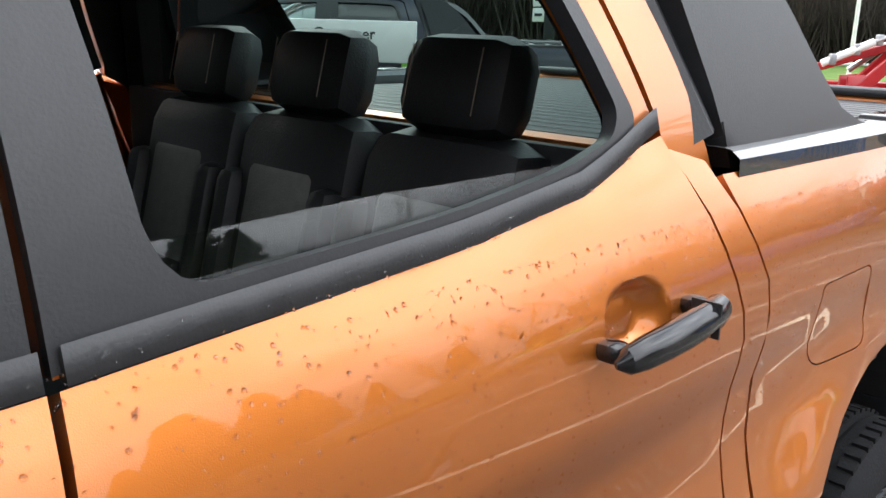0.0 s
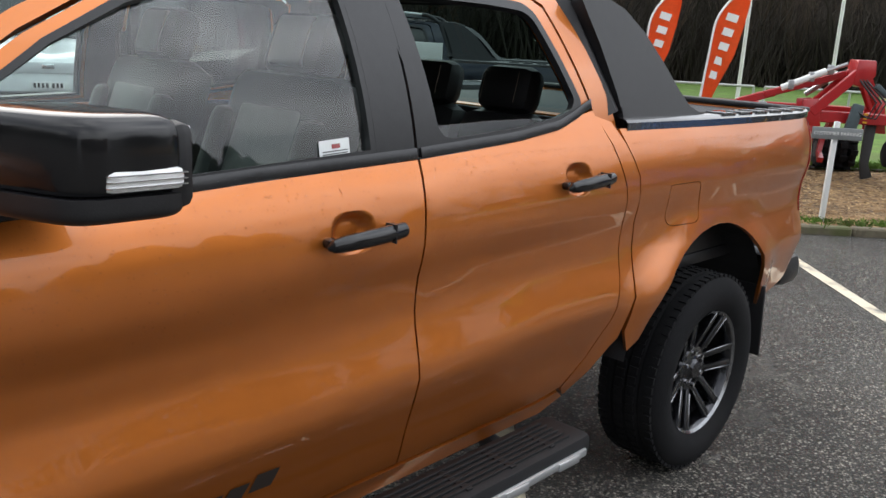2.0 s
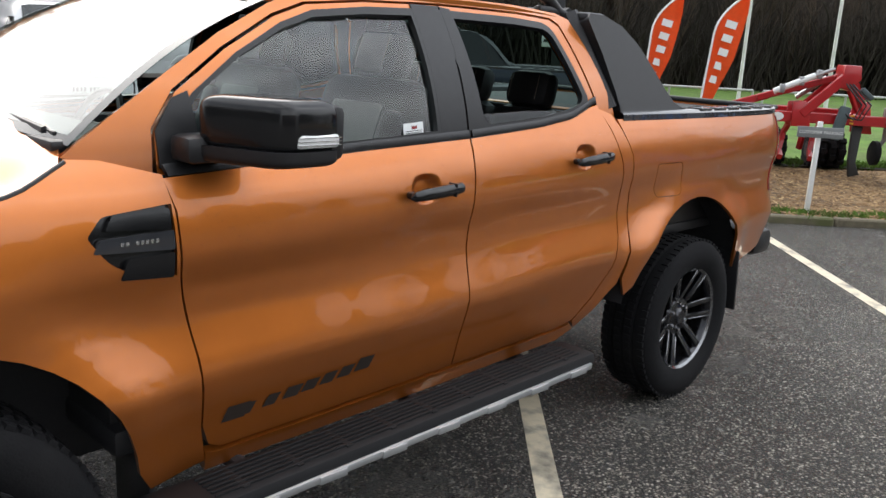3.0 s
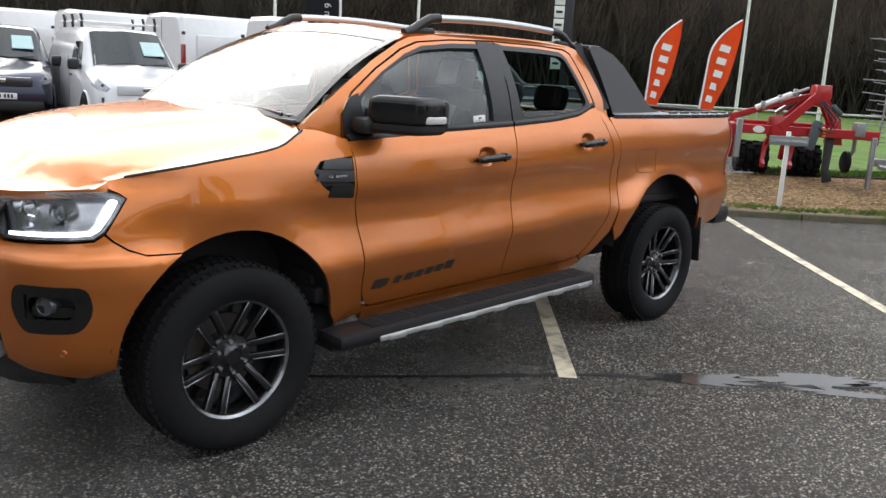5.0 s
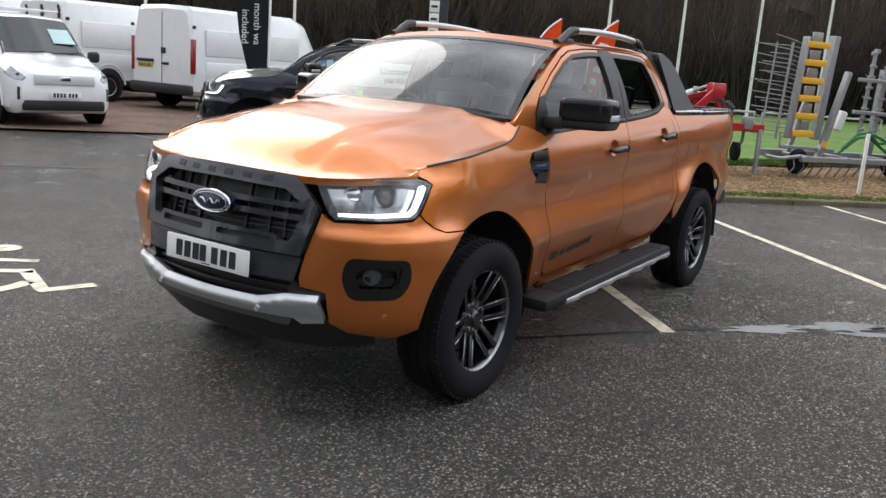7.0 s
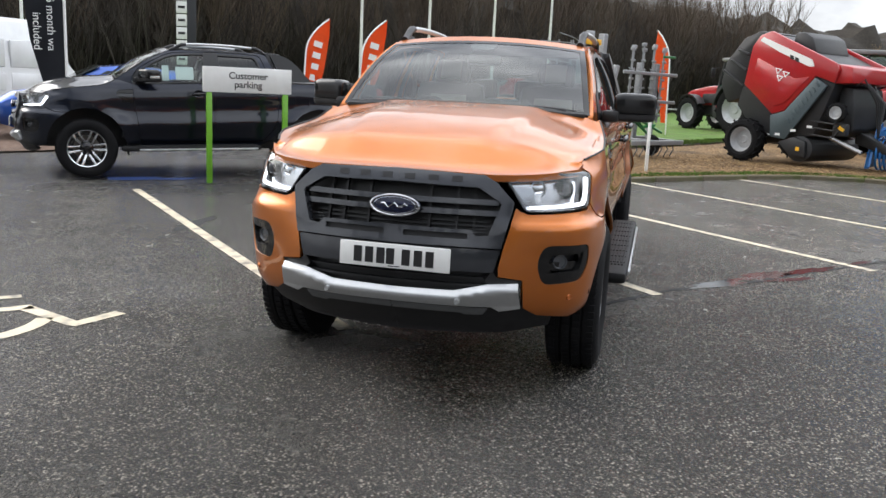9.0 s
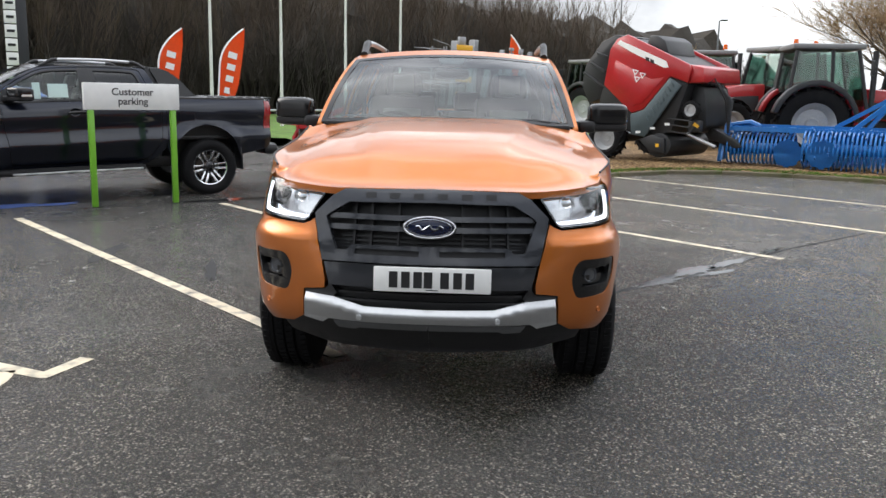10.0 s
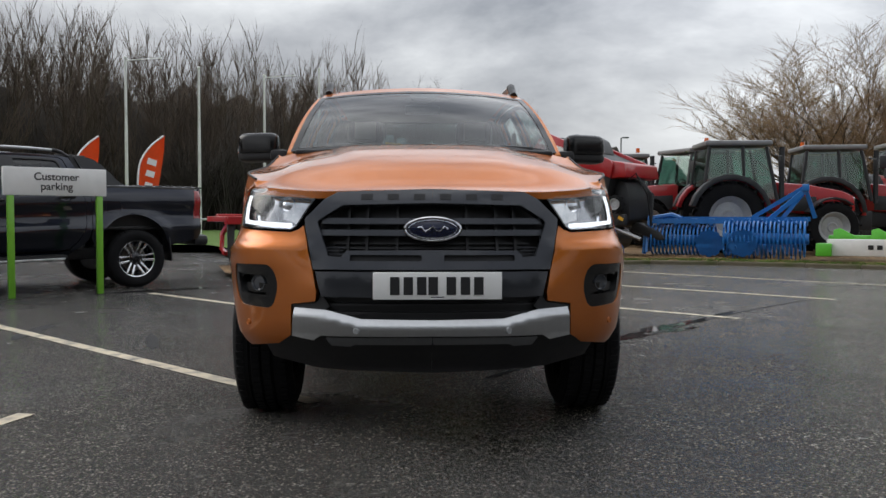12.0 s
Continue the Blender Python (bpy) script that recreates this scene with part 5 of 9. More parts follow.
GLASSBALL = mat("projector_glass", (0.05, 0.055, 0.065), 0.03, 0.1, 0.05, coat=1.0)

HERO = pickup(ORANGE, Matrix(), "metallic orange double-cab pickup truck, wet, on asphalt")


# ---- ground ----
def asphalt():
    m = bpy.data.materials.new("wet_asphalt")
    m.use_nodes = True
    nt = m.node_tree
    b = nt.nodes["Principled BSDF"]
    n, lk = nt.nodes.new, nt.links.new
    co = n("ShaderNodeTexCoord")

    def noise_node(scale, detail=5, rough=0.6):
        q = n("ShaderNodeTexNoise")
        q.inputs["Scale"].default_value, q.inputs["Detail"].default_value, q.inputs["Roughness"].default_value = scale, detail, rough
        lk(co.outputs["Object"], q.inputs["Vector"])
        return q

    def rng(src, a, c, lo, hi):
        q = n("ShaderNodeMapRange")
        q.inputs["From Min"].default_value, q.inputs["From Max"].default_value = a, c
        q.inputs["To Min"].default_value, q.inputs["To Max"].default_value = lo, hi
        lk(src, q.inputs["Value"])
        return q.outputs[0]

    wet, patch, damp, chip = noise_node(0.55, 5), noise_node(0.16, 4), noise_node(1.9, 6, 0.7), n("ShaderNodeTexVoronoi")
    chip.inputs["Scale"].default_value = 96
    grit = n("ShaderNodeTexVoronoi")
    grit.inputs["Scale"].default_value = 210
    lk(co.outputs["Object"], chip.inputs["Vector"]), lk(co.outputs["Object"], grit.inputs["Vector"])
    # near-black to pale stones, the palest painted for wet glints; dark bitumen between
    sep = n("ShaderNodeSeparateColor")
    lk(chip.outputs["Color"], sep.inputs[0])
    ramp = n("ShaderNodeValToRGB")
    e = ramp.color_ramp.elements
    e[0].position, e[0].color = 0.0, (0.020, 0.019, 0.016, 1)
    e[1].position, e[1].color = 1.0, (0.33, 0.30, 0.255, 1)
    for at_, c in ((0.50, (0.060, 0.054, 0.046, 1)), (0.85, (0.150, 0.136, 0.115, 1))):
        mid = ramp.color_ramp.elements.new(at_)
        mid.color = c
    lk(sep.outputs[0], ramp.inputs["Fac"])
    gap = n("ShaderNodeMixRGB")
    lk(rng(chip.outputs["Distance"], 0.35, 0.75, 0, 0.85), gap.inputs["Fac"])
    lk(ramp.outputs[0], gap.inputs["Color1"])
    gap.inputs["Color2"].default_value = (0.013, 0.013, 0.013, 1)
    mx = n("ShaderNodeMixRGB")
    mx.blend_type = "MULTIPLY"
    mx.inputs["Fac"].default_value = 1.0
    v = n("ShaderNodeCombineColor")
    t1, t2 = rng(patch.outputs["Fac"], 0.35, 0.65, 0.65, 1.35), rng(damp.outputs["Fac"], 0.38, 0.66, 0.75, 1.30)
    tone = n("ShaderNodeMath")
    tone.operation = "MULTIPLY"
    lk(t1, tone.inputs[0]), lk(t2, tone.inputs[1])
    for i in range(3):
        lk(tone.outputs[0], v.inputs[i])
    lk(gap.outputs[0], mx.inputs["Color1"]), lk(v.outputs[0], mx.inputs["Color2"])
    # paler stretch with ragged edges: sky sheen put into the base colour
    place, ragged, sheen = n("ShaderNodeSeparateXYZ"), n("ShaderNodeMath"), n("ShaderNodeMixRGB")
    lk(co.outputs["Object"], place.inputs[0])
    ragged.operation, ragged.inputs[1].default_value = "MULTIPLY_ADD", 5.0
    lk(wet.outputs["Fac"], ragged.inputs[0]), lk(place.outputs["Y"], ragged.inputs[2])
    sheen_mask = rng(ragged.outputs[0], 2.6, 5.4, 0.0, 1.0)
    sheen.blend_type = "MULTIPLY"
    sheen.inputs["Color2"].default_value = (1.9, 1.88, 1.85, 1)
    lk(sheen_mask, sheen.inputs["Fac"]), lk(mx.outputs[0], sheen.inputs["Color1"])
    lk(sheen.outputs[0], b.inputs["Base Color"])
    # a film of water lies deeper in some patches
    film = n("ShaderNodeMath")
    film.operation = "MULTIPLY_ADD"
    film.inputs[1].default_value = 0.45
    lk(damp.outputs["Fac"], film.inputs[0]), lk(wet.outputs["Fac"], film.inputs[2])
    lk(rng(film.outputs[0], 0.58, 0.88, 0.10, 0.30), b.inputs["Roughness"])
    b.inputs["Specular IOR Level"].default_value = 0.6
    bp = n("ShaderNodeBump")
    bp.inputs["Distance"].default_value = 0.02
    bp.invert = True
    lk(rng(film.outputs[0], 0.58, 0.88, 0.55, 1.0), bp.inputs["Strength"])
    hsum = n("ShaderNodeMath")
    hsum.operation = "MULTIPLY_ADD"
    hsum.inputs[1].default_value = 0.4
    lk(grit.outputs["Distance"], hsum.inputs[0]), lk(chip.outputs["Distance"], hsum.inputs[2])
    lk(hsum.outputs[0], bp.inputs["Height"])
    lk(bp.outputs[0], b.inputs["Normal"])
    return m


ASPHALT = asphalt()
DV, NV = Vector((0.719, 0.695)), Vector((-0.695, 0.719))


def bay(a, b):
    """Plan point at a metres along the parking lines and b across them."""
    p = DV * a + NV * b
    return (p.x, p.y)


def sheet(name, outline, z, material, label, category, kind="structure", cell=0, zfn=None, thick=0.0):
    pts = [tuple(p) for p in outline]
    ob = panel(name, pts, (lambda u, v: (u, v, (zfn(u, v) if zfn else z))), material, None, (), cell or 50.0, thick)
    return tagged(ob, label, category, "", kind)


def ground_sheet():
    bm = bmesh.new()
    xs = [-1500, -400, -150, -70, -40, -25] + [-20 + 2 * k for k in range(16)] + [12, 16, 25, 50, 150, 400, 1500]
    ys = [-1500, -400, -150, -70, -40] + [-30 + 3 * k for k in range(20)] + [40, 70, 150, 400, 1500]
    vs = [[bm.verts.new((x, y, 0)) for y in ys] for x in xs]
    for i in range(len(xs) - 1):
        for j in range(len(ys) - 1):
            bm.faces.new((vs[i][j], vs[i + 1][j], vs[i + 1][j + 1], vs[i][j + 1]))
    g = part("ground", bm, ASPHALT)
    return tagged(g, "wet dark asphalt of a car park", "ground", "", "structure")


ground_sheet()
LINE = mat("line_paint", (0.66, 0.58, 0.43), 0.5, 0, 0.15, 6, 0.3, 120, dirt=(0.07, 0.068, 0.065), dirt_amt=0.9, dirt_scale=7)


def stripe(a0, a1, b, w=0.10):
    o = [bay(a0, b - w / 2), bay(a1, b - w / 2), bay(a1, b + w / 2), bay(a0, b + w / 2)]
    return sheet("parking_line", o, 0.004, LINE, "worn white painted parking line on asphalt", "road marking", "structure", 0.25)


for b, a0 in ((-0.36, -6.9), (2.14, -6.9), (4.72, -6.7), (7.3, -6.7), (9.95, -6.7)):
    stripe(a0, -0.45, b)


# ---- beds, lawn, kerb ----
def chip_material(name, cols, scale, rough=0.9):
    """Loose chips: Voronoi cells in several tones with strong relief."""
    m = bpy.data.materials.new(name)
    m.use_nodes = True
    nt = m.node_tree
    b = nt.nodes["Principled BSDF"]
    n, lk = nt.nodes.new, nt.links.new
    co, vo, no = n("ShaderNodeTexCoord"), n("ShaderNodeTexVoronoi"), n("ShaderNodeTexNoise")
    mp = n("ShaderNodeMapping")
    mp.inputs["Scale"].default_value = (1.0, 1.6, 1.0)
    vo.inputs["Scale"].default_value = scale
    no.inputs["Scale"].default_value, no.inputs["Detail"].default_value = 0.9, 6
    lk(co.outputs["Object"], mp.inputs["Vector"]), lk(mp.outputs[0], vo.inputs["Vector"]), lk(co.outputs["Object"], no.inputs["Vector"])
    bw = n("ShaderNodeSeparateColor")
    lk(vo.outputs["Color"], bw.inputs[0])
    ramp = n("ShaderNodeValToRGB")
    for k, c in enumerate(cols):
        e = ramp.color_ramp.elements[k] if k < 2 else ramp.color_ramp.elements.new(k / (len(cols) - 1))
        e.position, e.color = k / (len(cols) - 1), (*c, 1)
    lk(bw.outputs[0], ramp.inputs["Fac"])
    mr, mx = n("ShaderNodeMapRange"), n("ShaderNodeMixRGB")
    mr.inputs["From Min"].default_value, mr.inputs["From Max"].default_value = 0.45, 0.7
    mr.inputs["To Max"].default_value = 0.75
    lk(no.outputs["Fac"], mr.inputs["Value"]), lk(mr.outputs[0], mx.inputs["Fac"])
    lk(ramp.outputs[0], mx.inputs["Color1"])
    mx.inputs["Color2"].default_value = (cols[0][0] * 0.7, cols[0][1] * 0.7, cols[0][2] * 0.7, 1)
    lk(mx.outputs[0], b.inputs["Base Color"])
    b.inputs["Roughness"].default_value = rough
    bp = n("ShaderNodeBump")
    bp.inputs["Strength"].default_value, bp.inputs["Distance"].default_value = 1.0, 0.04
    lk(vo.outputs["Distance"], bp.inputs["Height"]), lk(bp.outputs[0], b.inputs["Normal"])
    return m


MULCH = chip_material("bark_chippings", [(0.075, 0.042, 0.018), (0.27, 0.165, 0.07), (0.17, 0.095, 0.038), (0.40, 0.27, 0.13)], 15)
DIRT = chip_material("reddish_gravel", [(0.10, 0.058, 0.038), (0.18, 0.11, 0.075), (0.13, 0.082, 0.058), (0.24, 0.165, 0.125)], 16)
GRASS = mat("lawn_green", (0.085, 0.165, 0.018), 0.9, 0, 0.65, 9, 0.9, 30, dirt=(0.11, 0.12, 0.04), dirt_amt=0.6, dirt_scale=1.2)
KERBM = mat("kerb_concrete", (0.135, 0.115, 0.075), 0.85, 0, 0.35, 6, 0.5, 40, dirt=(0.075, 0.085, 0.025), dirt_amt=0.9, dirt_scale=3)
BED_Z = 0.07
KERB = [(-7.75, -1.30), (-8.6, -0.40), (-10.2, 1.10), (-11.8, 2.70), (-12.6, 3.75), (-12.8, 4.9), (-12.5, 6.2), (-11.7, 7.6), (-10.6, 9.2), (-8.8, 12.2), (-6.5, 16.5)]


def bed_h(x, y):
    a = -(DV.x * x + DV.y * y)
    base = BED_Z + 0.13 * step01(a, 8.0, 14.0)
    return base + 0.025 * noise.noise(Vector((x * 0.9, y * 0.9, 0))) + 0.012 * noise.noise(Vector((x * 4, y * 4, 3)))


back = [(-12, 26), (-34, 22), (-30, 8), (-21.5, 3.4), (-17.2, 0.9), (-13.0, -1.75), (-11.9, -2.7), (-10.6, -3.3), (-9.2, -2.9)]
sheet("mulch_bed", KERB + back, 0, MULCH, "brown bark mulch bed edged by a low kerb", "mulch bed", "structure", 0.45, bed_h)


def lawn_h(x, y):
    return 0.045 + 0.17 * step01(-(DV.x * x + DV.y * y), 8.5, 14) + 0.02 * noise.noise(Vector((x * 0.3, y * 0.3, 7)))


sheet("lawn", [(-12.3, -2.6), (-13.0, -1.85), (-17.2, 0.8), (-21.5, 3.3), (-30, 7.9), (-60, 60), (-140, 60), (-90, -20), (-40, -62), (-8, -48), (-8.5, -30), (-14.5, -21), (-18.5, -13), (-18.2, -5.2)], 0, GRASS, "short mown grass behind the mulch", "lawn", "structure", 2.0, lawn_h)
sheet("gravel_yard", [(6, -15.5), (1, -13.2), (-3.2, -11.6), (-5.0, -10.4), (-6.6, -9.6), (-8.2, -8.8), (-14.4, -12.2), (-13.4, -21), (-8.4, -30), (-4, -40), (14, -40), (14, -19)], 0, DIRT, "brown gravelly standing for vans", "yard", "structure", 0.6, lambda x, y: 0.035 + 0.02 * noise.noise(Vector((x * 0.7, y * 0.7, 1))))

kerb_root = tagged(new("kerb"), "low weathered concrete kerb round the mulch", "kerb", "", "structure")
kl = smooth_line(KERB, 0.9, False)
for p, q in zip(kl, kl[1:]):
    p, q = Vector(p), Vector(q)
    d = q - p
    bm = bmesh.new()
    box(bm, 0, 0, 0.01, d.length - 0.012, 0.12, 0.14, 0.018, None, 1)
    kb = part("kerb_stone", bm, KERBM, kerb_root, "", True)
    kb.matrix_basis = Matrix.Translation(((p.x + q.x) / 2, (p.y + q.y) / 2, 0)) @ Matrix.Rotation(math.atan2(d.y, d.x), 4, "Z")

# puddles and the wet joint
PUDDLE = bpy.data.materials.new("standing_water")
PUDDLE.use_nodes = True
_b = PUDDLE.node_tree.nodes["Principled BSDF"]
_b.inputs["Base Color"].default_value, _b.inputs["Roughness"].default_value = (0.03, 0.03, 0.03, 1), 0.07
_n = PUDDLE.node_tree.nodes.new("ShaderNodeTexNoise")
_n.inputs["Scale"].default_value = 9
_bp = PUDDLE.node_tree.nodes.new("ShaderNodeBump")
_bp.inputs["Strength"].default_value, _bp.inputs["Distance"].default_value = 0.04, 0.01
PUDDLE.node_tree.links.new(_n.outputs["Fac"], _bp.inputs["Height"])
PUDDLE.node_tree.links.new(_bp.outputs[0], _b.inputs["Normal"])
TAR = mat("tar_joint", (0.010, 0.010, 0.011), 0.75, 0, 0.3, 8, 0.2, 60)


def blob(cx, cy, ang, L, W, seed, jag=0.35):
    out, n = [], 40
    for k in range(n):
        a = k * math.tau / n
        r = 1 + jag * noise.noise(Vector((math.cos(a) * 2.2 + seed, math.sin(a) * 2.2, seed))) + 0.5 * jag * noise.noise(Vector((math.cos(a) * 6 + seed, math.sin(a) * 6, 0)))
        x, y = L / 2 * r * math.cos(a), W / 2 * r * math.sin(a)
        out.append((cx + x * math.cos(ang) - y * math.sin(ang), cy + x * math.sin(ang) + y * math.cos(ang)))
    return out


for cx, cy, ang, L, W, sd in ((-2.40, 1.68, 2.42, 0.55, 0.17, 1), (-2.90, 2.06, 2.5, 0.60, 0.20, 12), (-3.35, 2.52, 2.42, 0.7, 0.13, 2), (-2.85, 2.28, 2.2, 0.5, 0.10, 5), (-4.0, 3.08, 2.4, 0.5, 0.08, 3), (-6.9, -3.2, -0.9, 1.5, 0.25, 6), (-5.6, -5.7, -0.9, 1.7, 0.35, 9)):
    sheet("puddle", blob(cx, cy, ang, L, W, sd, 0.8), 0.004, PUDDLE, "shallow rain puddle on the asphalt", "puddle", "structure", 0.15)
for pts in (((-0.7, 0.38), (-1.3, 0.82), (-2.0, 1.30), (-2.6, 1.95), (-3.4, 2.62), (-4.2, 3.35), (-5.4, 4.6)),):
    L, Rr = [], []
    dense = smooth_line(pts, 0.12, False)
    for k, p in enumerate(dense):
        w = 0.018 + 0.03 * max(0, noise.noise(Vector((k * 0.4, 0, 2))))
        d = (Vector(dense[min(k + 1, len(dense) - 1)]) - Vector(dense[max(k - 1, 0)])).normalized()
        L.append((p[0] - d.y * w, p[1] + d.x * w)), Rr.append((p[0] + d.y * w, p[1] - d.x * w))
    sheet("tar_joint", L + Rr[::-1], 0.003, TAR, "dark wet repaired joint in the asphalt", "joint", "structure", 0.2)
for cx, cy, ang, L, W, sd in ((-2.3, -2.05, 0.3, 0.8, 0.09, 4), (-2.9, -3.2, 0.1, 0.9, 0.16, 7), (-1.9, -7.4, 2.44, 3.0, 0.10, 8)):
    sheet("tar_patch", blob(cx, cy, ang, L, W, sd, 0.5), 0.003, TAR, "dark wet crack repair in the asphalt", "joint", "structure", 0.15)

# accessible-bay symbol painted on the ground, seen from its side
SYM = Matrix.Translation((0.36, -2.30, 0)) @ Matrix.Rotation(radians(44), 4, "Z")


def painted(outline):
    pts = []
    for x, y in outline:
        v = SYM @ Vector((x, y, 0))
        pts.append((v.x, v.y))
    return sheet("bay_symbol", pts, 0.004, LINE, "worn painted accessible-parking symbol", "road marking", "structure", 0.15)


painted([(-0.90 + 0.11 * math.cos(a * math.tau / 16), -0.42 + 0.11 * math.sin(a * math.tau / 16)) for a in range(16)])
painted([(-0.76, -0.50), (-0.27, -0.50), (-0.26, -0.42), (-0.29, -0.06), (-0.19, -0.04), (-0.18, -0.40), (-0.17, -0.52), (-0.22, -0.60), (-0.76, -0.60)])
painted([(-0.57, -0.485), (-0.49, -0.485), (-0.49, -0.09), (-0.57, -0.09)])
painted([(-0.275, -0.055), (-0.20, -0.02), (0.17, 0.15), (0.03, 0.385), (0.11, 0.435), (0.285, 0.13), (0.24, 0.085), (-0.19, -0.125)])
wl = [(-0.12 + 0.57 * math.cos(radians(72 - 9.4 * k)), -0.50 + 0.57 * math.sin(radians(72 - 9.4 * k))) for k in range(25)]
painted(wl + [(-0.12 + 0.47 * math.cos(radians(72 - 9.4 * k)), -0.50 + 0.47 * math.sin(radians(72 - 9.4 * k))) for k in range(24, -1, -1)])

# ---- second pickup, customer sign ----
NAVYTRUCK = pickup(NAVY, Matrix.Translation((-6.05, -6.77, 0)) @ Matrix.Rotation(radians(-51), 4, "Z"), "dark blue-grey double-cab pickup parked by a sign", False)
for nm, o2 in (("price_card", [(-1.16, 1.34), (-1.40, 1.345), (-1.40, 1.52), (-1.16, 1.515)]), ("price_card", [(-0.98, 1.32), (-1.07, 1.322), (-1.07, 1.53), (-0.98, 1.528)])):
    panel(nm, o2, house, PAPER, NAVYTRUCK, (), 0.1, 0.002, "white price card in the window", True, -0.02)

GREENP = mat("green_post", (0.16, 0.42, 0.03), 0.35, 0, 0.12, 8, 0.1, 80, 0.3)
BOARD = mat("white_board", (0.78, 0.78, 0.76), 0.4, 0, 0.05, 3, 0, 60, 0.2, dirt=(0.5, 0.5, 0.46), dirt_amt=0.3)
POSTW = mat("white_painted_post", (0.76, 0.76, 0.74), 0.4, 0, 0.06, 4, dirt=(0.4, 0.4, 0.36), dirt_amt=0.4)


def customer_sign():
    pl, pr = Vector((-5.78, -4.66, 0)), Vector((-6.42, -3.86, 0))
    d = (pr - pl).normalized()
    ang = math.atan2(d.y, d.x)
    m = Matrix.Translation((pl + pr) / 2) @ Matrix.Rotation(ang, 4, "Z")
    t = thing("customer_parking_sign", "white parking sign on two bright green posts", "sign", m)
    half = (pr - pl).length / 2
    for sx in (-1, 1):
        block("post", GREENP, t, (sx * (half - 0.005), 0, 0.61), (0.075, 0.06, 1.22), 0.012)
    b = block("sign_board", BOARD, t, (0.0, 0.0, 1.37), (2 * half + 0.15, 0.075, 0.33), 0.008)
    for k, txt in enumerate(("Customer", "parking")):
        lettering("lettering", txt, 0.125, INK, b, Matrix.Translation((0.0, -0.0405, 1.425 - 0.115 * k)) @ Matrix.Rotation(radians(90), 4, "X"), 0.0015, "dark lettering", weight=0.0014)
    return t


customer_sign()


def small_sign(x, y, board):
    t = thing("post_sign", "white wooden post with a small grey parking board" if board else "short white painted marker post", "sign post", Matrix.Translation((x, y, bed_h(x, y))) @ Matrix.Rotation(radians(132), 4, "Z"))
    block("post", POSTW, t, (0, 0, 0.47 if board else 0.44), (0.047, 0.047, 1.0), 0.006)
    if board:
        b = block("sign_board", mat("grey_board", (0.20, 0.21, 0.21), 0.5), t, (0, -0.04, 0.86), (0.47, 0.02, 0.11), 0.004)
        lettering("lettering", "CUSTOMER PARKING", 0.046, BOARD, b, Matrix.Translation((0, -0.052, 0.86)) @ Matrix.Rotation(radians(90), 4, "X"), 0.001, "white capital lettering")


small_sign(-8.65, -0.70, True)
small_sign(-11.25, 0.95, False)

# ---- flags and poles ----
ORANGEF = mat("orange_banner", (0.80, 0.13, 0.02), 0.75, 0, 0.10, 3, 0.15, 200)
DARKF = mat("dark_banner", (0.018, 0.020, 0.028), 0.7, 0, 0.1, 3, 0.15, 200)
WHITEF = mat("banner_white", (0.85, 0.85, 0.83), 0.7, 0, 0.04)
YELLOWF = mat("banner_yellow", (0.75, 0.55, 0.03), 0.7, 0, 0.04)


def flag_mast(q, W, lean):
    """Sideways bend of a feather mast at q of its height."""
    return lean * q + 0.93 * W * (max(0.0, q - 0.66) / 0.34) ** 2.3


def flag_edge(q, W, lean):
    """The free edge of the cloth at q of the mast's height."""
    return lean * q + W * interp(q, ((0.12, 0.34), (0.3, 0.55), (0.5, 0.84), (0.7, 0.98), (0.85, 1.02), (1.0, 0.97)))


def feather_flag(name, x, y, z, H, W, ang, cloth, label, lean=0.15):
    """A feather banner: bowed mast, curved cloth with slight waves; the cloth flies towards local -x."""
    t = thing(name, label, "banner flag", Matrix.Translation((x, y, z)) @ Matrix.Rotation(radians(ang), 4, "Z"))
    bar("mast", POSTW, t, [(-flag_mast(k / 20, W, lean), 0, H * k / 20) for k in range(21)], [0.020 - 0.0007 * k for k in range(21)], 6)
    bm = bmesh.new()
    rows = []
    for k in range(31):
        q = 0.12 + 0.88 * k / 30
        a, e = flag_mast(q, W, lean), flag_edge(q, W, lean)
        rows.append([bm.verts.new((-(a + (e - a) * j / 8), 0.045 * math.sin(q * 9 + j * 0.55) * j / 8, H * q)) for j in range(9)])
    for p, r in zip(rows, rows[1:]):
        for j in range(8):
            bm.faces.new((p[j], p[j + 1], r[j + 1], r[j]))
    bmesh.ops.solidify(bm, geom=bm.faces[:], thickness=0.004)
    c = part("cloth", bm, cloth, t, "", True)
    bar("mast_sleeve", WHITEF, c, [(-flag_mast(q, W, lean) - 0.012, 0, H * q) for q in [0.12 + 0.044 * k for k in range(21)]], 0.024, 6, "pale sleeve along the mast")
    return t, c


def flag_bars(t, c, H, W, lean):
    """White brand lettering reduced to slanted bars that climb the cloth."""
    for k in range(5):
        q = 0.34 + 0.105 * k
        mid = (flag_mast(q, W, lean) + flag_edge(q, W, lean)) / 2
        w = W * (0.24 + 0.035 * k)
        for sy in (-1, 1):
            bm = bmesh.new()
            box(bm, 0, 0, 0, w, 0.004, H * 0.055, 0.0, Matrix.Rotation(radians(-14), 3, "Y"))
            ob = part("flag_bar", bm, WHITEF, c)
            ob.matrix_basis = Matrix.Translation((-mid, sy * 0.012 + 0.0225 * math.sin(q * 9 + 2.2), H * q))


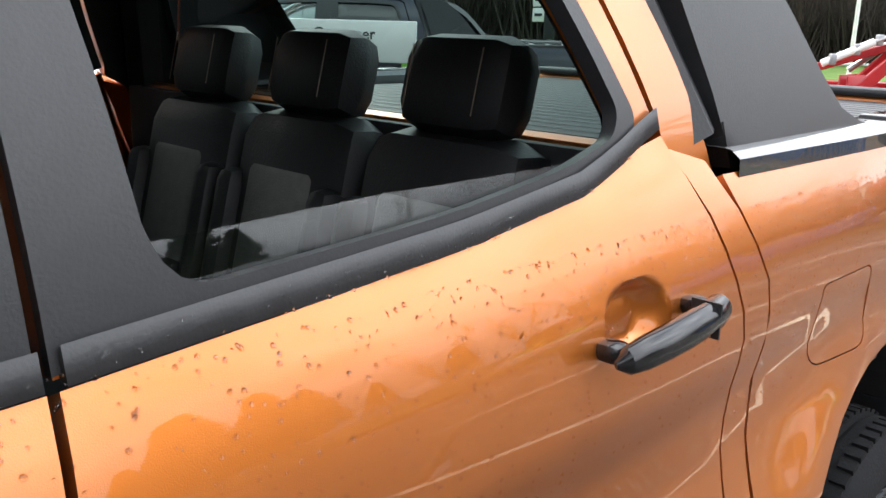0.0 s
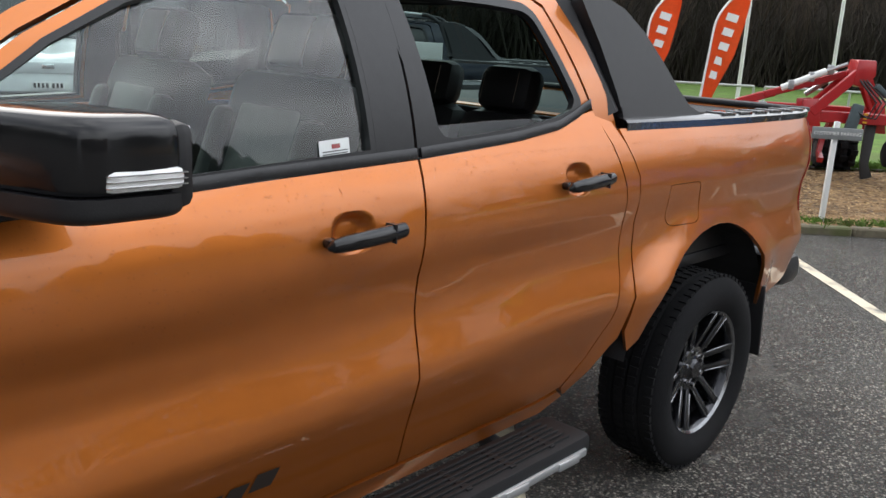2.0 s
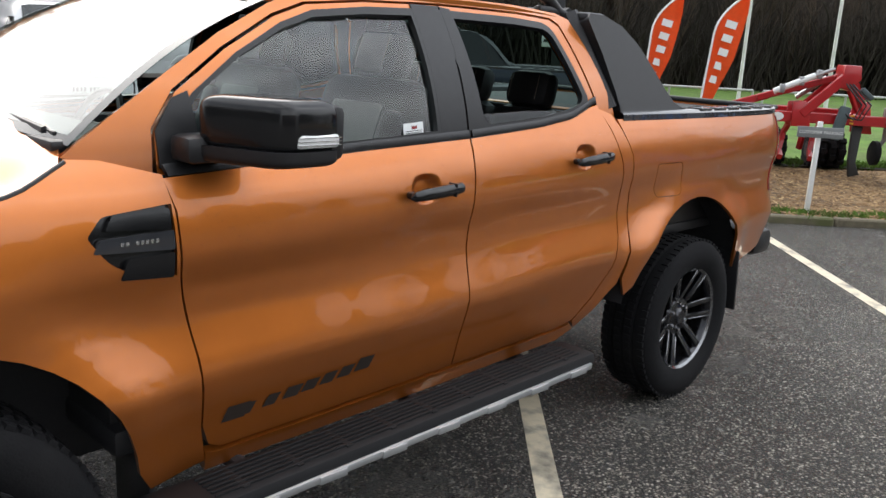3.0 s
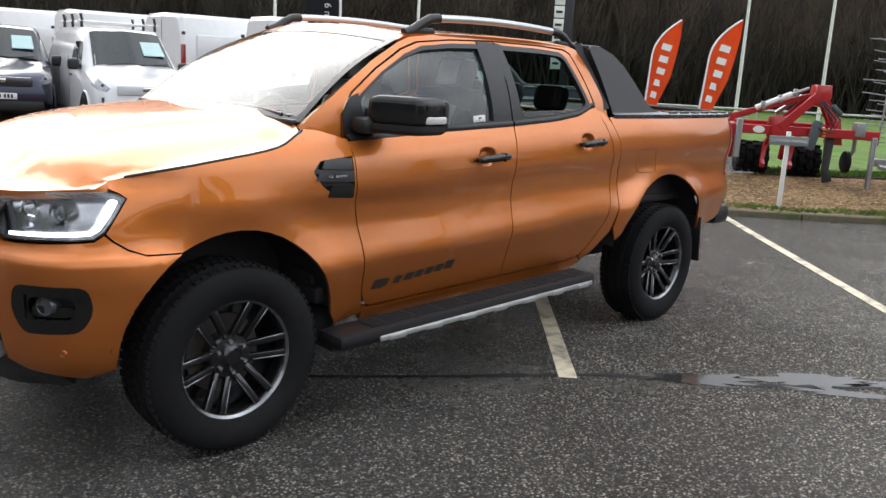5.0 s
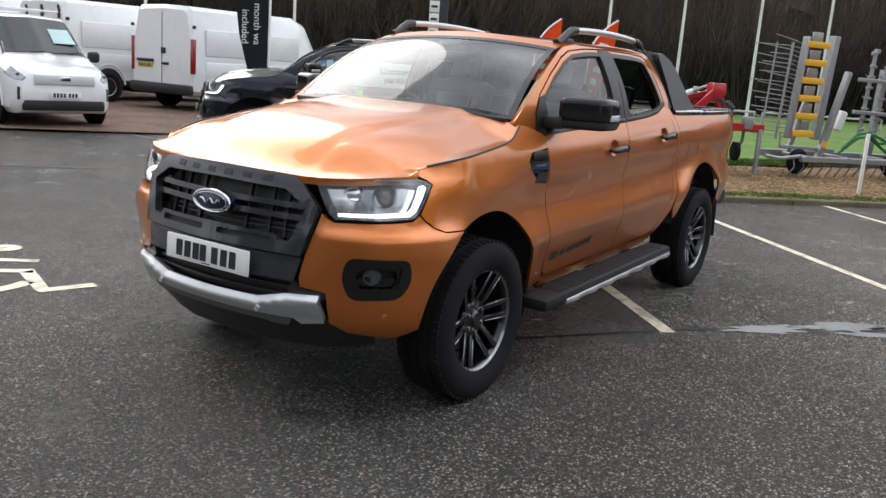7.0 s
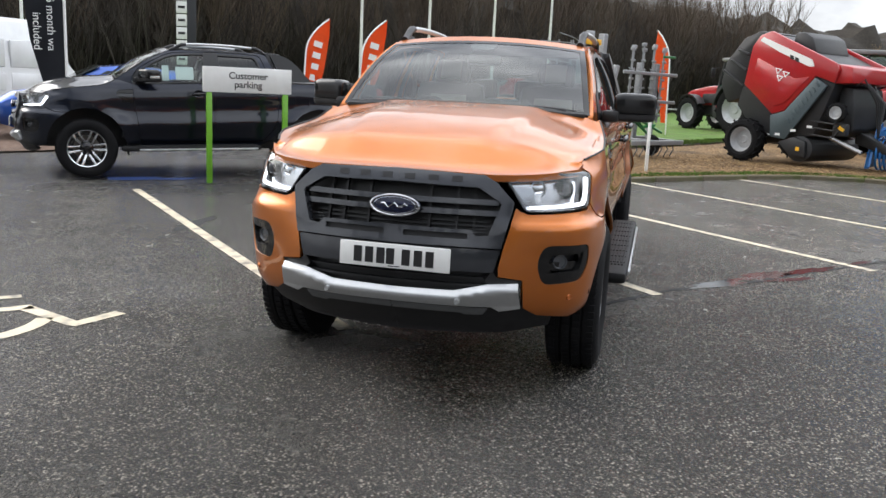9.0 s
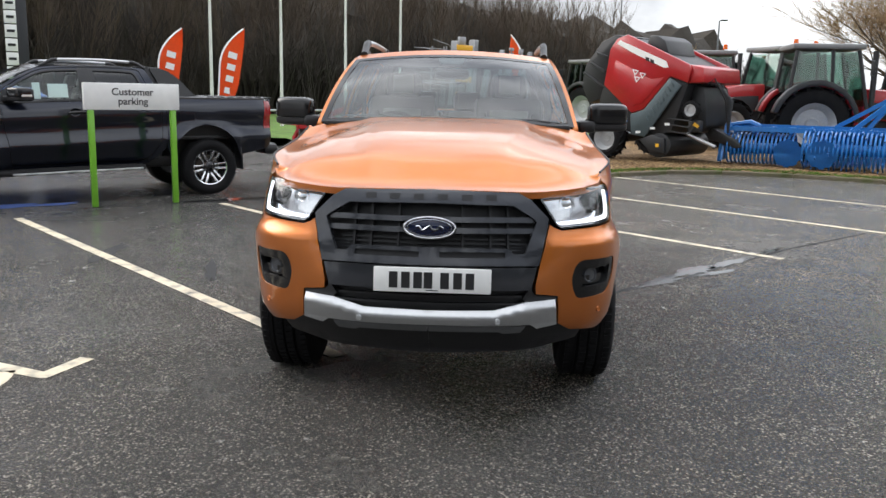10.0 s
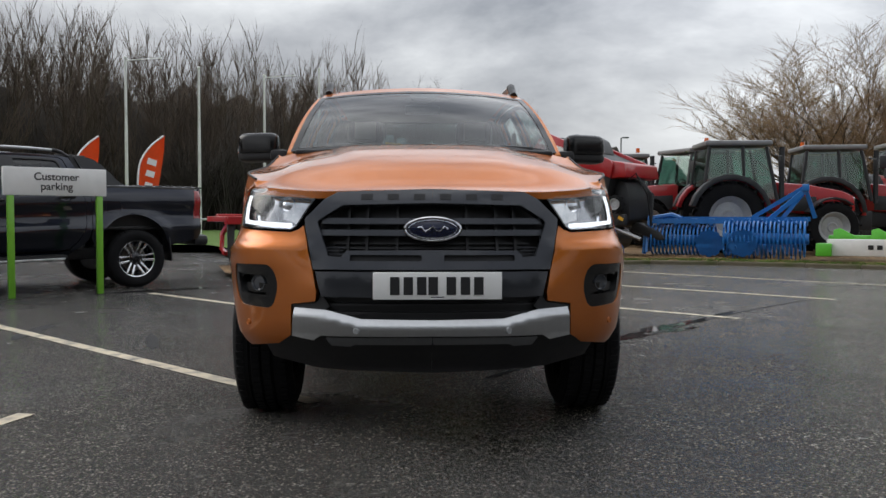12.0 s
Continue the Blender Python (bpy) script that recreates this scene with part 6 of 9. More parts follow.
for x, y, ang, ln in ((-17.87, -8.58, 312, 0.14), (-17.67, -6.93, 312, 0.22)):
    t, c = feather_flag("feather_flag", x, y, 0.15, 2.88, 0.66, ang, ORANGEF, "orange feather flag with white bars on a mast", ln)
    t["group"] = "orange feather flags"
    flag_bars(t, c, 2.88, 0.66, ln)
t, c = feather_flag("feather_flag", -22.5, 1.3, 0.2, 3.1, 0.5, 60, ORANGEF, "orange feather flag beyond the mulch bed", 0.1)
t, c = feather_flag("banner_flag", -7.55, -8.15, 0.03, 3.6, 0.62, 132, DARKF, "dark feather banner with white lettering", 0.0)
for k, txt in enumerate(("6 month wa", "included")):
    lettering("lettering", txt, 0.17, WHITEF, c, Matrix.Translation((-0.22 - 0.20 * k, -0.055, 2.05 - 0.12 * k)) @ Matrix.Rotation(radians(90), 4, "X") @ Matrix.Rotation(radians(-90), 4, "Z"), 0.001, "white lettering")
block("emblem", YELLOWF, c, (-0.34, -0.055, 2.78), (0.26, 0.008, 0.20), 0.0, None, "yellow and white emblem")
block("emblem_mark", WHITEF, c, (-0.34, -0.062, 2.81), (0.15, 0.006, 0.09), 0.0)


def flagpole(x, y, H, arm):
    t = thing("flagpole", "tall white flagpole without a flag", "flagpole", Matrix.Translation((x, y, 0.1)) @ Matrix.Rotation(radians(100), 4, "Z"), "row of white flagpoles")
    bar("pole", POSTW, t, [(0, 0, 0), (0, 0, H * 0.5), (0, 0, H)], [0.06, 0.05, 0.035], 10)
    if arm:
        bar("arm", POSTW, t, [(0, 0, H - 0.05), (1.15, 0, H + 0.08)], 0.014, 6)
    bm = bmesh.new()
    bmesh.ops.create_uvsphere(bm, u_segments=10, v_segments=8, radius=0.06, matrix=Matrix.Translation((0, 0, H + 0.03)))
    part("finial", bm, POSTW, t, "", True)


for x, y, H, arm in ((-24.1, -9.1, 5.95, True), (-25.6, -7.1, 5.9, False), (-28.3, -5.3, 6.1, True), (-30.9, -3.5, 6.8, False), (-19.0, -18.5, 6.6, False), (-15.2, -21.5, 6.6, False)):
    flagpole(x, y, H, arm)


def street_lamp(x, y, H):
    t = thing("street_lamp", "grey steel street lamp far off", "street lamp", Matrix.Translation((x, y, 0)))
    g = mat("lamp_steel", (0.18, 0.19, 0.2), 0.5, 0.6)
    bar("column", g, t, [(0, 0, 0), (0, 0, H)], [0.10, 0.06], 8)
    block("lamp_head", g, t, (0.3, 0.3, H), (0.55, 0.55, 0.10), 0.03)


for x, y, H in ((-78, 12, 10.5), (-72, 19.5, 8.0)):
    street_lamp(x, y, H)


def totem():
    t = thing("totem_sign", "dark dealer totem with a strip of pale panels", "totem sign", Matrix.Translation((-21.9, -14.5, 0.1)) @ Matrix.Rotation(radians(120), 4, "Z"))
    block("column", mat("totem_dark", (0.02, 0.021, 0.024), 0.4), t, (0.18, 0, 2.3), (0.30, 0.22, 4.6), 0.02)
    for k in range(7):
        block("panel", BOARD, t, (-0.14, -0.02, 4.25 - 0.42 * k), (0.34, 0.20, 0.38), 0.01)
        block("panel_mark", INK, t, (-0.14, -0.125, 4.25 - 0.42 * k), (0.22, 0.008, 0.08), 0.0)


totem()


def rail_fence():
    """Low tubular hoops in a row along the grass."""
    p0, p1 = Vector((-30.5, 2.4, 0.2)), Vector((-14.2, -13.2, 0.2))
    n = 5
    for k in range(n):
        a, b = p0.lerp(p1, (k + 0.03) / n), p0.lerp(p1, (k + 0.97) / n)
        t = thing("rail_fence", "low grey tubular hoop rail beside the grass", "fence", None, "rails along the lawn")
        for u in (0.0, 0.5, 1.0):
            p = a.lerp(b, u)
            bar("fence_post", GREYRAIL, t, [p, p + Vector((0, 0, 0.66))], 0.030, 8)
        bar("fence_rail", GREYRAIL, t, [a + Vector((0, 0, 0.66)), b + Vector((0, 0, 0.66))], 0.032, 8)


GREYRAIL = mat("rail_grey", (0.42, 0.43, 0.42), 0.5, 0.2, 0.15, 5)
rail_fence()


# fallen chips, and grass that creeps over the edges of the bed
def tufts(name, line, n, w, h, material, label, category, seed):
    r = random.Random(seed)
    V, F = [], []
    dense = smooth_line(line, 0.1, False)
    for _ in range(n):
        i = r.randrange(len(dense) - 1)
        p = Vector(dense[i]) + Vector((r.gauss(0, w), r.gauss(0, w)))
        z = max(0.05, bed_h(p.x, p.y) - 0.01)
        for _ in range(5):
            a, L = r.uniform(0, math.tau), h * r.uniform(0.5, 1.3)
            d = Vector((math.cos(a), math.sin(a), 0))
            s = Vector((-d.y, d.x, 0)) * 0.006
            q = Vector((p.x, p.y, z)) + d * r.uniform(0, 0.04)
            k = len(V)
            V += [q - s, q + s, q + d * L * 0.3 + Vector((0, 0, L * 0.7)) , q + d * L * 0.7 + Vector((0, 0, L))]
            F += [(k, k + 1, k + 2), (k + 1, k + 3, k + 2)]
    return tagged(pymesh(name, V, F, material), label, category, "", "stuff")


inner = [(x - 0.16, y - 0.1) if y < 5 else (x - 0.14, y - 0.02) for x, y in KERB]
tufts("edge_grass", inner, 2600, 0.07, 0.06, GRASS, "thin grass creeping along the kerb", "grass", 8)
tufts("lawn_edge_grass", [(-12.2, -2.55), (-13.0, -1.80), (-17.2, 0.85), (-21.5, 3.35)], 2200, 0.10, 0.10, GRASS, "longer grass along the edge of the lawn", "grass", 9)
SOIL = mat("dark_soil", (0.030, 0.022, 0.014), 0.9, 0, 0.4, 6, 0.8, 25)
sheet("soil_strip", [(-12.0, -2.40), (-13.0, -1.50), (-17.2, 1.15), (-21.5, 3.65), (-21.5, 3.30), (-17.2, 0.80), (-13.0, -1.85), (-12.2, -2.65)], 0, SOIL, "dark bare soil between mulch and grass", "soil", "structure", 0.3, lambda x, y: bed_h(x, y) + 0.03)


def chip_litter():
    r = random.Random(31)
    V, F = [], []
    for _ in range(16000):
        u = r.random() ** 1.5
        i = r.randrange(len(KERB) - 3)
        e = Vector(KERB[i]).lerp(Vector(KERB[i + 1]), r.random())
        p = e + Vector((-0.72, -0.42)).normalized() * (0.1 + 3.6 * u) + Vector((r.gauss(0, 0.1), r.gauss(0, 0.1)))
        if not inside(p, KERB + back):
            continue
        z, a, L, w = bed_h(p.x, p.y) + r.uniform(0.002, 0.02), r.uniform(0, math.tau), r.uniform(0.02, 0.055), r.uniform(0.006, 0.016)
        d = Vector((math.cos(a), math.sin(a), r.uniform(-0.3, 0.3)))
        s = Vector((-math.sin(a), math.cos(a), r.uniform(-0.3, 0.3)))
        c, up = Vector((p.x, p.y, z)), Vector((0, 0, w * 0.6))
        k = len(V)
        V += [c - d * L, c - s * w, c + d * L, c + s * w, c + up]
        F += [(k, k + 1, k + 4), (k + 1, k + 2, k + 4), (k + 2, k + 3, k + 4), (k + 3, k, k + 4)]
    return tagged(pymesh("loose_chippings", V, F, CHIP), "loose pale and brown bark chips over the bed", "bark chips", "", "stuff")


def island_tint(m):
    """Gives each loose piece of one mesh its own tone."""
    nt = m.node_tree
    n, lk = nt.nodes.new, nt.links.new
    g, ramp = n("ShaderNodeNewGeometry"), n("ShaderNodeValToRGB")
    e = ramp.color_ramp.elements
    e[0].color, e[1].color = (0.07, 0.038, 0.016, 1), (0.46, 0.32, 0.16, 1)
    mid = ramp.color_ramp.elements.new(0.55)
    mid.color = (0.24, 0.14, 0.06, 1)
    lk(g.outputs["Random Per Island"], ramp.inputs["Fac"])
    lk(ramp.outputs[0], nt.nodes["Principled BSDF"].inputs["Base Color"])


CHIP = mat("bark_chip", (0.25, 0.15, 0.07), 0.85)
island_tint(CHIP)
chip_litter()


# ---- vans and car ----
WHITEV = mat("white_van_paint", (0.74, 0.75, 0.76), 0.25, 0, 0.04, 2, 0, 60, 0.6, dirt=(0.5, 0.49, 0.46), dirt_amt=0.3, dirt_scale=0.8)
BLUEV = metallic_paint("blue_van_paint", (0.012, 0.016, 0.045))
BRIGHTBLUE = metallic_paint("blue_car_paint", (0.02, 0.08, 0.35))
LAMPG = mat("lamp_grey_lens", (0.30, 0.31, 0.33), 0.08, 0.4, 0.4, 30)
DARKGLASS = mat("dark_glass", (0.016, 0.022, 0.024), 0.06, 0, 0.1, 4)


def loft(name, stations, material, parent, label=""):
    """A body from cross-sections; each is x and its half ring of (y, z) from the sill to the roof's middle."""
    verts, faces = [], []
    n = len(stations[0][1])
    for x, ring in stations:
        for y, z in ring:
            verts.append((x, y, z))
        for y, z in ring[::-1]:
            verts.append((x, -y, z))
    m = 2 * n
    for s in range(len(stations) - 1):
        for k in range(m):
            a, b = s * m + k, s * m + (k + 1) % m
            faces.append((a, b, b + m, a + m))
    faces.append(tuple(range(m))[::-1])
    faces.append(tuple(range((len(stations) - 1) * m, len(stations) * m)))
    me = bpy.data.meshes.new(name)
    me.from_pydata(verts, [], faces)
    bm = bmesh.new()
    bm.from_mesh(me)
    bmesh.ops.recalc_face_normals(bm, faces=bm.faces)
    sharp = [e for e in bm.edges if len(e.link_faces) == 2 and e.calc_face_angle(0) > radians(55)]
    bmesh.ops.bevel(bm, geom=sharp, offset=0.03, segments=2, affect="EDGES", profile=0.5, clamp_overlap=True)
    bpy.data.meshes.remove(me)
    return part(name, bm, material, parent, label, True)


def ring(w, zb, zw, zr, tum=0.10, crown=0.03):
    return [(w * 0.90, zb), (w, zb + 0.10), (w, (zb + zw) / 2), (w, zw), (w - tum * 0.35, zw + (zr - zw) * 0.45), (w - tum, zr - 0.09), (w - tum - 0.10, zr), (0.0, zr + crown)]


def plain_wheel(parent, x, y, r, w, rim=None):
    bm = bmesh.new()
    lathe(bm, [(r * 0.62, w / 2 - 0.01), (r * 0.75, w / 2), (r * 0.93, w / 2 - 0.005), (r, w / 2 - 0.03), (r, -w / 2 + 0.03), (r * 0.93, -w / 2), (r * 0.62, -w / 2)], 36)
    t = part("wheel", bm, RUBBER, parent, "", True)
    bm = bmesh.new()
    s = 1 if y > 0 else -1
    lathe(bm, [(0.0, w * 0.30 * s), (r * 0.2, w * 0.34 * s), (r * 0.28, w * 0.24 * s), (r * 0.50, w * 0.30 * s), (r * 0.60, w * 0.44 * s), (r * 0.64, w * 0.46 * s)], 30)
    part("rim", bm, rim or RIMB, t, "", True)
    for k in range(6):
        a = k * math.tau / 6
        bm = bmesh.new()
        box(bm, r * 0.40 * math.cos(a), w * 0.30 * s, r * 0.40 * math.sin(a), r * 0.10, 0.02, r * 0.10, 0.0, Matrix.Rotation(-a, 3, "Y"))
        part("rim_slot", bm, INK, t)
    t.matrix_basis = Matrix.Translation((x, y, r))
    return t


def quad(name, pts, material, parent, label="", thick=0.012):
    bm = bmesh.new()
    vs = [bm.verts.new(p) for p in pts]
    f = bm.faces.new(vs)
    bmesh.ops.recalc_face_normals(bm, faces=[f])
    bmesh.ops.solidify(bm, geom=[f], thickness=thick)
    return part(name, bm, material, parent, label)


def front_van(m, paint, L, W, H, label, rack, sold):
    """A small panel van seen from its nose; the nose is at x = 0 and looks to +x."""
    w = W / 2
    t = thing("panel_van", label, "van", m)
    side = [(0.0, 0.80), (0.05, 0.86), (0.16, 0.925), (0.35, 0.965), (0.7, 0.99), (1.1, 1.0), (L - 0.3, 1.0), (L, 0.96)]
    low = [(0.0, 0.36), (0.06, 0.26), (0.2, 0.22), (L - 0.2, 0.22), (L, 0.27)]
    top = [(0.0, 0.80), (0.05, 0.885), (0.16, 0.955), (0.35, 1.02), (0.62, 1.10), (0.80, 1.165), (1.56, H - 0.055), (1.75, H - 0.015), (2.1, H), (L - 0.35, H + 0.005), (L - 0.1, H - 0.02), (L, H - 0.08)]
    waist = [(0.0, 0.60), (0.2, 0.76), (0.5, 0.88), (0.9, 0.97), (1.5, 1.04), (L, 1.05)]
    lean = [(0.0, 0.06), (0.7, 0.09), (1.0, 0.14), (1.6, 0.20), (2.2, 0.17), (L, 0.19)]
    cuts = [0.0, 0.02, 0.05, 0.10, 0.16, 0.25, 0.35, 0.48, 0.62, 0.72, 0.80, 0.9, 1.05, 1.2, 1.35, 1.5, 1.6, 1.72, 1.9, 2.2, L / 2 + 0.6, L - 0.5, L - 0.25, L - 0.1, L]
    st = [(-c, ring(w * spline(c, side), spline(c, low), spline(c, waist), interp(c, top), interp(c, lean))) for c in cuts]
    loft("body", st, paint, t)

    def section(c):
        return ring(w * spline(c, side), spline(c, low), spline(c, waist), interp(c, top), interp(c, lean))

    def over(c, y):
        """Height of the body over a point of the plan."""
        rg = section(c)[3:][::-1]
        return float(np.interp(abs(y), [p[0] for p in rg], [p[1] for p in rg]))

    def flank(c, z):
        """Half width of the body at a height."""
        rg = section(c)
        return float(np.interp(z, [p[1] for p in rg], [p[0] for p in rg]))

    def laid(name, rows, material, label=""):
        """A thin skin laid on the body through rows of points."""
        bm = bmesh.new()
        vs = [[bm.verts.new(p) for p in r] for r in rows]
        for p, q in zip(vs, vs[1:]):
            for k in range(len(p) - 1):
                bm.faces.new((p[k], p[k + 1], q[k + 1], q[k]))
        bmesh.ops.recalc_face_normals(bm, faces=bm.faces)
        bmesh.ops.solidify(bm, geom=bm.faces[:], thickness=0.012)
        return part(name, bm, material, t, label, True)

    laid("windscreen", [[(-(0.84 + 0.69 * j / 8) + 0.012, q * w * (0.80 - 0.10 * j / 8) / 6, over(0.84 + 0.69 * j / 8, q * w * (0.80 - 0.10 * j / 8) / 6) + 0.012) for q in range(-6, 7)] for j in range(9)], DARKGLASS, "dark windscreen")
    for g in (1, -1):
        laid("side_window", [[(-c, g * (flank(c, z) + 0.010), z) for c in [1.08 + 0.44 * j / 5 + (1.92 - 1.08 - 0.44 * j / 5) * k / 6 for k in range(7)]] for j, z in enumerate([1.10 + (H - 0.27 - 1.10) * j / 5 for j in range(6)])], DARKGLASS)
        h = laid("headlamp", [[(-c + 0.006, g * (flank(c, z) + 0.008), z) for c, z in [(0.03 + 0.36 * k / 7, min(interp(0.03 + 0.36 * k / 7, top) - 0.03, 0.765 + 0.11 * k / 7 + (0.10 + 0.02 * k / 7) * j / 3)) for k in range(8)]] for j in range(4)], LAMPG, "clear headlamp")
        bm = bmesh.new()
        bmesh.ops.create_uvsphere(bm, u_segments=12, v_segments=8, radius=0.03, matrix=Matrix.Translation((-0.105, g * w * 0.82, 0.875)))
        part("lamp_bowl", bm, GLASSBALL, h, "", True)
        pillow("door_mirror", BLACK, t, (-1.14, g * (w + 0.10), 1.19), (0.14, 0.20, 0.20), 0.5)
        block("bumper_slot", INK, t, (-0.055, g * w * 0.80, 0.56), (0.07, 0.10, 0.22), 0.02)
        bm = bmesh.new()
        tube(bm, [(x0 + 0.40 * math.cos(q), g * (w - 0.004), 0.335 + 0.40 * math.sin(q)) for x0 in (-0.78,) for q in [math.pi * k / 14 for k in range(15)]], 0.022, 6)
        part("arch_lip", bm, paint, t, "", True)
        for x in (-0.78, -L + 0.85):
            plain_wheel(t, x, g * (w - 0.065), 0.325, 0.20, REFLECT)
            bm = bmesh.new()
            lathe(bm, [(0.0, 0.0), (0.375, 0.0), (0.375, 0.012 * g), (0.0, 0.012 * g)], 30)
            ar = part("wheel_arch", bm, INK, t)
            ar.matrix_basis = Matrix.Translation((x, g * (w - 0.006), 0.335))
        block("sill_trim", BLACK, t, (-L / 2 - 0.1, g * (w + 0.002), 0.30), (L - 2.2, 0.03, 0.12), 0.01)
        for k in range(2):
            block("panel_seam", mat("seam_shadow", (0.12, 0.12, 0.12), 0.7), t, (-2.05 - 0.02 - 0.95 * k, g * (w + 0.001), 0.85), (0.012, 0.010, 0.95), 0.0)
        block("door_handle", BLACK, t, (-1.88, g * (w + 0.01), 0.98), (0.16, 0.03, 0.035), 0.01)
    block("grille", GREYP if paint is not WHITEV else mat("silver_panel", (0.66, 0.67, 0.69), 0.3, 0.1), t, (0.006, 0, 0.80), (0.05, w * 1.15, 0.17), 0.02)
    block("emblem", CHROME, t, (0.035, 0, 0.82), (0.012, 0.17, 0.075), 0.005)
    block("lower_intake", INK, t, (-0.045, 0, 0.375), (0.10, w * 1.56, 0.19), 0.03)
    p = block("number_plate", PLATE_W, t, (0.045, 0, 0.545), (0.012, 0.52, 0.11), 0.003)
    for k in range(7):
        block("plate_bar", INK, p, (0.052, -0.195 + 0.056 * k + (0.03 if k > 3 else 0), 0.545), (0.003, 0.036, 0.07), 0)
    w2 = w * 0.3
    quad("price_card", [(-1.00, w2 - 0.05, 1.385), (-1.00, w2 + 0.33, 1.385), (-1.30, w2 + 0.30, 1.625), (-1.30, w2 - 0.05, 1.625)], mat("price_card_teal", (0.45, 0.62, 0.62), 0.5), t, "pale price card", 0.016)
    for k in range(2):
        bar("wiper", BLACK, t, [(-0.79, -0.5 + 0.6 * k, 1.215), (-0.83, 0.0 + 0.6 * k, 1.25)], 0.012, 5)
    if rack:
        for x in (-1.9, -2.7, -3.5):
            rk = bar("roof_bar", mat("rack_alloy", (0.5, 0.5, 0.5), 0.35, 0.8), t, [(x, -w + 0.15, H + 0.10), (x, w - 0.15, H + 0.10)], 0.018, 6)
            for y in (-w + 0.22, w - 0.22):
                block("roof_bar_foot", BLACK, rk, (x, y, H + 0.05), (0.05, 0.05, 0.12), 0.01)
                block("load_stop", INK, rk, (x, y, H + 0.17), (0.025, 0.05, 0.15), 0.010, Matrix.Rotation(radians(12), 3, "X"))
    return t


def big_van(m, label):
    """A tall panel van seen from its tail; the tail is at x = 0, the nose points to -x."""
    W, H, L = 2.05, 2.42, 5.6
    w = W / 2
    t = thing("panel_van", label, "van", m, "row of white vans")
    st = [(0.0, ring(w * 0.955, 0.40, 1.2, H - 0.10, 0.17)), (-0.10, ring(w, 0.38, 1.2, H, 0.14)), (-L + 1.9, ring(w, 0.38, 1.2, H + 0.02, 0.14)), (-L + 1.35, ring(w, 0.38, 1.2, H - 0.12, 0.2)), (-L + 0.75, ring(w, 0.38, 1.15, 1.35, 0.12)), (-L + 0.1, ring(w * 0.95, 0.38, 0.9, 1.05, 0.10)), (-L, ring(w * 0.80, 0.42, 0.7, 0.85, 0.08))]
    loft("body", st, WHITEV, t)
    seam = mat("seam_shadow", (0.12, 0.12, 0.12), 0.7)
    block("door_seam", seam, t, (0.004, 0, 1.40), (0.012, 0.012, 1.75), 0)
    block("rear_bumper", BLACK, t, (0.02, 0, 0.50), (0.18, W * 0.98, 0.24), 0.05)
    block("side_skirt", BLACK, t, (-L / 2, 0, 0.46), (L - 1.2, W + 0.012, 0.18), 0.03)
    for g in (1, -1):
        block("tail_lamp", RED_L, t, (-0.03, g * (w - 0.035), 1.28), (0.10, 0.10, 0.80), 0.02, None, "tall red tail lamp")
        block("hinge", BLACK, t, (-0.02, g * (w + 0.002), 1.95), (0.10, 0.03, 0.08), 0.01)
        for zz, hh in ((1.62, 0.62), (0.98, 0.40)):
            pr = block("side_pressing", WHITEV, t, (-1.25, g * (w - 0.012), zz), (1.7, 0.05, hh), 0.035)
            block("side_pressing", WHITEV, t, (-3.05, g * (w - 0.012), zz), (1.5, 0.05, hh), 0.035)
        for x in (-1.15, -L + 1.0):
            plain_wheel(t, x, g * (w - 0.075), 0.36, 0.23)
            bm = bmesh.new()
            lathe(bm, [(0.0, 0.0), (0.43, 0.0), (0.43, 0.014 * g), (0.0, 0.014 * g)], 30)
            ar = part("wheel_arch", bm, INK, t)
            ar.matrix_basis = Matrix.Translation((x, g * (w + 0.004), 0.40))
            bm = bmesh.new()
            tube(bm, [(x + 0.50 * math.cos(a), g * w, 0.42 + 0.50 * math.sin(a)) for a in [math.pi * k / 14 for k in range(15)]], 0.03, 6)
            part("arch_lip", bm, WHITEV, t, "", True)
    p = block("number_plate", PLATE_Y, t, (0.012, -0.55, 1.02), (0.015, 0.50, 0.11), 0.003)
    for k in range(7):
        block("plate_bar", INK, p, (0.022, -0.74 + 0.056 * k + (0.03 if k > 3 else 0), 1.02), (0.003, 0.036, 0.07), 0)
    block("plate_shade", BLACK, t, (0.02, -0.55, 1.13), (0.05, 0.56, 0.07), 0.015)
    block("door_handle", BLACK, t, (0.02, 0.12, 1.08), (0.04, 0.22, 0.06), 0.012)
    block("emblem", INK, t, (0.012, 0.05, 1.38), (0.02, 0.14, 0.14), 0.006)
    return t


Z_Y = 0.04
front_van(Matrix.Translation((-5.35, -10.75, Z_Y)) @ Matrix.Rotation(radians(79), 4, "Z"), WHITEV, 4.5, 1.78, 1.86, "white electric panel van with roof bars and price card", True, True)
front_van(Matrix.Translation((-3.7, -13.1, Z_Y)) @ Matrix.Rotation(radians(72), 4, "Z"), BLUEV, 4.4, 1.82, 1.82, "dark blue panel van with a price card", False, False)
for k, (x, y) in enumerate(((-10.2, -14.35), (-9.05, -17.45), (-7.9, -20.6), (-6.7, -23.8), (-5.4, -27.0))):
    big_van(Matrix.Translation((x, y, Z_Y)) @ Matrix.Rotation(radians(4 - 2 * k), 4, "Z"), "tall white panel van parked tail outward")


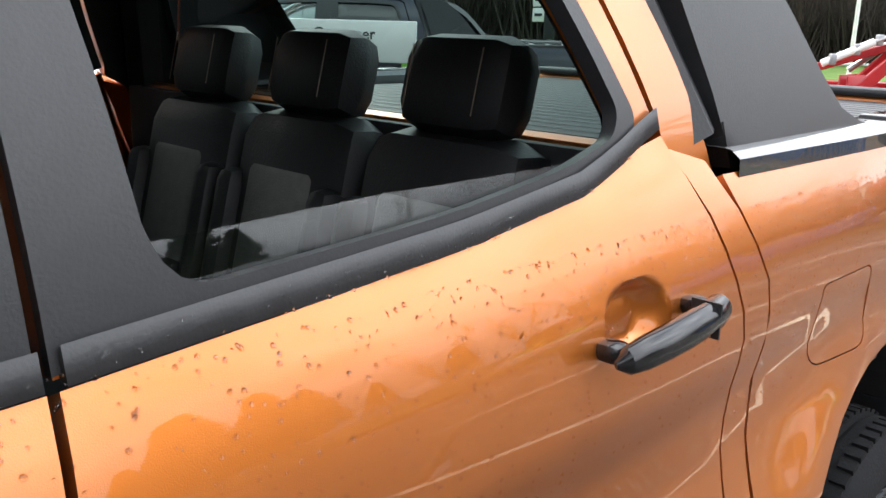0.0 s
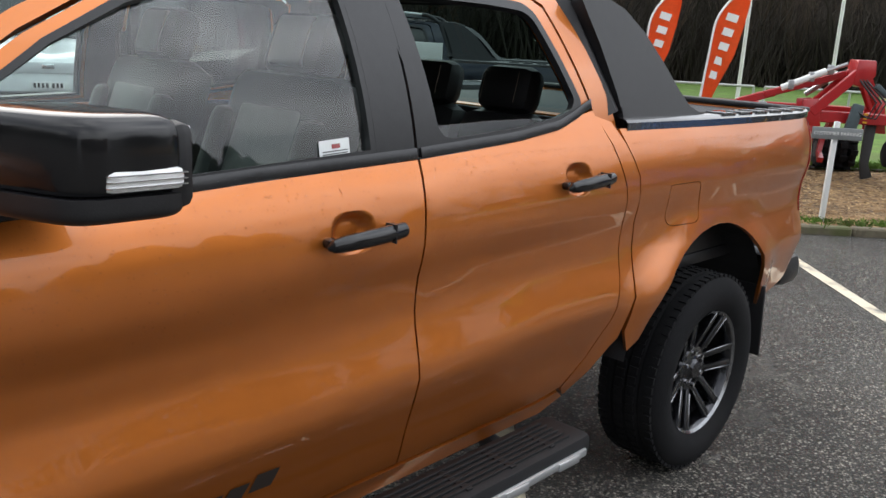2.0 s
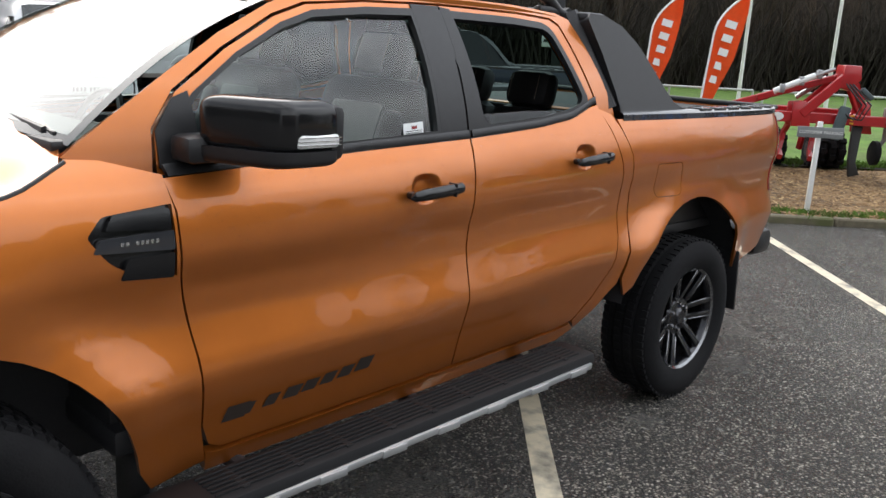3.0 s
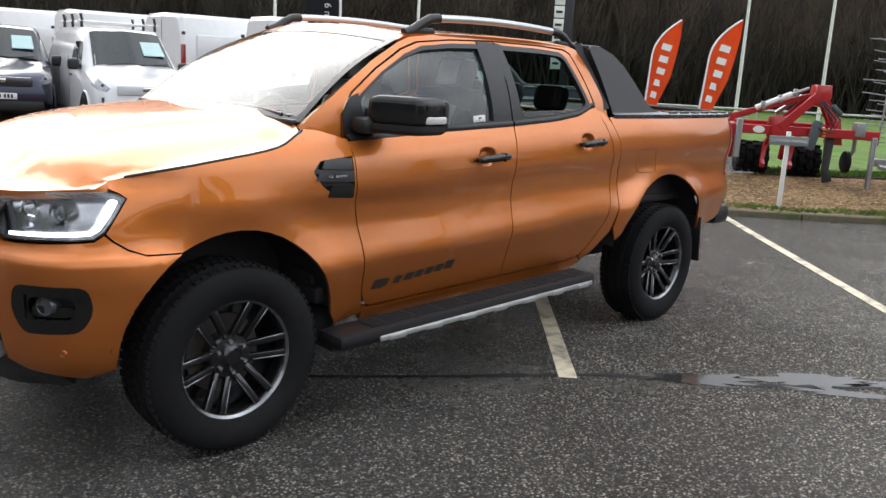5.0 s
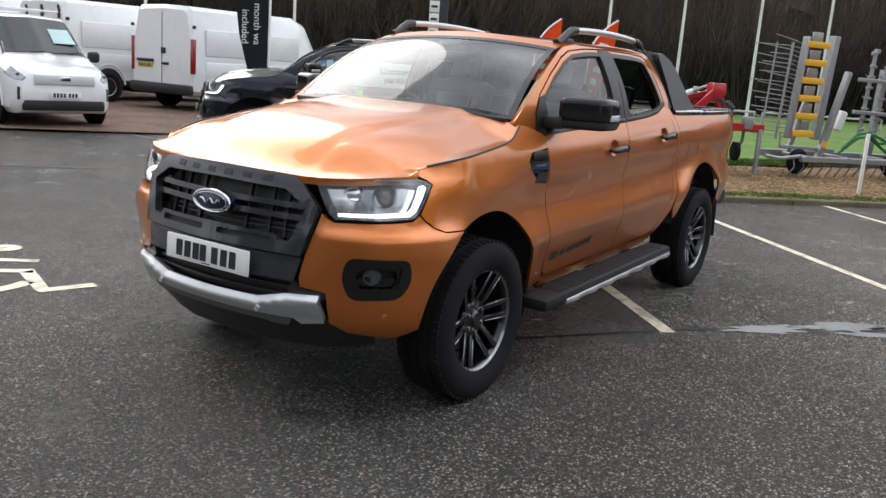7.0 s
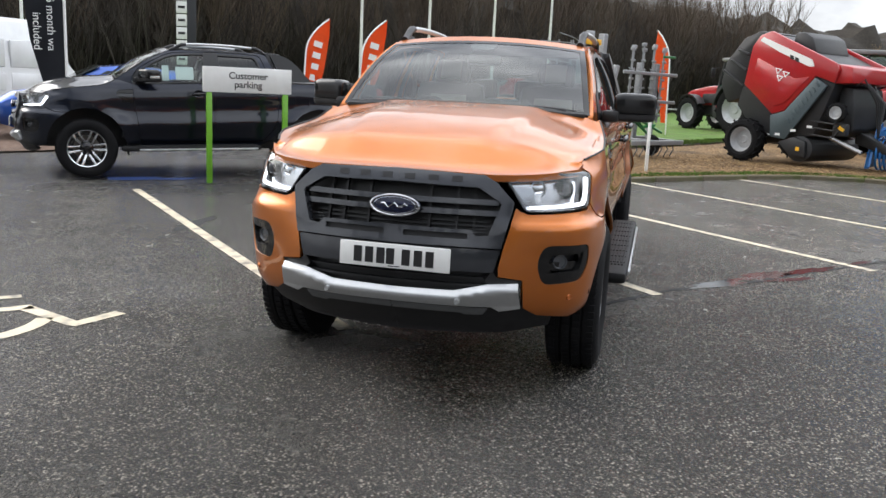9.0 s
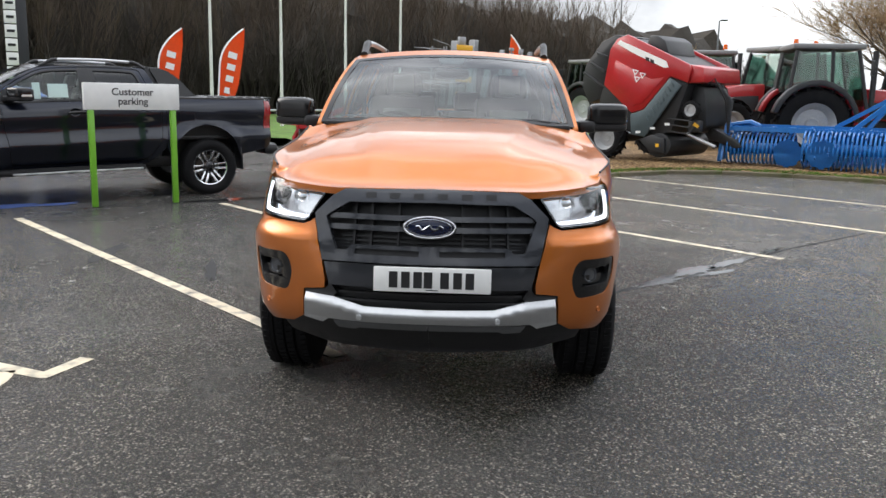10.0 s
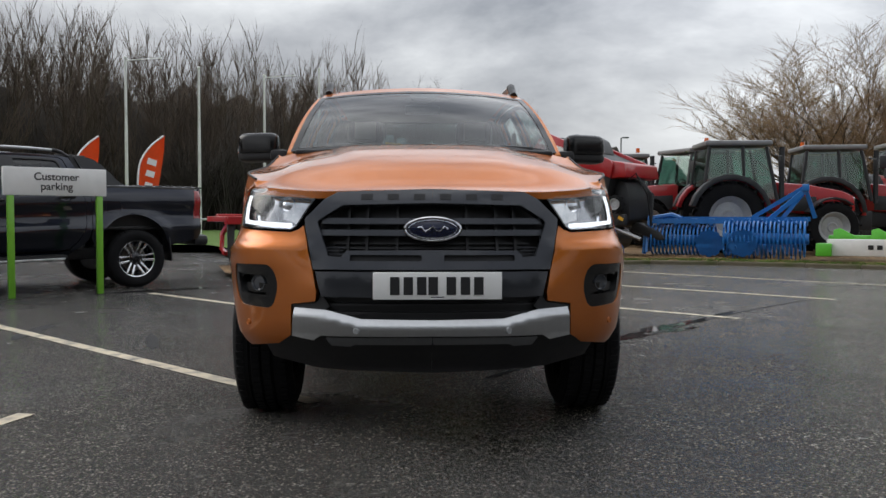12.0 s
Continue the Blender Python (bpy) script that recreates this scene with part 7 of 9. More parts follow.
def small_car(m, paint, label):
    t = thing("parked_car", label, "car", m)
    st = [(0.0, ring(0.70, 0.30, 0.55, 0.68, 0.05)), (-0.3, ring(0.84, 0.22, 0.68, 0.84, 0.06)), (-1.05, ring(0.88, 0.2, 0.85, 0.98, 0.08)), (-1.9, ring(0.88, 0.2, 0.9, 1.40, 0.26)), (-2.5, ring(0.88, 0.2, 0.9, 1.46, 0.24)), (-3.5, ring(0.87, 0.2, 0.9, 1.36, 0.26)), (-4.1, ring(0.80, 0.3, 0.88, 0.98, 0.1))]
    loft("body", st, paint, t)
    quad("windscreen", [(-1.10, -0.70, 1.05), (-1.10, 0.70, 1.05), (-1.86, 0.56, 1.44), (-1.86, -0.56, 1.44)], DARKGLASS, t, "", 0.03)
    for g in (1, -1):
        quad("side_window", [(-1.4, g * 0.885, 0.98), (-3.3, g * 0.885, 0.98), (-3.1, g * 0.72, 1.30), (-2.0, g * 0.72, 1.34)], DARKGLASS, t, "", 0.02)
        for x in (-0.8, -3.35):
            plain_wheel(t, x, g * 0.80, 0.31, 0.2)
    return t


small_car(Matrix.Translation((-9.6, -11.4, 0.05)) @ Matrix.Rotation(radians(-48), 4, "Z"), BRIGHTBLUE, "bright blue hatchback behind the dark pickup")


# ---- farm machines ----
RED = mat("machine_red", (0.40, 0.010, 0.014), 0.3, 0, 0.10, 3, 0, 60, 0.5, dirt=(0.3, 0.02, 0.02), dirt_amt=0.3)
BLUE = mat("implement_blue", (0.010, 0.15, 0.46), 0.35, 0, 0.14, 4, 0, 60, 0.4)
LIME = mat("implement_green", (0.10, 0.48, 0.03), 0.4, 0, 0.12, 4, 0, 60, 0.3)
GREYM = mat("galvanised_grey", (0.30, 0.31, 0.32), 0.45, 0.5, 0.2, 6)
YELLOWM = mat("implement_yellow", (0.75, 0.40, 0.02), 0.5, 0, 0.1)
DARKM = mat("machine_dark", (0.022, 0.023, 0.025), 0.5, 0, 0.25, 6, 0.1, 80)
SLATE = mat("machine_slate", (0.06, 0.085, 0.095), 0.5, 0, 0.15, 5)
STEEL = mat("worn_steel", (0.35, 0.35, 0.35), 0.35, 0.9, 0.2, 8)
CABGLASS = glass("cab_glass", (0.52, 0.66, 0.61))


def prism(name, outline, y0, y1, material, parent, label="", bevel=0.02):
    """A plate or body cut to an outline in x and z, from y0 to y1."""
    bm = bmesh.new()
    f = bm.faces.new([bm.verts.new((x, y0, z)) for x, z in outline])
    r = bmesh.ops.extrude_face_region(bm, geom=[f])
    bmesh.ops.translate(bm, verts=[v for v in r["geom"] if isinstance(v, bmesh.types.BMVert)], vec=(0, y1 - y0, 0))
    bmesh.ops.recalc_face_normals(bm, faces=bm.faces)
    if bevel:
        bmesh.ops.bevel(bm, geom=bm.edges[:], offset=bevel, segments=2, affect="EDGES", profile=0.5, clamp_overlap=True)
    return part(name, bm, material, parent, label, True)


def beam(name, material, parent, p, q, w, h, label="", bevel=0.012):
    """A square-section bar from p to q."""
    p, q = Vector(p), Vector(q)
    d = q - p
    bm = bmesh.new()
    box(bm, 0, 0, 0, d.length, w, h, bevel, None, 1)
    ob = part(name, bm, material, parent, label, True)
    ob.matrix_basis = Matrix.Translation((p + q) / 2) @ d.to_track_quat("X", "Z").to_matrix().to_4x4()
    return ob


def farm_wheel(parent, x, y, r, w, rim, lugs=20):
    bm = bmesh.new()
    lathe(bm, [(r * 0.58, w / 2 - 0.04), (r * 0.72, w / 2), (r * 0.90, w / 2 - 0.02), (r * 0.95, w / 2 - 0.07), (r * 0.95, -w / 2 + 0.07), (r * 0.90, -w / 2 + 0.02), (r * 0.72, -w / 2), (r * 0.58, -w / 2 + 0.04)], 40)
    t = part("wheel", bm, RUBBER, parent, "black lugged tractor tyre", True)
    for k in range(lugs):
        for s in (-1, 1):
            a = (k + (0.5 if s > 0 else 0)) * math.tau / lugs
            bm = bmesh.new()
            box(bm, 0, s * w * 0.24, 0, r * 0.09, w * 0.55, r * 0.07, 0.0, Matrix.Rotation(s * 0.6, 3, "X"))
            bmesh.ops.transform(bm, matrix=Matrix.Rotation(-a, 4, "Y") @ Matrix.Translation((r * 0.96, 0, 0)), verts=bm.verts)
            part("lug", bm, RUBBER, t)
    bm = bmesh.new()
    lathe(bm, [(0.0, w * 0.10), (r * 0.16, w * 0.14), (r * 0.2, w * 0.05), (r * 0.42, w * 0.02), (r * 0.5, w * 0.25), (r * 0.58, w * 0.42), (r * 0.61, w * 0.40), (r * 0.55, 0), (r * 0.61, -w * 0.40), (r * 0.2, -w * 0.06), (0, -w * 0.06)], 36)
    part("rim", bm, rim, t, "pale grey rim", True)
    t.matrix_basis = Matrix.Translation((x, y, r)) @ Matrix.Rotation(0 if y > 0 else math.pi, 4, "Z")
    return t


RIMG = mat("rim_grey", (0.45, 0.46, 0.47), 0.4, 0.3, 0.15, 6)


def tractor(m, s, label, steer=0.0):
    """A cab tractor: nose to +x, rear axle at x = 0."""
    t = thing("tractor", label, "tractor", m @ Matrix.Scale(s, 4), "row of red tractors")
    for y in (0.80, -0.80):
        farm_wheel(t, 0, y, 0.86, 0.50, RIMG, 18)
        fw = farm_wheel(t, 2.45, y * 0.95, 0.62, 0.40, RIMG, 16)
        fw.matrix_basis = fw.matrix_basis @ Matrix.Rotation(radians(steer), 4, "Z")
        prism("rear_fender", [(0.95 * math.cos(a), 0.88 + 0.98 * math.sin(a)) for a in [radians(q) for q in range(0, 166, 15)]] + [(0.85 * math.cos(a), 0.88 + 0.86 * math.sin(a)) for a in [radians(q) for q in range(165, -1, -15)]], y - 0.24, y + 0.10, RED, t, "", 0.015)
        sg = 1 if y > 0 else -1
        prism("fender_flare", [(0.97 * math.cos(a), 0.88 + 1.0 * math.sin(a)) for a in [radians(q) for q in range(5, 166, 16)]] + [(0.86 * math.cos(a), 0.88 + 0.87 * math.sin(a)) for a in [radians(q) for q in range(165, 4, -16)]], y + sg * 0.02, y + sg * 0.30, DARKM, t, "black rubber flare", 0.02)
        prism("front_mudguard", [(2.45 + 0.68 * math.cos(a), 0.64 + 0.70 * math.sin(a)) for a in [radians(q) for q in range(50, 151, 20)]] + [(2.45 + 0.64 * math.cos(a), 0.64 + 0.66 * math.sin(a)) for a in [radians(q) for q in range(150, 49, -20)]], y * 0.95 - 0.18, y * 0.95 + 0.18, DARKM, t, "", 0.0)
        for x0, z0, x1, z1 in ((-0.55, 1.55, -0.42, 2.55), (0.42, 1.0, 0.36, 2.58), (1.18, 1.25, 0.92, 2.56)):
            bar("cab_post", DARKM, t, [(x0, y * 0.90, z0), (x1, y * 0.82, z1)], 0.045, 6)
        quad("cab_glass", [(0.42, y * 0.89, 1.25), (1.12, y * 0.89, 1.30), (0.90, y * 0.815, 2.52), (0.36, y * 0.815, 2.52)], CABGLASS, t, "", 0.01)
        quad("cab_glass", [(-0.52, y * 0.89, 1.75), (0.38, y * 0.89, 1.75), (0.34, y * 0.815, 2.52), (-0.42, y * 0.815, 2.52)], CABGLASS, t, "", 0.01)
        block("work_lamp", REFLECT, t, (1.02, y * 0.70, 2.62), (0.07, 0.16, 0.09), 0.02)
        block("door_mirror", DARKM, t, (1.15, y * 1.25, 2.15), (0.06, 0.20, 0.34), 0.03)
        bar("mirror_arm", DARKM, t, [(1.1, y * 0.9, 2.35), (1.15, y * 1.25, 2.3)], 0.018, 5)
        block("step", DARKM, t, (0.95, y * 0.95, 0.75), (0.40, 0.22, 0.50), 0.03)
        block("headlamp", REFLECT, t, (3.12, y * 0.30, 1.30), (0.06, 0.20, 0.12), 0.03)
    quad("cab_glass", [(1.14, -0.70, 1.45), (1.14, 0.70, 1.45), (0.92, 0.64, 2.52), (0.92, -0.64, 2.52)], CABGLASS, t, "", 0.01)
    quad("cab_glass", [(-0.54, -0.70, 1.60), (-0.54, 0.70, 1.60), (-0.44, 0.64, 2.52), (-0.44, -0.64, 2.52)], CABGLASS, t, "", 0.01)
    block("cab_roof", mat("roof_grey", (0.20, 0.20, 0.20), 0.5), t, (0.26, 0, 2.64), (1.60, 1.48, 0.13), 0.05)
    bm = bmesh.new()
    lathe(bm, [(0, 0.14), (0.05, 0.13), (0.06, 0), (0, 0)], 12, "z", -0.2, 0.55, 2.74)
    part("beacon", bm, mat("beacon_orange", (0.7, 0.12, 0.01), 0.2), t, "orange beacon", True)
    prism("bonnet", [(1.15, 1.0), (1.15, 1.72), (2.0, 1.66), (2.85, 1.50), (3.12, 1.38), (3.16, 0.95), (2.6, 0.90)], -0.40, 0.40, RED, t, "", 0.07)
    prism("bonnet_grille", [(1.35, 1.02), (1.35, 1.40), (2.2, 1.36), (2.3, 1.0)], -0.412, 0.412, DARKM, t, "", 0.01)
    block("front_grille", DARKM, t, (3.15, 0, 1.12), (0.05, 0.55, 0.40), 0.02)
    block("chassis", DARKM, t, (1.3, 0, 0.80), (3.4, 0.55, 0.45), 0.05)
    block("front_axle", DARKM, t, (2.45, 0, 0.62), (0.25, 1.4, 0.22), 0.05)
    block("rear_axle", DARKM, t, (0, 0, 0.86), (0.5, 1.4, 0.5), 0.08)
    block("driver_seat", DARKM, t, (-0.05, 0, 1.45), (0.55, 0.55, 0.65), 0.10)
    bar("exhaust", DARKM, t, [(1.30, -0.62, 1.2), (1.30, -0.62, 2.55)], 0.065, 10)
    bar("steering_wheel", DARKM, t, [(0.72 + 0.05 * math.sin(k), 0.2 * math.cos(k * math.tau / 12), 1.78 + 0.2 * math.sin(k * math.tau / 12) * 0.5) for k in range(13)], 0.018, 5)
    return t


def at(x, y, ang, z=0.0):
    return Matrix.Translation((x, y, z)) @ Matrix.Rotation(radians(ang), 4, "Z")


tractor(at(-15.99, 7.52, 84, 0.12), 0.97, "red tractor with a dark cab and a pale-rimmed rear wheel")
tractor(at(-18.0, 10.87, 80, 0.12), 1.0, "red tractor with a tall glazed cab behind another")
tractor(at(-21.2, 8.95, -70, 0.12), 1.05, "red tractor parked nose on behind the others")
tractor(at(-22.2, 6.97, -100, 0.12), 1.02, "red tractor half hidden behind the baler")
tractor(at(-27.5, 4.2, -140, 0.2), 0.95, "red tractor standing on the grass beyond")
tractor(at(-21.0, 15.2, -12, 0.2), 1.1, "red tractor at the end of the row")


def baler(m):
    t = thing("round_baler", "red and dark grey round baler on the mulch", "baler", m)
    # local x runs along the machine towards its drawbar, z up; the seen side is -y
    side = [(-1.54, 1.95), (-1.40, 2.90), (-1.20, 3.18), (-0.88, 3.28), (0.94, 2.50), (1.02, 2.36), (0.94, 2.03), (0.44, 2.19), (-0.29, 1.33), (-0.63, 1.22)]
    for y0, y1 in ((-1.18, -1.08), (1.08, 1.18)):
        prism("side_panel", side, y0, y1, RED, t, "glossy red side panel", 0.035)
    prism("pressing", [(-1.30, 2.08), (-1.20, 2.62), (-0.1, 2.12), (0.30, 2.18), (-0.30, 1.50), (-0.60, 1.42)], -1.20, -1.15, RED, t, "", 0.025)
    prism("body", [(-1.75, 1.4), (-1.42, 2.9), (-0.85, 3.2), (0.9, 2.4), (0.9, 2.0), (0.5, 0.75), (-0.5, 0.65), (-1.3, 0.9)], -1.07, 1.07, DARKM, t, "dark bale chamber", 0.03)
    prism("nose_cover", [(0.86, 2.02), (0.90, 2.50), (1.30, 2.42), (1.36, 2.05)], -1.10, 1.0, RED, t, "red front cover", 0.04)
    prism("tailgate", [(-2.35, 1.95), (-2.25, 2.5), (-1.75, 3.12), (-1.30, 3.30), (-1.0, 3.24), (-1.45, 2.9), (-1.62, 1.6), (-2.1, 1.45)], -1.05, 1.05, DARKM, t, "", 0.04)
    for k in range(3):
        beam("tailgate_rib", DARKM, t, (-2.28 + 0.2 * k, -1.07, 2.3 + 0.26 * k), (-1.62 + 0.05 * k, -1.07, 1.9 + 0.4 * k), 0.06, 0.07)
    prism("white_stripe", [(-1.18, 3.04), (-1.10, 3.13), (0.30, 2.58), (0.38, 2.42), (0.25, 2.41), (-0.6, 2.76)], -1.195, -1.17, WHITEF, t, "white stripe", 0.0)
    for k in range(2):
        prism("stripe_mark", [(-0.30 + 0.14 * k, 2.70 - 0.055 * k), (-0.19 + 0.14 * k, 2.66 - 0.055 * k), (-0.17 + 0.14 * k, 2.56 - 0.055 * k), (-0.28 + 0.14 * k, 2.60 - 0.055 * k)], -1.20, -1.19, INK, t, "", 0)
    for cx, cz in ((-0.56, 2.30), (-0.34, 2.22), (-0.50, 2.12)):
        em = prism("emblem_part", [(cx - 0.10, cz + 0.08), (cx + 0.10, cz + 0.04), (cx - 0.02, cz - 0.09)], -1.212, -1.198, WHITEF, t, "", 0.0)
        prism("emblem_core", [(cx - 0.05, cz + 0.045), (cx + 0.05, cz + 0.025), (cx - 0.01, cz - 0.04)], -1.216, -1.21, RED, em, "", 0.0)
    prism("slate_guard", [(-0.63, 1.20), (-0.57, 0.67), (-0.15, 0.62), (0.80, 1.97), (0.47, 2.16), (-0.25, 1.32)], -1.25, -1.185, SLATE, t, "dark slate lower guard", 0.02)
    for k in range(9):
        block("guard_rib", SLATE, t, (-0.10 + 0.082 * k, -1.255, 1.08 + 0.115 * k), (0.05, 0.03, 0.16), 0.008, Matrix.Rotation(radians(-40), 3, "Y"))
    for y in (-1.22, 1.22):
        farm_wheel(t, -1.30, y, 0.54, 0.42, RIMG, 16)
    block("axle", DARKM, t, (-1.30, 0, 0.55), (0.2, 2.2, 0.2), 0.03)
    prism("pickup_reel", [(0.2 + 0.36 * math.cos(k * math.tau / 14), 0.42 + 0.32 * math.sin(k * math.tau / 14)) for k in range(14)], -1.12, 1.05, DARKM, t, "", 0.02)
    prism("reel_guard", [(-0.35, 0.55), (0.05, 0.70), (0.40, 0.62), (0.42, 0.22), (0.0, 0.25)], -1.22, -1.13, DARKM, t, "", 0.02)
    farm_wheel(t, 1.05, -1.1, 0.25, 0.18, RIMG, 8).location.z = 1.35
    for z0 in (0.95, 1.12, 1.28):
        bar("guard_rail", DARKM, t, [(0.45, -1.16, z0 - 0.15), (1.05, -1.20, z0 - 0.20), (1.20, -1.10, z0)], 0.020, 6)
    prism("front_frame", [(0.75, 0.75), (0.85, 2.0), (1.15, 1.95), (1.25, 1.5), (1.30, 0.95), (1.1, 0.8)], -0.70, 0.70, DARKM, t, "", 0.05)
    for k in range(5):
        bar("hose", DARKM, t, [(1.35, -0.9 + 0.2 * k, 2.0), (1.55, -0.95 + 0.2 * k, 2.15 - 0.1 * k), (1.72, -0.6 + 0.1 * k, 1.6), (1.7, -0.3, 0.8)], 0.022, 6)
    prism("drawbar", [(1.1, 0.62), (1.1, 0.95), (1.9, 0.62), (2.05, 0.45), (1.9, 0.40)], -0.22, 0.22, DARKM, t, "", 0.03)
    bar("hydraulic_ram", STEEL, t, [(0.95, -1.05, 0.75), (1.75, -1.05, 0.45)], 0.05, 8)
    block("gearbox", DARKM, t, (1.15, -1.0, 0.95), (0.35, 0.2, 0.3), 0.05)
    prism("net_box", [(-0.55, 2.95), (-0.50, 3.26), (-0.25, 3.27), (-0.02, 3.14), (0.15, 2.75)], -0.75, 0.75, DARKM, t, "", 0.05)
    for k in range(3):
        block("decal", PAPER, t, (-0.35 + 0.42 * k, -1.262, 0.74 + 0.12 * k), (0.14, 0.006, 0.06), 0)
    block("reflector", YELLOWM, t, (0.22, -1.225, 0.42), (0.09, 0.02, 0.09), 0.0)
    block("warning_label", YELLOWM, t, (1.22, -1.12, 0.98), (0.16, 0.01, 0.08), 0.0, Matrix.Rotation(radians(30), 3, "Y"))
    return t


baler(at(-15.45, 4.44, 50, 0.10) @ Matrix.Scale(0.84, 4))


def disc(name, material, parent, r, w, x, y, z, notch=0, axis="y"):
    bm = bmesh.new()
    n = 30
    rr = [r * (1 - (0.10 if notch and (k * notch // n) % 1 == 0 and k % (n // notch) == 0 else 0)) for k in range(n)]
    pts = [(rr[k] * math.cos(k * math.tau / n), rr[k] * math.sin(k * math.tau / n)) for k in range(n)]
    vs = [bm.verts.new((a, 0, b)) for a, b in pts]
    f = bm.faces.new(vs)
    bmesh.ops.solidify(bm, geom=[f], thickness=w)
    ob = part(name, bm, material, parent)
    ob.matrix_basis = Matrix.Translation((x, y, z))
    return ob


def blue_roller(m):
    """Folded disc harrow with packer rolls; its length runs along local x."""
    t = thing("disc_harrow", "bright blue disc harrow with packer rollers on mulch", "harrow", m)
    for x0, n, r, zz, yy in ((-1.75, 17, 0.36, 0.40, -0.15), (0.0, 20, 0.40, 0.46, -0.45), (0.05, 16, 0.30, 0.42, 0.35)):
        bar("roller_shaft", BLUE, t, [(x0 - 0.03, yy, zz), (x0 + n * 0.092, yy, zz)], 0.13, 12)
        for k in range(n):
            x = x0 + 0.092 * k
            bm = bmesh.new()
            tube(bm, [(0, r * math.cos(q * math.tau / 20), r * math.sin(q * math.tau / 20)) for q in range(21)], 0.026, 5, False)
            rg = part("roller_ring", bm, BLUE, t, "", True)
            rg.matrix_basis = Matrix.Translation((x, yy, zz))
            if x0 >= 0:
                for q in range(5):
                    a = q * math.tau / 5 + k * 0.35
                    bm = bmesh.new()
                    box(bm, 0.0, (r + 0.03) * math.cos(a), (r + 0.03) * math.sin(a), 0.03, 0.10, 0.06, 0, Matrix.Rotation(a, 3, "X"))
                    tt = part("tooth", bm, BLUE, t)
                    tt.matrix_basis = Matrix.Translation((x, yy, zz))
    for x, y, z, r in ((-0.35, -0.62, 0.34, 0.33), (0.42, -0.86, 0.36, 0.33)):
        d = disc("end_disc", BLUE, t, r, 0.03, x, y, z, 10)
    for x0, x1, y, z in ((-1.85, 1.85, 0.1, 0.92), (-1.75, 1.8, -0.35, 0.86)):
        bar("frame_beam", BLUE, t, [(x0, y, z), (x1, y, z)], 0.075, 4)
    prism("end_plate", [(-0.42, 0.0), (-0.10, 0.85), (0.20, 0.98), (0.30, 0.85), (0.0, 0.0)], -0.03, 0.03, BLUE, t, "", 0.0).matrix_basis = Matrix.Translation((-1.86, -0.1, 0.1)) @ Matrix.Rotation(radians(90), 4, "Z")
    for k in range(9):
        x = -1.6 + 0.42 * k
        block("bracket", BLUE, t, (x, -0.1, 0.84), (0.09, 0.55, 0.18), 0.02)
    # headstock of three struts
    for pts in (((0.55, 0.15, 0.95), (1.72, 0.10, 1.68)), ((1.72, 0.10, 1.68), (1.95, 0.25, 0.95)), ((0.95, -0.3, 0.9), (1.66, -0.05, 1.55)), ((1.25, 0.1, 0.95), (1.75, 0.12, 1.62))):
        bar("headstock_strut", BLUE, t, pts, 0.065, 4)
    block("headstock_top", BLUE, t, (1.74, 0.1, 1.66), (0.16, 0.34, 0.16), 0.02)
    bar("lift_arch", BLUE, t, [(-1.95, -0.3, 0.05), (-1.92, -0.3, 0.55), (-1.72, -0.25, 0.95), (-1.3, -0.2, 1.02), (-1.05, -0.2, 0.92)], 0.06, 6)
    return t


blue_roller(at(-14.1, 7.0, 63, 0.09) @ Matrix.Scale(0.9, 4))


def green_grader(m):
    t = thing("land_grader", "lime green and cream grader blade on the mulch", "implement", m)
    b = block("blade_beam", BOARD, t, (0.9, -0.3, 0.27), (2.3, 0.12, 0.34), 0.02, None, "cream beam with dark bars for writing")
    for k in range(6):
        block("name_bar", INK, b, (0.55 + 0.16 * k, -0.363, 0.28), (0.10, 0.006, 0.09), 0)
    for x in (-0.15, 0.55, 1.3):
        prism("frame_plate", [(x, 0.10), (x, 0.62), (x + 0.12, 0.66), (x + 0.45, 0.48), (x + 0.62, 0.48), (x + 0.62, 0.30)], 0.0, 0.06, LIME, t, "", 0.01)
    block("frame", LIME, t, (0.75, 0.25, 0.42), (2.0, 0.16, 0.18), 0.02)
    block("side_plate", LIME, t, (-0.30, -0.2, 0.22), (0.30, 0.6, 0.26), 0.02)
    block("lamp_post", YELLOWM, t, (1.35, 0.1, 0.62), (0.22, 0.22, 0.42), 0.03)
    return t


green_grader(at(-12.75, 8.85, 60, 0.08))


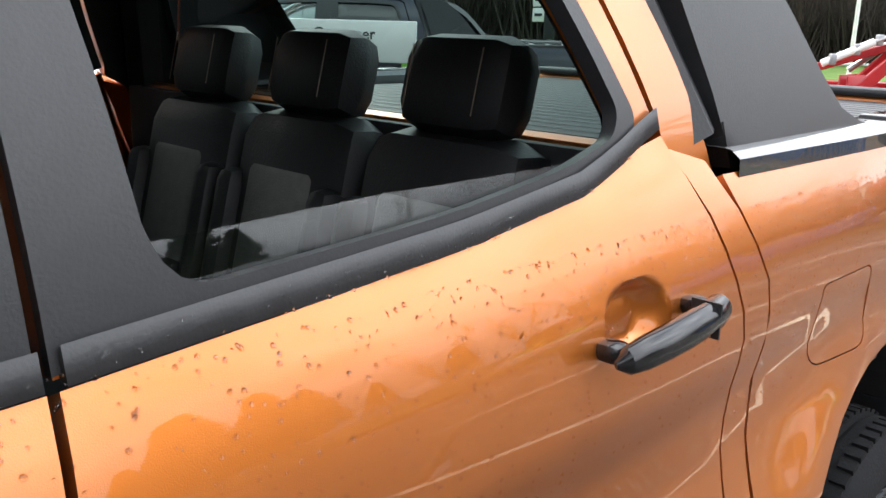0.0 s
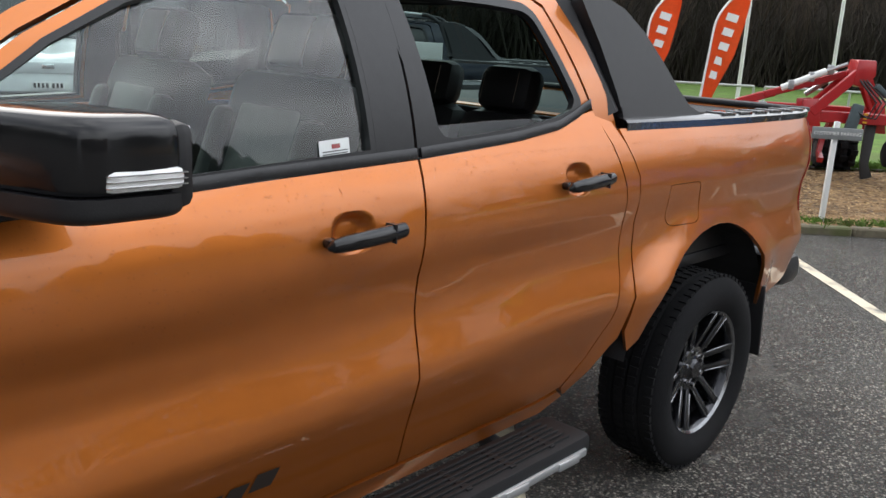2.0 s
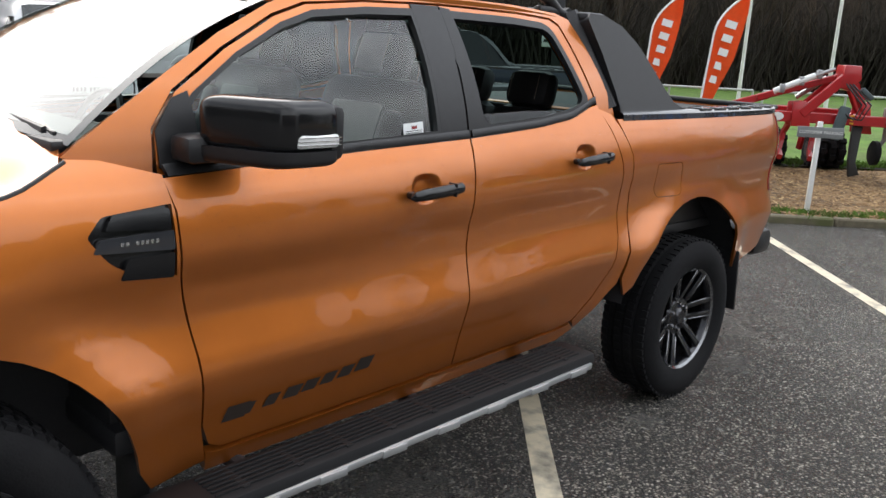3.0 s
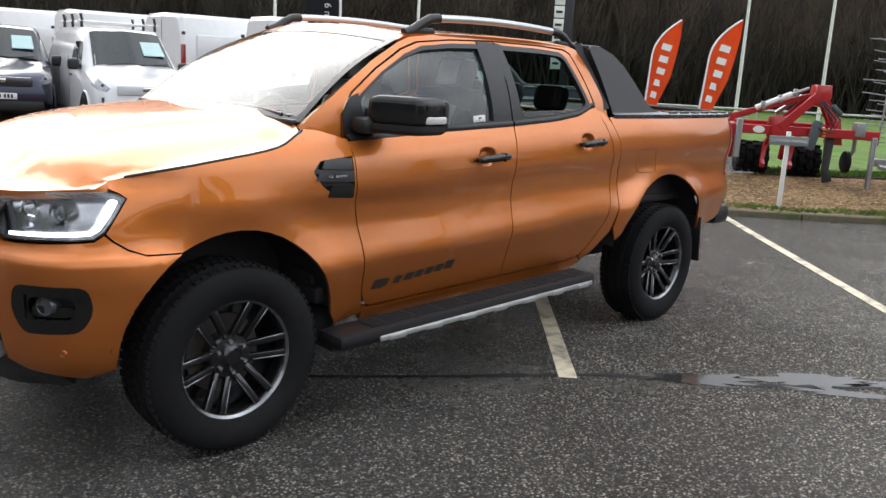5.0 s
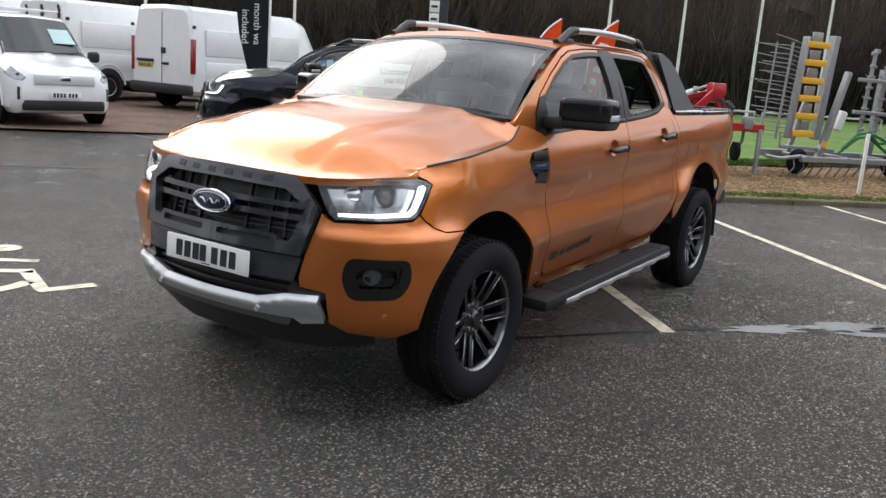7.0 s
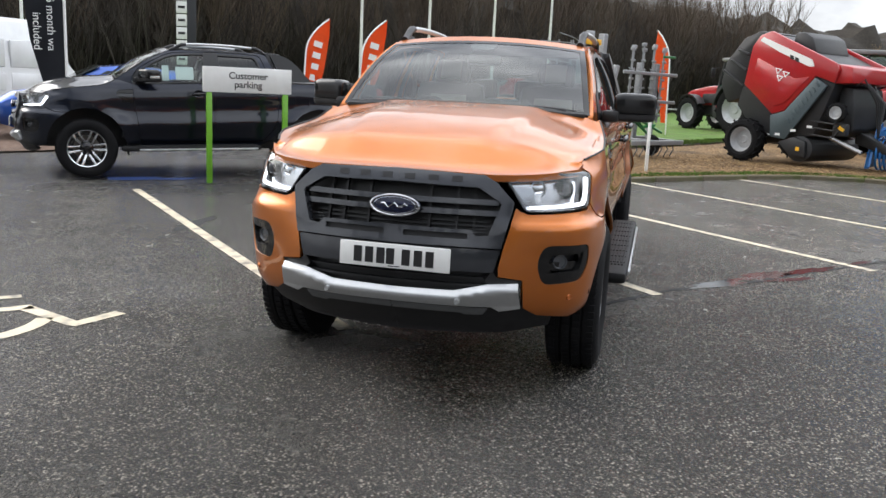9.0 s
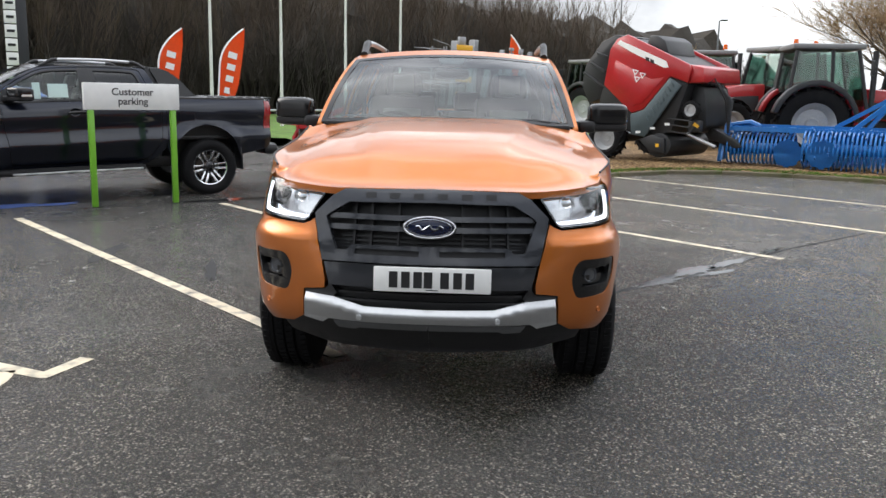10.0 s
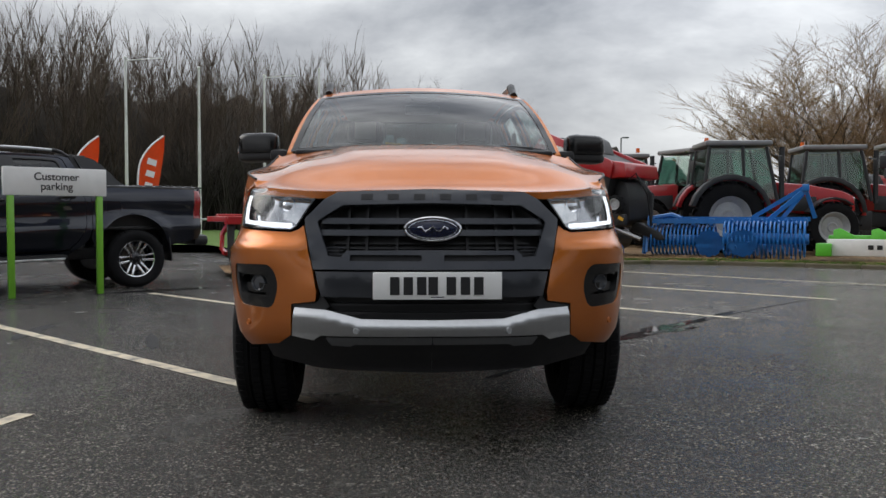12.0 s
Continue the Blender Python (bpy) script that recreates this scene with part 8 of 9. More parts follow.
def cultivator(m):
    """Red mounted cultivator: square toolbar, headstock, rams, tines, two toothed packer rolls; length along x, seen from -y."""
    t = thing("cultivator", "red tined cultivator with black packer rolls on mulch", "cultivator", m)
    beam("toolbar", RED, t, (-1.15, -0.05, 0.80), (1.78, -0.05, 0.80), 0.12, 0.14, "square red beam")
    beam("toolbar", RED, t, (-0.95, 0.65, 0.84), (1.35, 0.65, 0.84), 0.12, 0.14, "square red beam")
    for x in (-0.95, -0.3, 0.35, 1.15):
        beam("cross_beam", RED, t, (x, 0.0, 0.82), (x, 0.95, 0.82), 0.10, 0.10)
    for dy in (-0.14, 0.10):
        beam("headstock", RED, t, (0.28, dy, 0.84), (0.86, dy, 1.44), 0.06, 0.13)
        beam("headstock", RED, t, (0.84, dy, 1.42), (1.22, dy + 0.25, 0.84), 0.06, 0.11)
        prism("bracket_plate", [(0.16, 0.68), (0.16, 1.0), (0.34, 1.02), (0.42, 0.68)], dy - 0.02, dy + 0.02, RED, t, "", 0.008)
        prism("bracket_plate", [(1.10, 0.62), (1.08, 1.02), (1.22, 1.06), (1.30, 0.62)], dy + 0.18, dy + 0.22, RED, t, "", 0.008)
    prism("headstock_top", [(0.72, 1.22), (0.74, 1.52), (0.96, 1.52), (0.98, 1.34), (0.86, 1.18)], -0.18, 0.14, RED, t, "", 0.02)
    beam("lift_arm", RED, t, (-0.25, 0.15, 1.02), (0.70, 0.05, 1.34), 0.07, 0.09)
    beam("lift_arm", RED, t, (-0.55, 0.25, 0.90), (-0.1, 0.18, 1.06), 0.08, 0.10)
    bar("hydraulic_ram", PAPER, t, [(-0.08, 0.0, 1.12), (0.42, -0.05, 1.36)], 0.042, 10, "white hydraulic ram")
    bar("ram_rod", STEEL, t, [(0.42, -0.05, 1.36), (0.66, -0.06, 1.46)], 0.024, 8)
    for x in (0.0, 0.24, 0.46):
        block("ram_collar", GREYM, t, (x + 0.02, -0.02, 1.13 + 0.46 * (x + 0.08)), (0.07, 0.10, 0.12), 0.02)
    bar("hydraulic_ram", STEEL, t, [(0.30, 0.25, 1.05), (0.62, 0.1, 1.34)], 0.035, 8)
    for x0 in (-0.05, 0.78):
        r0 = 0.21
        bar("packer_shaft", DARKM, t, [(x0 - 0.05, 0.85, 0.30), (x0 + 0.46, 0.85, 0.30)], 0.11, 12)
        for k in range(4):
            bm = bmesh.new()
            lathe(bm, [(0.08, 0.05), (r0, 0.05), (r0 + 0.02, 0.0), (r0, -0.05), (0.08, -0.05)], 22, "x", 0, 0, 0)
            rg = part("packer_ring", bm, RUBBER, t, "", True)
            rg.matrix_basis = Matrix.Translation((x0 + 0.13 * k, 0.85, 0.30))
            for q in range(9):
                an = q * math.tau / 9 + 0.35 * k
                bm = bmesh.new()
                box(bm, 0, (r0 + 0.02) * math.cos(an), (r0 + 0.02) * math.sin(an), 0.09, 0.06, 0.07, 0.0, Matrix.Rotation(an, 3, "X"))
                part("tooth", bm, RUBBER, rg)
        beam("roll_arm", RED, t, (x0 - 0.12, 0.75, 0.82), (x0 - 0.16, 0.85, 0.28), 0.05, 0.10)
    for x in (-0.9, 0.30, 0.72):
        bar("tine", RED, t, [(x, 0.3, 0.76), (x - 0.03, 0.5, 0.55), (x - 0.08, 0.42, 0.30), (x - 0.12, 0.2, 0.22)], [0.045, 0.045, 0.04, 0.05], 4)
    for x in (-1.0, 1.10):
        prism("shank", [(x - 0.07, 0.74), (x + 0.07, 0.74), (x + 0.05, 0.22), (x + 0.12, 0.06), (x - 0.02, 0.02), (x - 0.06, 0.25)], 0.02, 0.07, DARKM, t, "dark steel shank", 0.01)
    bm = bmesh.new()
    lathe(bm, [(0.0, 0.05), (0.13, 0.05), (0.17, 0.03), (0.17, -0.03), (0.13, -0.05), (0, -0.05)], 24, "x", 1.42, 0.15, 0.36)
    part("depth_wheel", bm, RUBBER, t, "", True)
    bar("wheel_arm", GREYM, t, [(1.42, 0.15, 0.36), (1.50, 0.10, 0.55), (1.46, 0.0, 0.78)], 0.03, 6)
    block("clamp", GREYM, t, (1.48, -0.05, 0.88), (0.16, 0.18, 0.22), 0.02)
    beam("stand_leg", GREYM, t, (1.70, -0.13, 0.78), (1.70, -0.13, -0.05), 0.07, 0.07)
    beam("stand_leg", GREYM, t, (-0.32, -0.13, 0.95), (-0.32, -0.13, 0.35), 0.07, 0.09)
    bm = bmesh.new()
    lathe(bm, [(0.0, 0.004), (0.055, 0.004), (0.055, -0.004), (0.0, -0.004)], 20, "y")
    bd = part("badge", bm, PAPER, t, "oval pale maker's badge")
    bd.matrix_basis = Matrix.Translation((-0.02, -0.116, 0.80)) @ Matrix.Diagonal((1.6, 1, 1, 1))
    block("rolled_sheet", SLATE, t, (0.78, -0.20, 0.76), (0.15, 0.07, 0.46), 0.03, Matrix.Rotation(radians(12), 3, "Y"))
    block("rolled_sheet", SLATE, t, (1.06, -0.2, 1.16), (0.20, 0.10, 0.07), 0.02, Matrix.Rotation(radians(40), 3, "Y"))
    for k in range(3):
        bar("hose", DARKM, t, [(0.78 + 0.04 * k, -0.16, 1.30), (0.98 + 0.06 * k, -0.32, 1.02), (0.92 + 0.05 * k, -0.28, 0.82), (0.74, -0.18, 0.95 - 0.05 * k)], 0.012, 6)
    for k in range(3):
        block("decal", YELLOWM, t, (0.96 + 0.0 * k, -0.113, 0.76 + 0.05 * k), (0.05, 0.004, 0.025), 0)
    return t


cultivator(at(-11.2, -2.28, 129, 0.09))


def tine_harrow(m):
    """A folded grey tine harrow: two upright wings with spring tines, low frame; length along x, seen from -y."""
    t = thing("tine_harrow", "grey folded tine harrow with yellow slats", "harrow", m)
    beam("base_frame", GREYM, t, (-1.1, 0.2, 0.34), (2.1, 0.2, 0.34), 0.10, 0.12)
    beam("base_frame", GREYM, t, (-0.7, -0.45, 0.30), (2.3, -0.45, 0.30), 0.10, 0.10)
    beam("base_frame", GREYM, t, (-0.9, -0.1, 0.48), (0.3, -0.1, 0.44), 0.07, 0.07)
    for x in (-0.6, 0.3, 1.2, 2.0):
        beam("cross_frame", GREYM, t, (x, -0.5, 0.32), (x, 0.3, 0.34), 0.08, 0.08)
    for x in (-0.55, 1.6):
        bm = bmesh.new()
        lathe(bm, [(0.0, 0.08), (0.18, 0.08), (0.23, 0.0), (0.18, -0.08), (0, -0.08)], 20, "y", x, -0.2, 0.23)
        part("wheel", bm, RUBBER, t, "", True)
    for k in range(15):
        x = -0.8 + 0.2 * k
        bar("ground_tine", DARKM, t, [(x, -0.4, 0.28), (x - 0.05, -0.5, 0.16), (x - 0.16, -0.5, 0.02)], 0.013, 5)
    # left wing with yellow slats
    x0 = -0.70
    for dx, dz, wd in ((0.0, 0.0, 0.06), (0.60, 0.05, 0.13)):
        beam("wing_post", GREYM, t, (x0 + dx + 0.02, 0, 0.62), (x0 + dx + 0.12, 0, 2.40 + dz), 0.16, wd)
    beam("wing_post", GREYM, t, (x0 + 0.10, 0.05, 0.30), (x0 + 0.34, 0.05, 1.3), 0.08, 0.09)
    beam("wing_brace", GREYM, t, (x0 + 0.62, -0.16, 0.30), (x0 + 1.02, -0.14, 1.85), 0.12, 0.10)
    block("hazard_band", YELLOWM, t, (x0 + 0.68, -0.23, 0.56), (0.10, 0.012, 0.12), 0.0)
    for k in range(6):
        block("wing_slat", YELLOWM, t, (x0 + 0.27 + 0.05 * k / 5, -0.09, 0.72 + 0.31 * k), (0.46, 0.05, 0.11), 0.008)
        block("wing_plate", GREYM, t, (x0 + 0.36, 0.02, 0.86 + 0.31 * k), (0.20, 0.06, 0.16), 0.01)
    for k in range(22):
        z = 0.62 + 0.079 * k
        w = 0.10 * math.sin(k * 2.3)
        bar("tine", GREYM, t, [(x0 + 0.05, 0.05, z), (x0 - 0.16, 0.02 + w, z + 0.03), (x0 - 0.68 - 0.1 * math.sin(k * 1.7), 0.12 + 2 * w, z + 0.07 + 0.05 * math.sin(k * 3.1))], 0.0085, 5)
    for dx, yy in ((-0.14, 0.12), (-0.26, -0.05), (-0.40, 0.2)):
        bar("tine_bar", GREYM, t, [(x0 + dx, yy, 0.60), (x0 + dx + 0.07, yy, 2.28)], 0.017, 6)
    # right wing: upright bars with clamps, two level rails
    x1 = 0.85
    for k in range(8):
        x = x1 + 0.17 * k
        ht = 2.22 + 0.05 * (k % 3)
        bar("tine_bar", GREYM, t, [(x, -0.03 + 0.12 * (k % 2), 0.70), (x + 0.08, -0.03 + 0.12 * (k % 2), ht)], 0.020, 6)
        block("bar_cap", GREYM, t, (x + 0.08, -0.03 + 0.12 * (k % 2), ht), (0.10, 0.07, 0.07), 0.01)
        for j in range(7):
            block("tine_clamp", GREYM, t, (x + 0.008 * j, -0.06 + 0.12 * (k % 2), 0.85 + 0.19 * j), (0.075, 0.06, 0.045), 0.008)
            if j % 2:
                bar("tine", GREYM, t, [(x, -0.05, 0.85 + 0.19 * j), (x - 0.13, -0.12, 0.88 + 0.19 * j)], 0.008, 4)
    for z in (1.74, 1.16):
        beam("wing_rail", GREYM, t, (x1 - 0.25, -0.10, z), (x1 + 1.5, -0.10, z - 0.02), 0.07, 0.07)
    for x in (x1 + 0.42, x1 + 0.95):
        beam("wing_post", GREYM, t, (x, 0.08, 0.35), (x + 0.06, 0.08, 1.95), 0.12, 0.12)
    green = mat("arm_green", (0.02, 0.17, 0.05), 0.4)
    for pts in (((0.30, -0.3, 0.50), (0.55, -0.35, 0.78), (0.80, -0.35, 0.82), (1.1, -0.3, 0.62), (1.5, -0.3, 0.66)), ((0.25, -0.25, 0.40), (0.6, -0.3, 0.70), (0.9, -0.25, 0.74), (1.4, -0.25, 0.45)), ((0.9, -0.3, 0.80), (1.2, -0.3, 0.70), (1.75, -0.3, 0.50))):
        bar("green_arm", green, t, pts, 0.028, 6)
    block("green_cap", green, t, (x1 + 1.2, -0.1, 2.10), (0.35, 0.08, 0.05), 0.01)
    block("white_tank", BOARD, t, (0.50, 0.1, 0.98), (0.16, 0.16, 0.36), 0.03, Matrix.Rotation(radians(14), 3, "Y"))
    bar("drawbar", GREYM, t, [(-0.7, -0.4, 0.34), (-1.2, -0.5, 0.30), (-1.5, -0.5, 0.34)], 0.035, 6)
    bar("chain", STEEL, t, [(-0.9, -0.1, 0.45), (-0.92, -0.1, 0.72)], 0.012, 5)
    return t


tine_harrow(at(-13.4, -0.15, 142, 0.12))


# ---- trees ----
TWIG = mat("bare_twigs", (0.082, 0.060, 0.042), 0.9, 0, 0.35, 2)
WILLOW = mat("willow_twigs", (0.25, 0.165, 0.085), 0.85, 0, 0.3, 3)
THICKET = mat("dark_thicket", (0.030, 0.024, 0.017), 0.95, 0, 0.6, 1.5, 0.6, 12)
IVY = mat("evergreen_leaves", (0.022, 0.034, 0.012), 0.75, 0, 0.5, 3)


def scatter(name, variants, places, material, label, category):
    """Many trees of a far wood joined into one object."""
    VV, FF, base = [], [], 0
    for vi, x, y, z, ang, sc in places:
        V, F = variants[vi]
        c, s = math.cos(ang), math.sin(ang)
        W = V * sc
        VV.append(np.stack([W[:, 0] * c - W[:, 1] * s + x, W[:, 0] * s + W[:, 1] * c + y, W[:, 2] + z], axis=1))
        FF.append(F + base)
        base += len(V)
    V, F = np.concatenate(VV), np.concatenate(FF)
    me = bpy.data.meshes.new(name)
    me.vertices.add(len(V))
    me.vertices.foreach_set("co", V.ravel())
    me.loops.add(len(F) * 3)
    me.loops.foreach_set("vertex_index", F.ravel().astype(np.int32))
    me.polygons.add(len(F))
    me.polygons.foreach_set("loop_start", np.arange(0, len(F) * 3, 3, dtype=np.int32))
    me.update(calc_edges=True)
    ob = link_mesh(name, me, material)
    return tagged(ob, label, category, "", "stuff")


def coppice(r, H):
    """A slender many-stemmed tree: upright stems, narrow side shoots, fine twigs."""
    out = []
    for _ in range(r.randint(5, 6)):
        a = r.uniform(0, math.tau)
        p = Vector((0.25 * math.cos(a), 0.25 * math.sin(a), 0))
        d = Vector((math.cos(a) * r.uniform(0.05, 0.32), math.sin(a) * r.uniform(0.05, 0.32), 1)).normalized()
        h, rad, n = H * r.uniform(0.72, 1.0), r.uniform(0.045, 0.08), 8
        for k in range(n):
            u = k / n
            d = (d + Vector((r.uniform(-1, 1), r.uniform(-1, 1), 0.5)) * 0.07).normalized()
            q = p + d * h / n
            out.append((p, q, rad * (1 - 0.85 * u), rad * (1 - 0.85 * (u + 1 / n)), k == n - 1))
            for _ in range(0 if u < 0.1 else 4):
                b = r.uniform(0, math.tau)
                sd = (d + Vector((math.cos(b), math.sin(b), 0.1)) * r.uniform(0.30, 0.70)).normalized()
                L, c = h * r.uniform(0.12, 0.27) * (1.15 - 0.55 * u), p.lerp(q, r.random())
                m = c + sd * L * 0.5
                sd2 = (sd + Vector((r.uniform(-0.2, 0.2), r.uniform(-0.2, 0.2), 0.45))).normalized()
                e = m + sd2 * L * 0.6
                out += [(c, m, 0.020, 0.014, False), (m, e, 0.014, 0.004, True)]
                for _ in range(4):
                    f = c.lerp(m, r.uniform(0.3, 1)) if r.random() < 0.45 else m.lerp(e, r.uniform(0, 0.8))
                    td = (sd2 + Vector((r.uniform(-1, 1), r.uniform(-1, 1), 0.25)) * 0.70).normalized()
                    out.append((f, f + td * L * r.uniform(0.3, 0.75), 0.0090, 0.003, True))
            p = q
    return out


def twig_arrays(segs):
    """Tapered three-sided stems; end shoots run to a point."""
    V, F = [], []
    for p, q, a, b, tip in segs:
        d = (q - p).normalized()
        u = d.orthogonal().normalized()
        w = d.cross(u)
        k = len(V)
        ring3 = [u * math.cos(j * math.tau / 3) + w * math.sin(j * math.tau / 3) for j in range(3)]
        V += [p + c * a for c in ring3]
        if tip:
            V.append(q)
            F += [(k, k + 1, k + 3), (k + 1, k + 2, k + 3), (k + 2, k, k + 3)]
        else:
            V += [q + c * b for c in ring3]
            for j in range(3):
                j2 = (j + 1) % 3
                F += [(k + j, k + j2, k + 3 + j2), (k + j, k + 3 + j2, k + 3 + j)]
    return np.array([tuple(v) for v in V]), np.array(F)


rng = random.Random(5)
var = []
for k in range(8):
    seg = coppice(rng, 10.0)
    top = max(s[1].z for s in seg)
    V, F = twig_arrays(seg)
    var.append((V * (14.0 / top), F))
places = []
for k in range(430):
    b = -52 + 103 * rng.random()
    a = -38.2 - 13 * rng.random() ** 1.3
    x, y = bay(a, b)
    sc = rng.uniform(0.78, 1.12) * (1.0 if b < 12 else 0.84 if b < 38 else 0.70)
    places.append((rng.randrange(8), x, y, 0.0, rng.uniform(0, 6.28), sc))
scatter("tree_belt", var, places, TWIG, "belt of bare brown winter trees", "trees")

# understorey: a ragged dark bank of brush along the belt
bush = []
for k in range(5):
    seg = []
    for j in range(75):
        a = rng.uniform(0, math.tau)
        p = Vector((rng.uniform(-1.3, 1.3), rng.uniform(-1.3, 1.3), 0))
        d = Vector((math.cos(a) * 0.35, math.sin(a) * 0.35, 1)).normalized()
        q = p + d * rng.uniform(1.0, 2.4)
        e = q + (d + Vector((rng.uniform(-0.6, 0.6), rng.uniform(-0.6, 0.6), 0.2))).normalized() * rng.uniform(0.5, 1.6)
        seg += [(p, q, 0.024, 0.016, False), (q, e, 0.016, 0.008, True)]
        for _ in range(3):
            f = q + (d + Vector((rng.uniform(-1, 1), rng.uniform(-1, 1), 0.1))).normalized() * rng.uniform(0.4, 1.3)
            seg.append((q, f, 0.013, 0.007, True))
    bush.append(twig_arrays(seg))
places = []
for k in range(260):
    x, y = bay(-37.0 - 5 * rng.random(), -52 + 118 * rng.random())
    places.append((rng.randrange(5), x, y, 0.0, rng.uniform(0, 6.28), rng.uniform(0.9, 1.9)))
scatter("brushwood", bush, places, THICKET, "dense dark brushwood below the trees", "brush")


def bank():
    """Solid dark core added in the thicket to block light, with a broken top."""
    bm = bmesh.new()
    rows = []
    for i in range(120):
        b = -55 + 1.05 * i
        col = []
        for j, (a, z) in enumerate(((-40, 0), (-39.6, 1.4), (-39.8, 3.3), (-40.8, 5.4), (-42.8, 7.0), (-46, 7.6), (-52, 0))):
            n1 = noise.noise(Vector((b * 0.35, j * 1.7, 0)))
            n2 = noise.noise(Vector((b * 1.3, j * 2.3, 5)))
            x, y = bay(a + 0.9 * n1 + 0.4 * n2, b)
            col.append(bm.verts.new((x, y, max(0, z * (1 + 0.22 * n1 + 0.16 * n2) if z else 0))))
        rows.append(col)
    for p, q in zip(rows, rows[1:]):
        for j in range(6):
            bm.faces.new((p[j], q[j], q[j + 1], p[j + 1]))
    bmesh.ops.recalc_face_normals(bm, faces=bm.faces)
    return tagged(part("thicket", bm, THICKET, None, "", True), "solid dark core added to the thicket under bare trees", "brush", "", "stuff")


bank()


def willow(name, x, y, H, R, seed, label, stems=7, r0=0.17):
    """A spreading bare tree: a short trunk that forks low, arching limbs and curtains of fine twigs."""
    r = random.Random(seed)
    t = thing(name, label, "tree", Matrix.Translation((x, y, 0.1)))
    thick, fine = [], []

    def arch(p, d, L, rad, lev):
        n = 5 if lev < 3 else 4
        pts = [p]
        for k in range(n):
            d = (d + Vector((r.uniform(-1, 1), r.uniform(-1, 1), r.uniform(-1, 1))) * 0.13 + Vector((0, 0, 0.07 if lev < 3 else -0.03))).normalized()
            q = p + d * L / n
            ra, rb = rad * (1 - 0.6 * k / n), rad * (1 - 0.6 * (k + 1) / n)
            (thick if lev < 3 else fine).append((p, q, ra, rb, lev >= 3 and k == n - 1))
            p = q
            pts.append(p)
            if lev < 3 and k >= 1:
                for _ in range(2):
                    a = r.uniform(0, math.tau)
                    out = Vector((math.cos(a), math.sin(a), r.uniform(-0.1, 0.5)))
                    arch(p, (d * 0.9 + out * 0.62).normalized(), L * r.uniform(0.42, 0.62), max(0.0085, rb * 0.5), lev + 1)
            elif lev >= 3:
                for _ in range(1):
                    a = r.uniform(0, math.tau)
                    e = (d + Vector((math.cos(a), math.sin(a), r.uniform(-0.5, 0.3))) * 0.5).normalized()
                    fine.append((p, p + e * L * r.uniform(0.4, 0.9), 0.0060, 0.003, True))

    base = Vector((0, 0, H * 0.16))
    thick.append((Vector((0, 0, -0.1)), base, r0 * 1.5, r0 * 1.2, False))
    for k in range(stems):
        a = (k + r.uniform(-0.3, 0.3)) * math.tau / stems
        lean = (0.25, 1.5, 0.6, 1.9, 0.9, 2.2, 0.45)[k % 7] * r.uniform(0.85, 1.15)
        arch(base, Vector((math.cos(a) * lean, math.sin(a) * lean, 1)).normalized(), H * r.uniform(0.55, 0.75), r0 * r.uniform(0.6, 0.9), 0)
    top = max(max(s[1].z for s in fine), max(s[1].z for s in thick))
    wide = sorted(math.hypot(s[1].x, s[1].y) for s in fine)[int(len(fine) * 0.985)]
    kx, kz = R / wide, H / top

    def fit(v):
        return Vector((v.x * kx, v.y * kx, v.z * kz))

    bm = bmesh.new()
    for p, q, a, b, _ in thick:
        tube(bm, [fit(p), fit(q)], [a, b], 6 if a > 0.03 else 4, False)
    part("trunk", bm, WBARK, t, "", True)
    V, F = twig_arrays([(fit(p), fit(q), a, b, tip) for p, q, a, b, tip in fine])
    pymesh("crown", V, [tuple(int(i) for i in f) for f in F], WILLOW, t, "fine brown bare twigs")
    return t


WBARK = mat("willow_bark", (0.085, 0.065, 0.042), 0.9, 0, 0.3, 6, 0.5, 30)
willow("willow_tree", -33.0, 19.4, 9.4, 6.7, 11, "bare spreading willow with brown twigs", 12)
willow("bare_tree", -62, 15.5, 5.5, 3.4, 21, "bare brown tree behind the tractors", 3, 0.12)

# ---- what stands behind the walk: showroom, conifers, bare trees ----
CLAD = mat("showroom_cladding", (0.10, 0.065, 0.05), 0.6, 0, 0.15, 1, 0.1, 5)


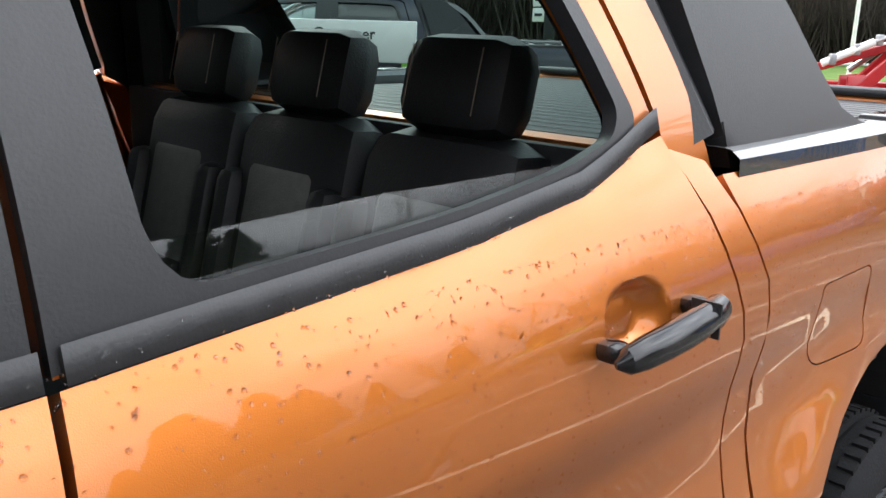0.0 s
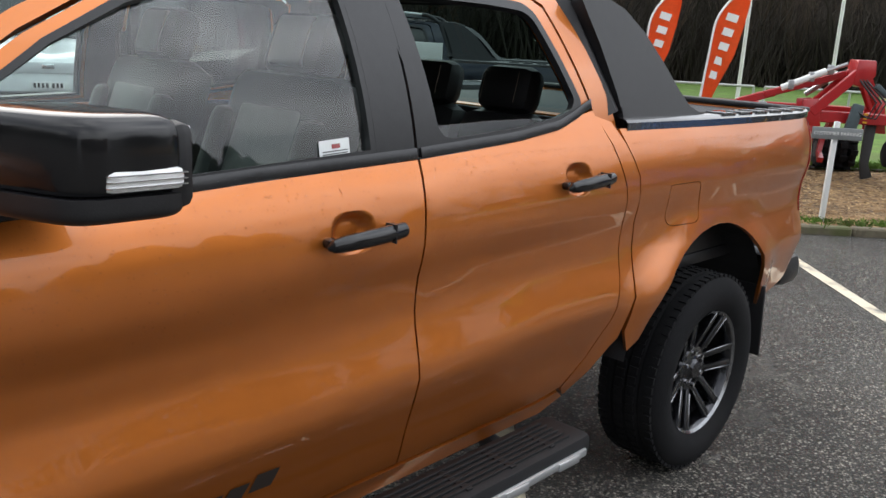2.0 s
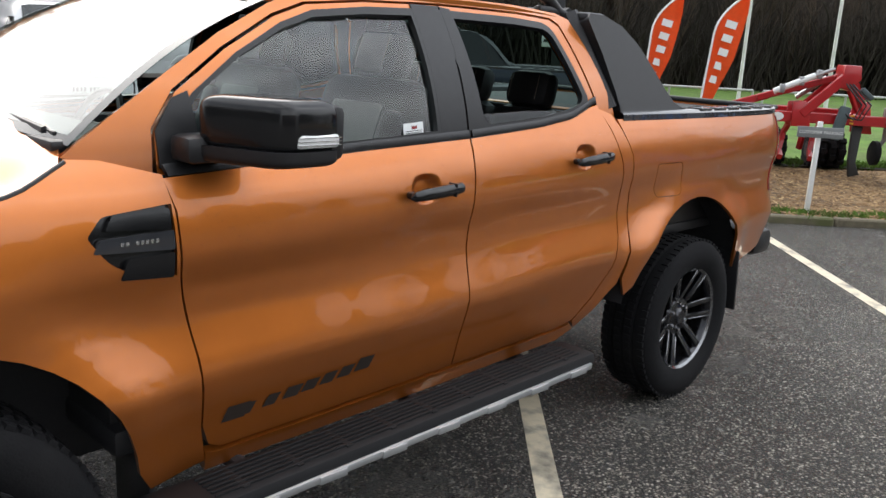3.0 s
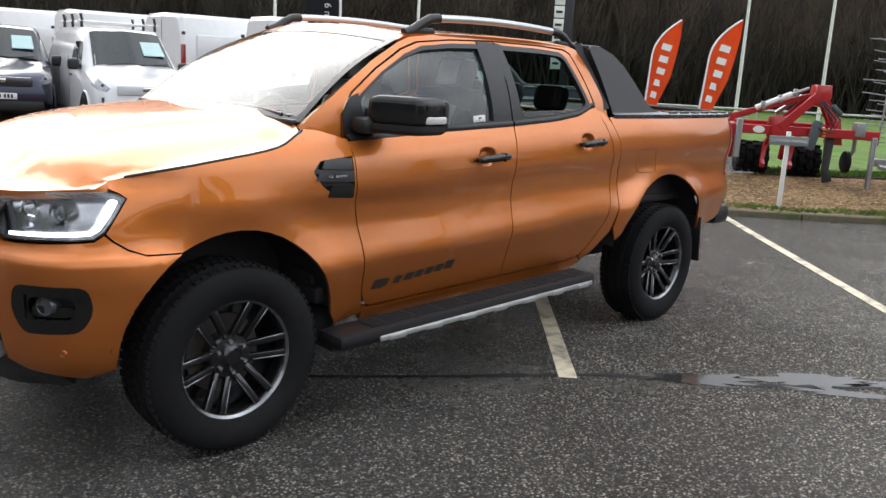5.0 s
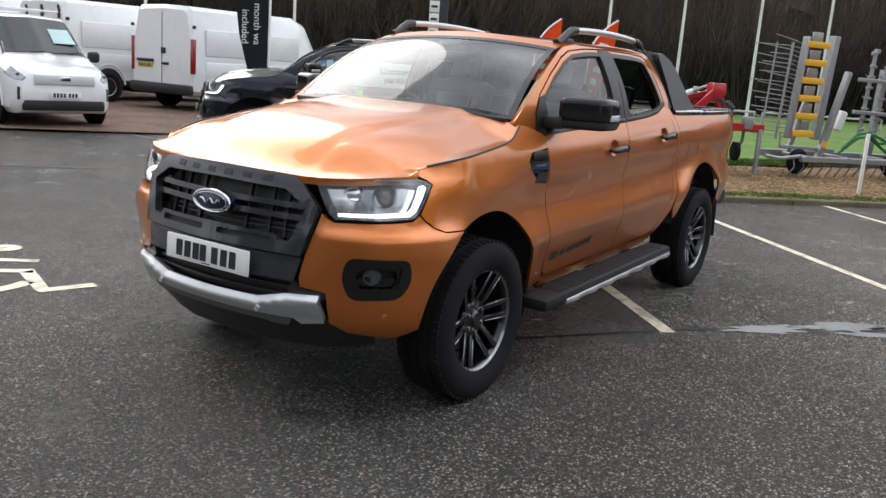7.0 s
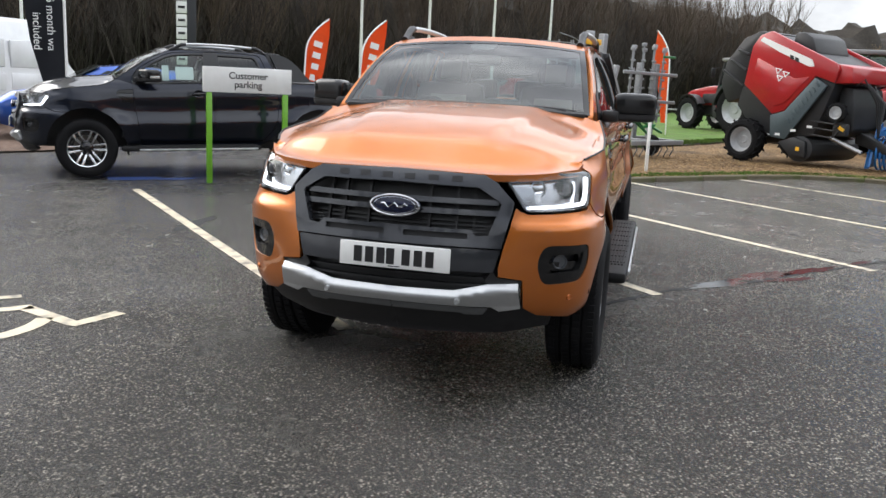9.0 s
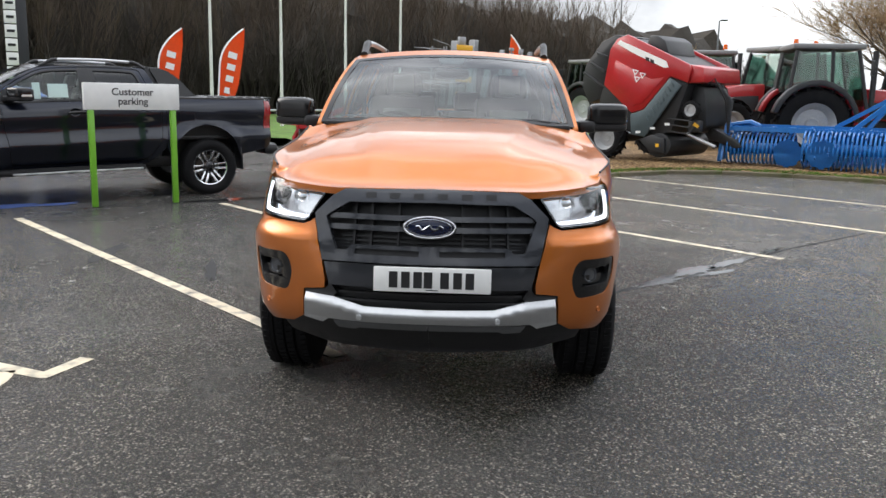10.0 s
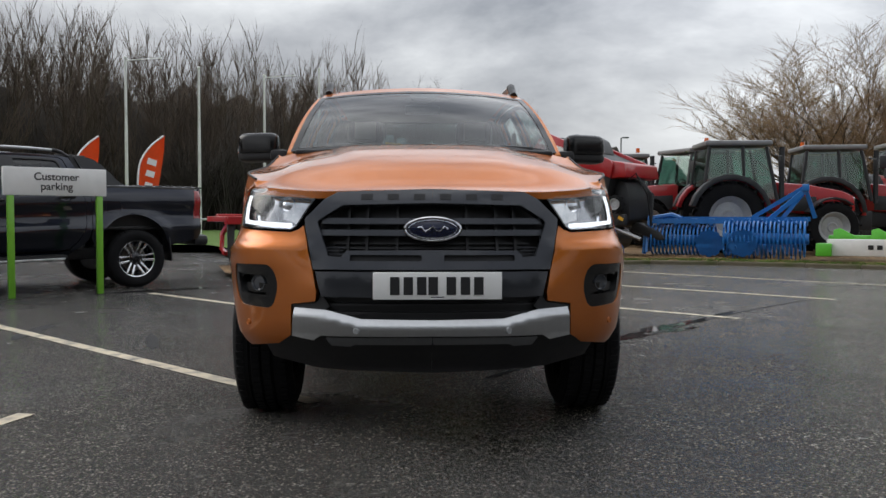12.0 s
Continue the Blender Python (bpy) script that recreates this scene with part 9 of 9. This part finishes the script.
def showroom():
    t = thing("showroom", "long dark clad showroom with a glazed front", "building", Matrix.Translation((9.0, 25.0, 0)))
    block("wall", CLAD, t, (0, 2.0, 2.6), (30, 0.3, 5.2), 0.02)
    block("roof", DARKM, t, (0, 7, 5.4), (31, 11, 0.4), 0.05)
    for x in (-15, 15):
        block("wall", CLAD, t, (x, 7, 2.6), (0.3, 10, 5.2), 0.02)
    for k in range(9):
        f = block("window", DARKGLASS, t, (-12 + 3 * k, 1.83, 1.7), (2.6, 0.06, 2.6), 0.01)
        block("window_frame", DARKM, f, (-12 + 3 * k, 1.80, 0.36), (2.7, 0.08, 0.08), 0.01)
    s = block("fascia", BOARD, t, (-9, 1.80, 4.2), (7, 0.08, 0.8), 0.02)
    return t


showroom()
conif = []
for k in range(3):
    r = random.Random(40 + k)
    V, F = [], []
    for j in range(2600):
        h = r.random() ** 0.8
        rad = 2.1 * (1 - h) ** 0.8 * math.sqrt(r.random()) + 0.1
        a = r.uniform(0, math.tau)
        c = Vector((rad * math.cos(a), rad * math.sin(a), 0.3 + 8.2 * h))
        i = len(V)
        for _ in range(3):
            V.append(c + Vector((r.uniform(-0.28, 0.28), r.uniform(-0.28, 0.28), r.uniform(-0.35, 0.2))))
        F.append((i, i + 1, i + 2))
    conif.append((np.array([tuple(v) for v in V]), np.array(F)))
r = random.Random(3)
places = [(r.randrange(3), x0 + r.uniform(-0.5, 0.5), 31 + r.uniform(-2.0, 3.0), 0, r.uniform(0, 6), sc) for x0, sc in ((-9.5, 0.5), (-12.0, 0.75), (-14.0, 1.15), (-15.6, 1.25), (-17.4, 1.1), (-19.6, 0.8), (-21.0, 0.95), (-25.0, 0.5), (-29.5, 0.6))]
places += [(r.randrange(3), 27 + r.uniform(-2, 2), 20 - 2.2 * k, 0, r.uniform(0, 6), r.uniform(0.7, 1.1)) for k in range(18)]
scatter("conifer_screen", conif, places, IVY, "dark evergreen conifers across the yard", "trees")
places = [(r.randrange(8), -32 - 3.0 * k + r.uniform(-1, 1), 30 + r.uniform(-3, 6), 0, r.uniform(0, 6), r.uniform(0.7, 0.95)) for k in range(8)]
places += [(r.randrange(8), 32 + r.uniform(-2, 6), 26 - 3.5 * k, 0, r.uniform(0, 6), r.uniform(0.8, 1.05)) for k in range(18)]
scatter("bare_trees", var, places, TWIG, "bare winter trees across the yard", "trees")
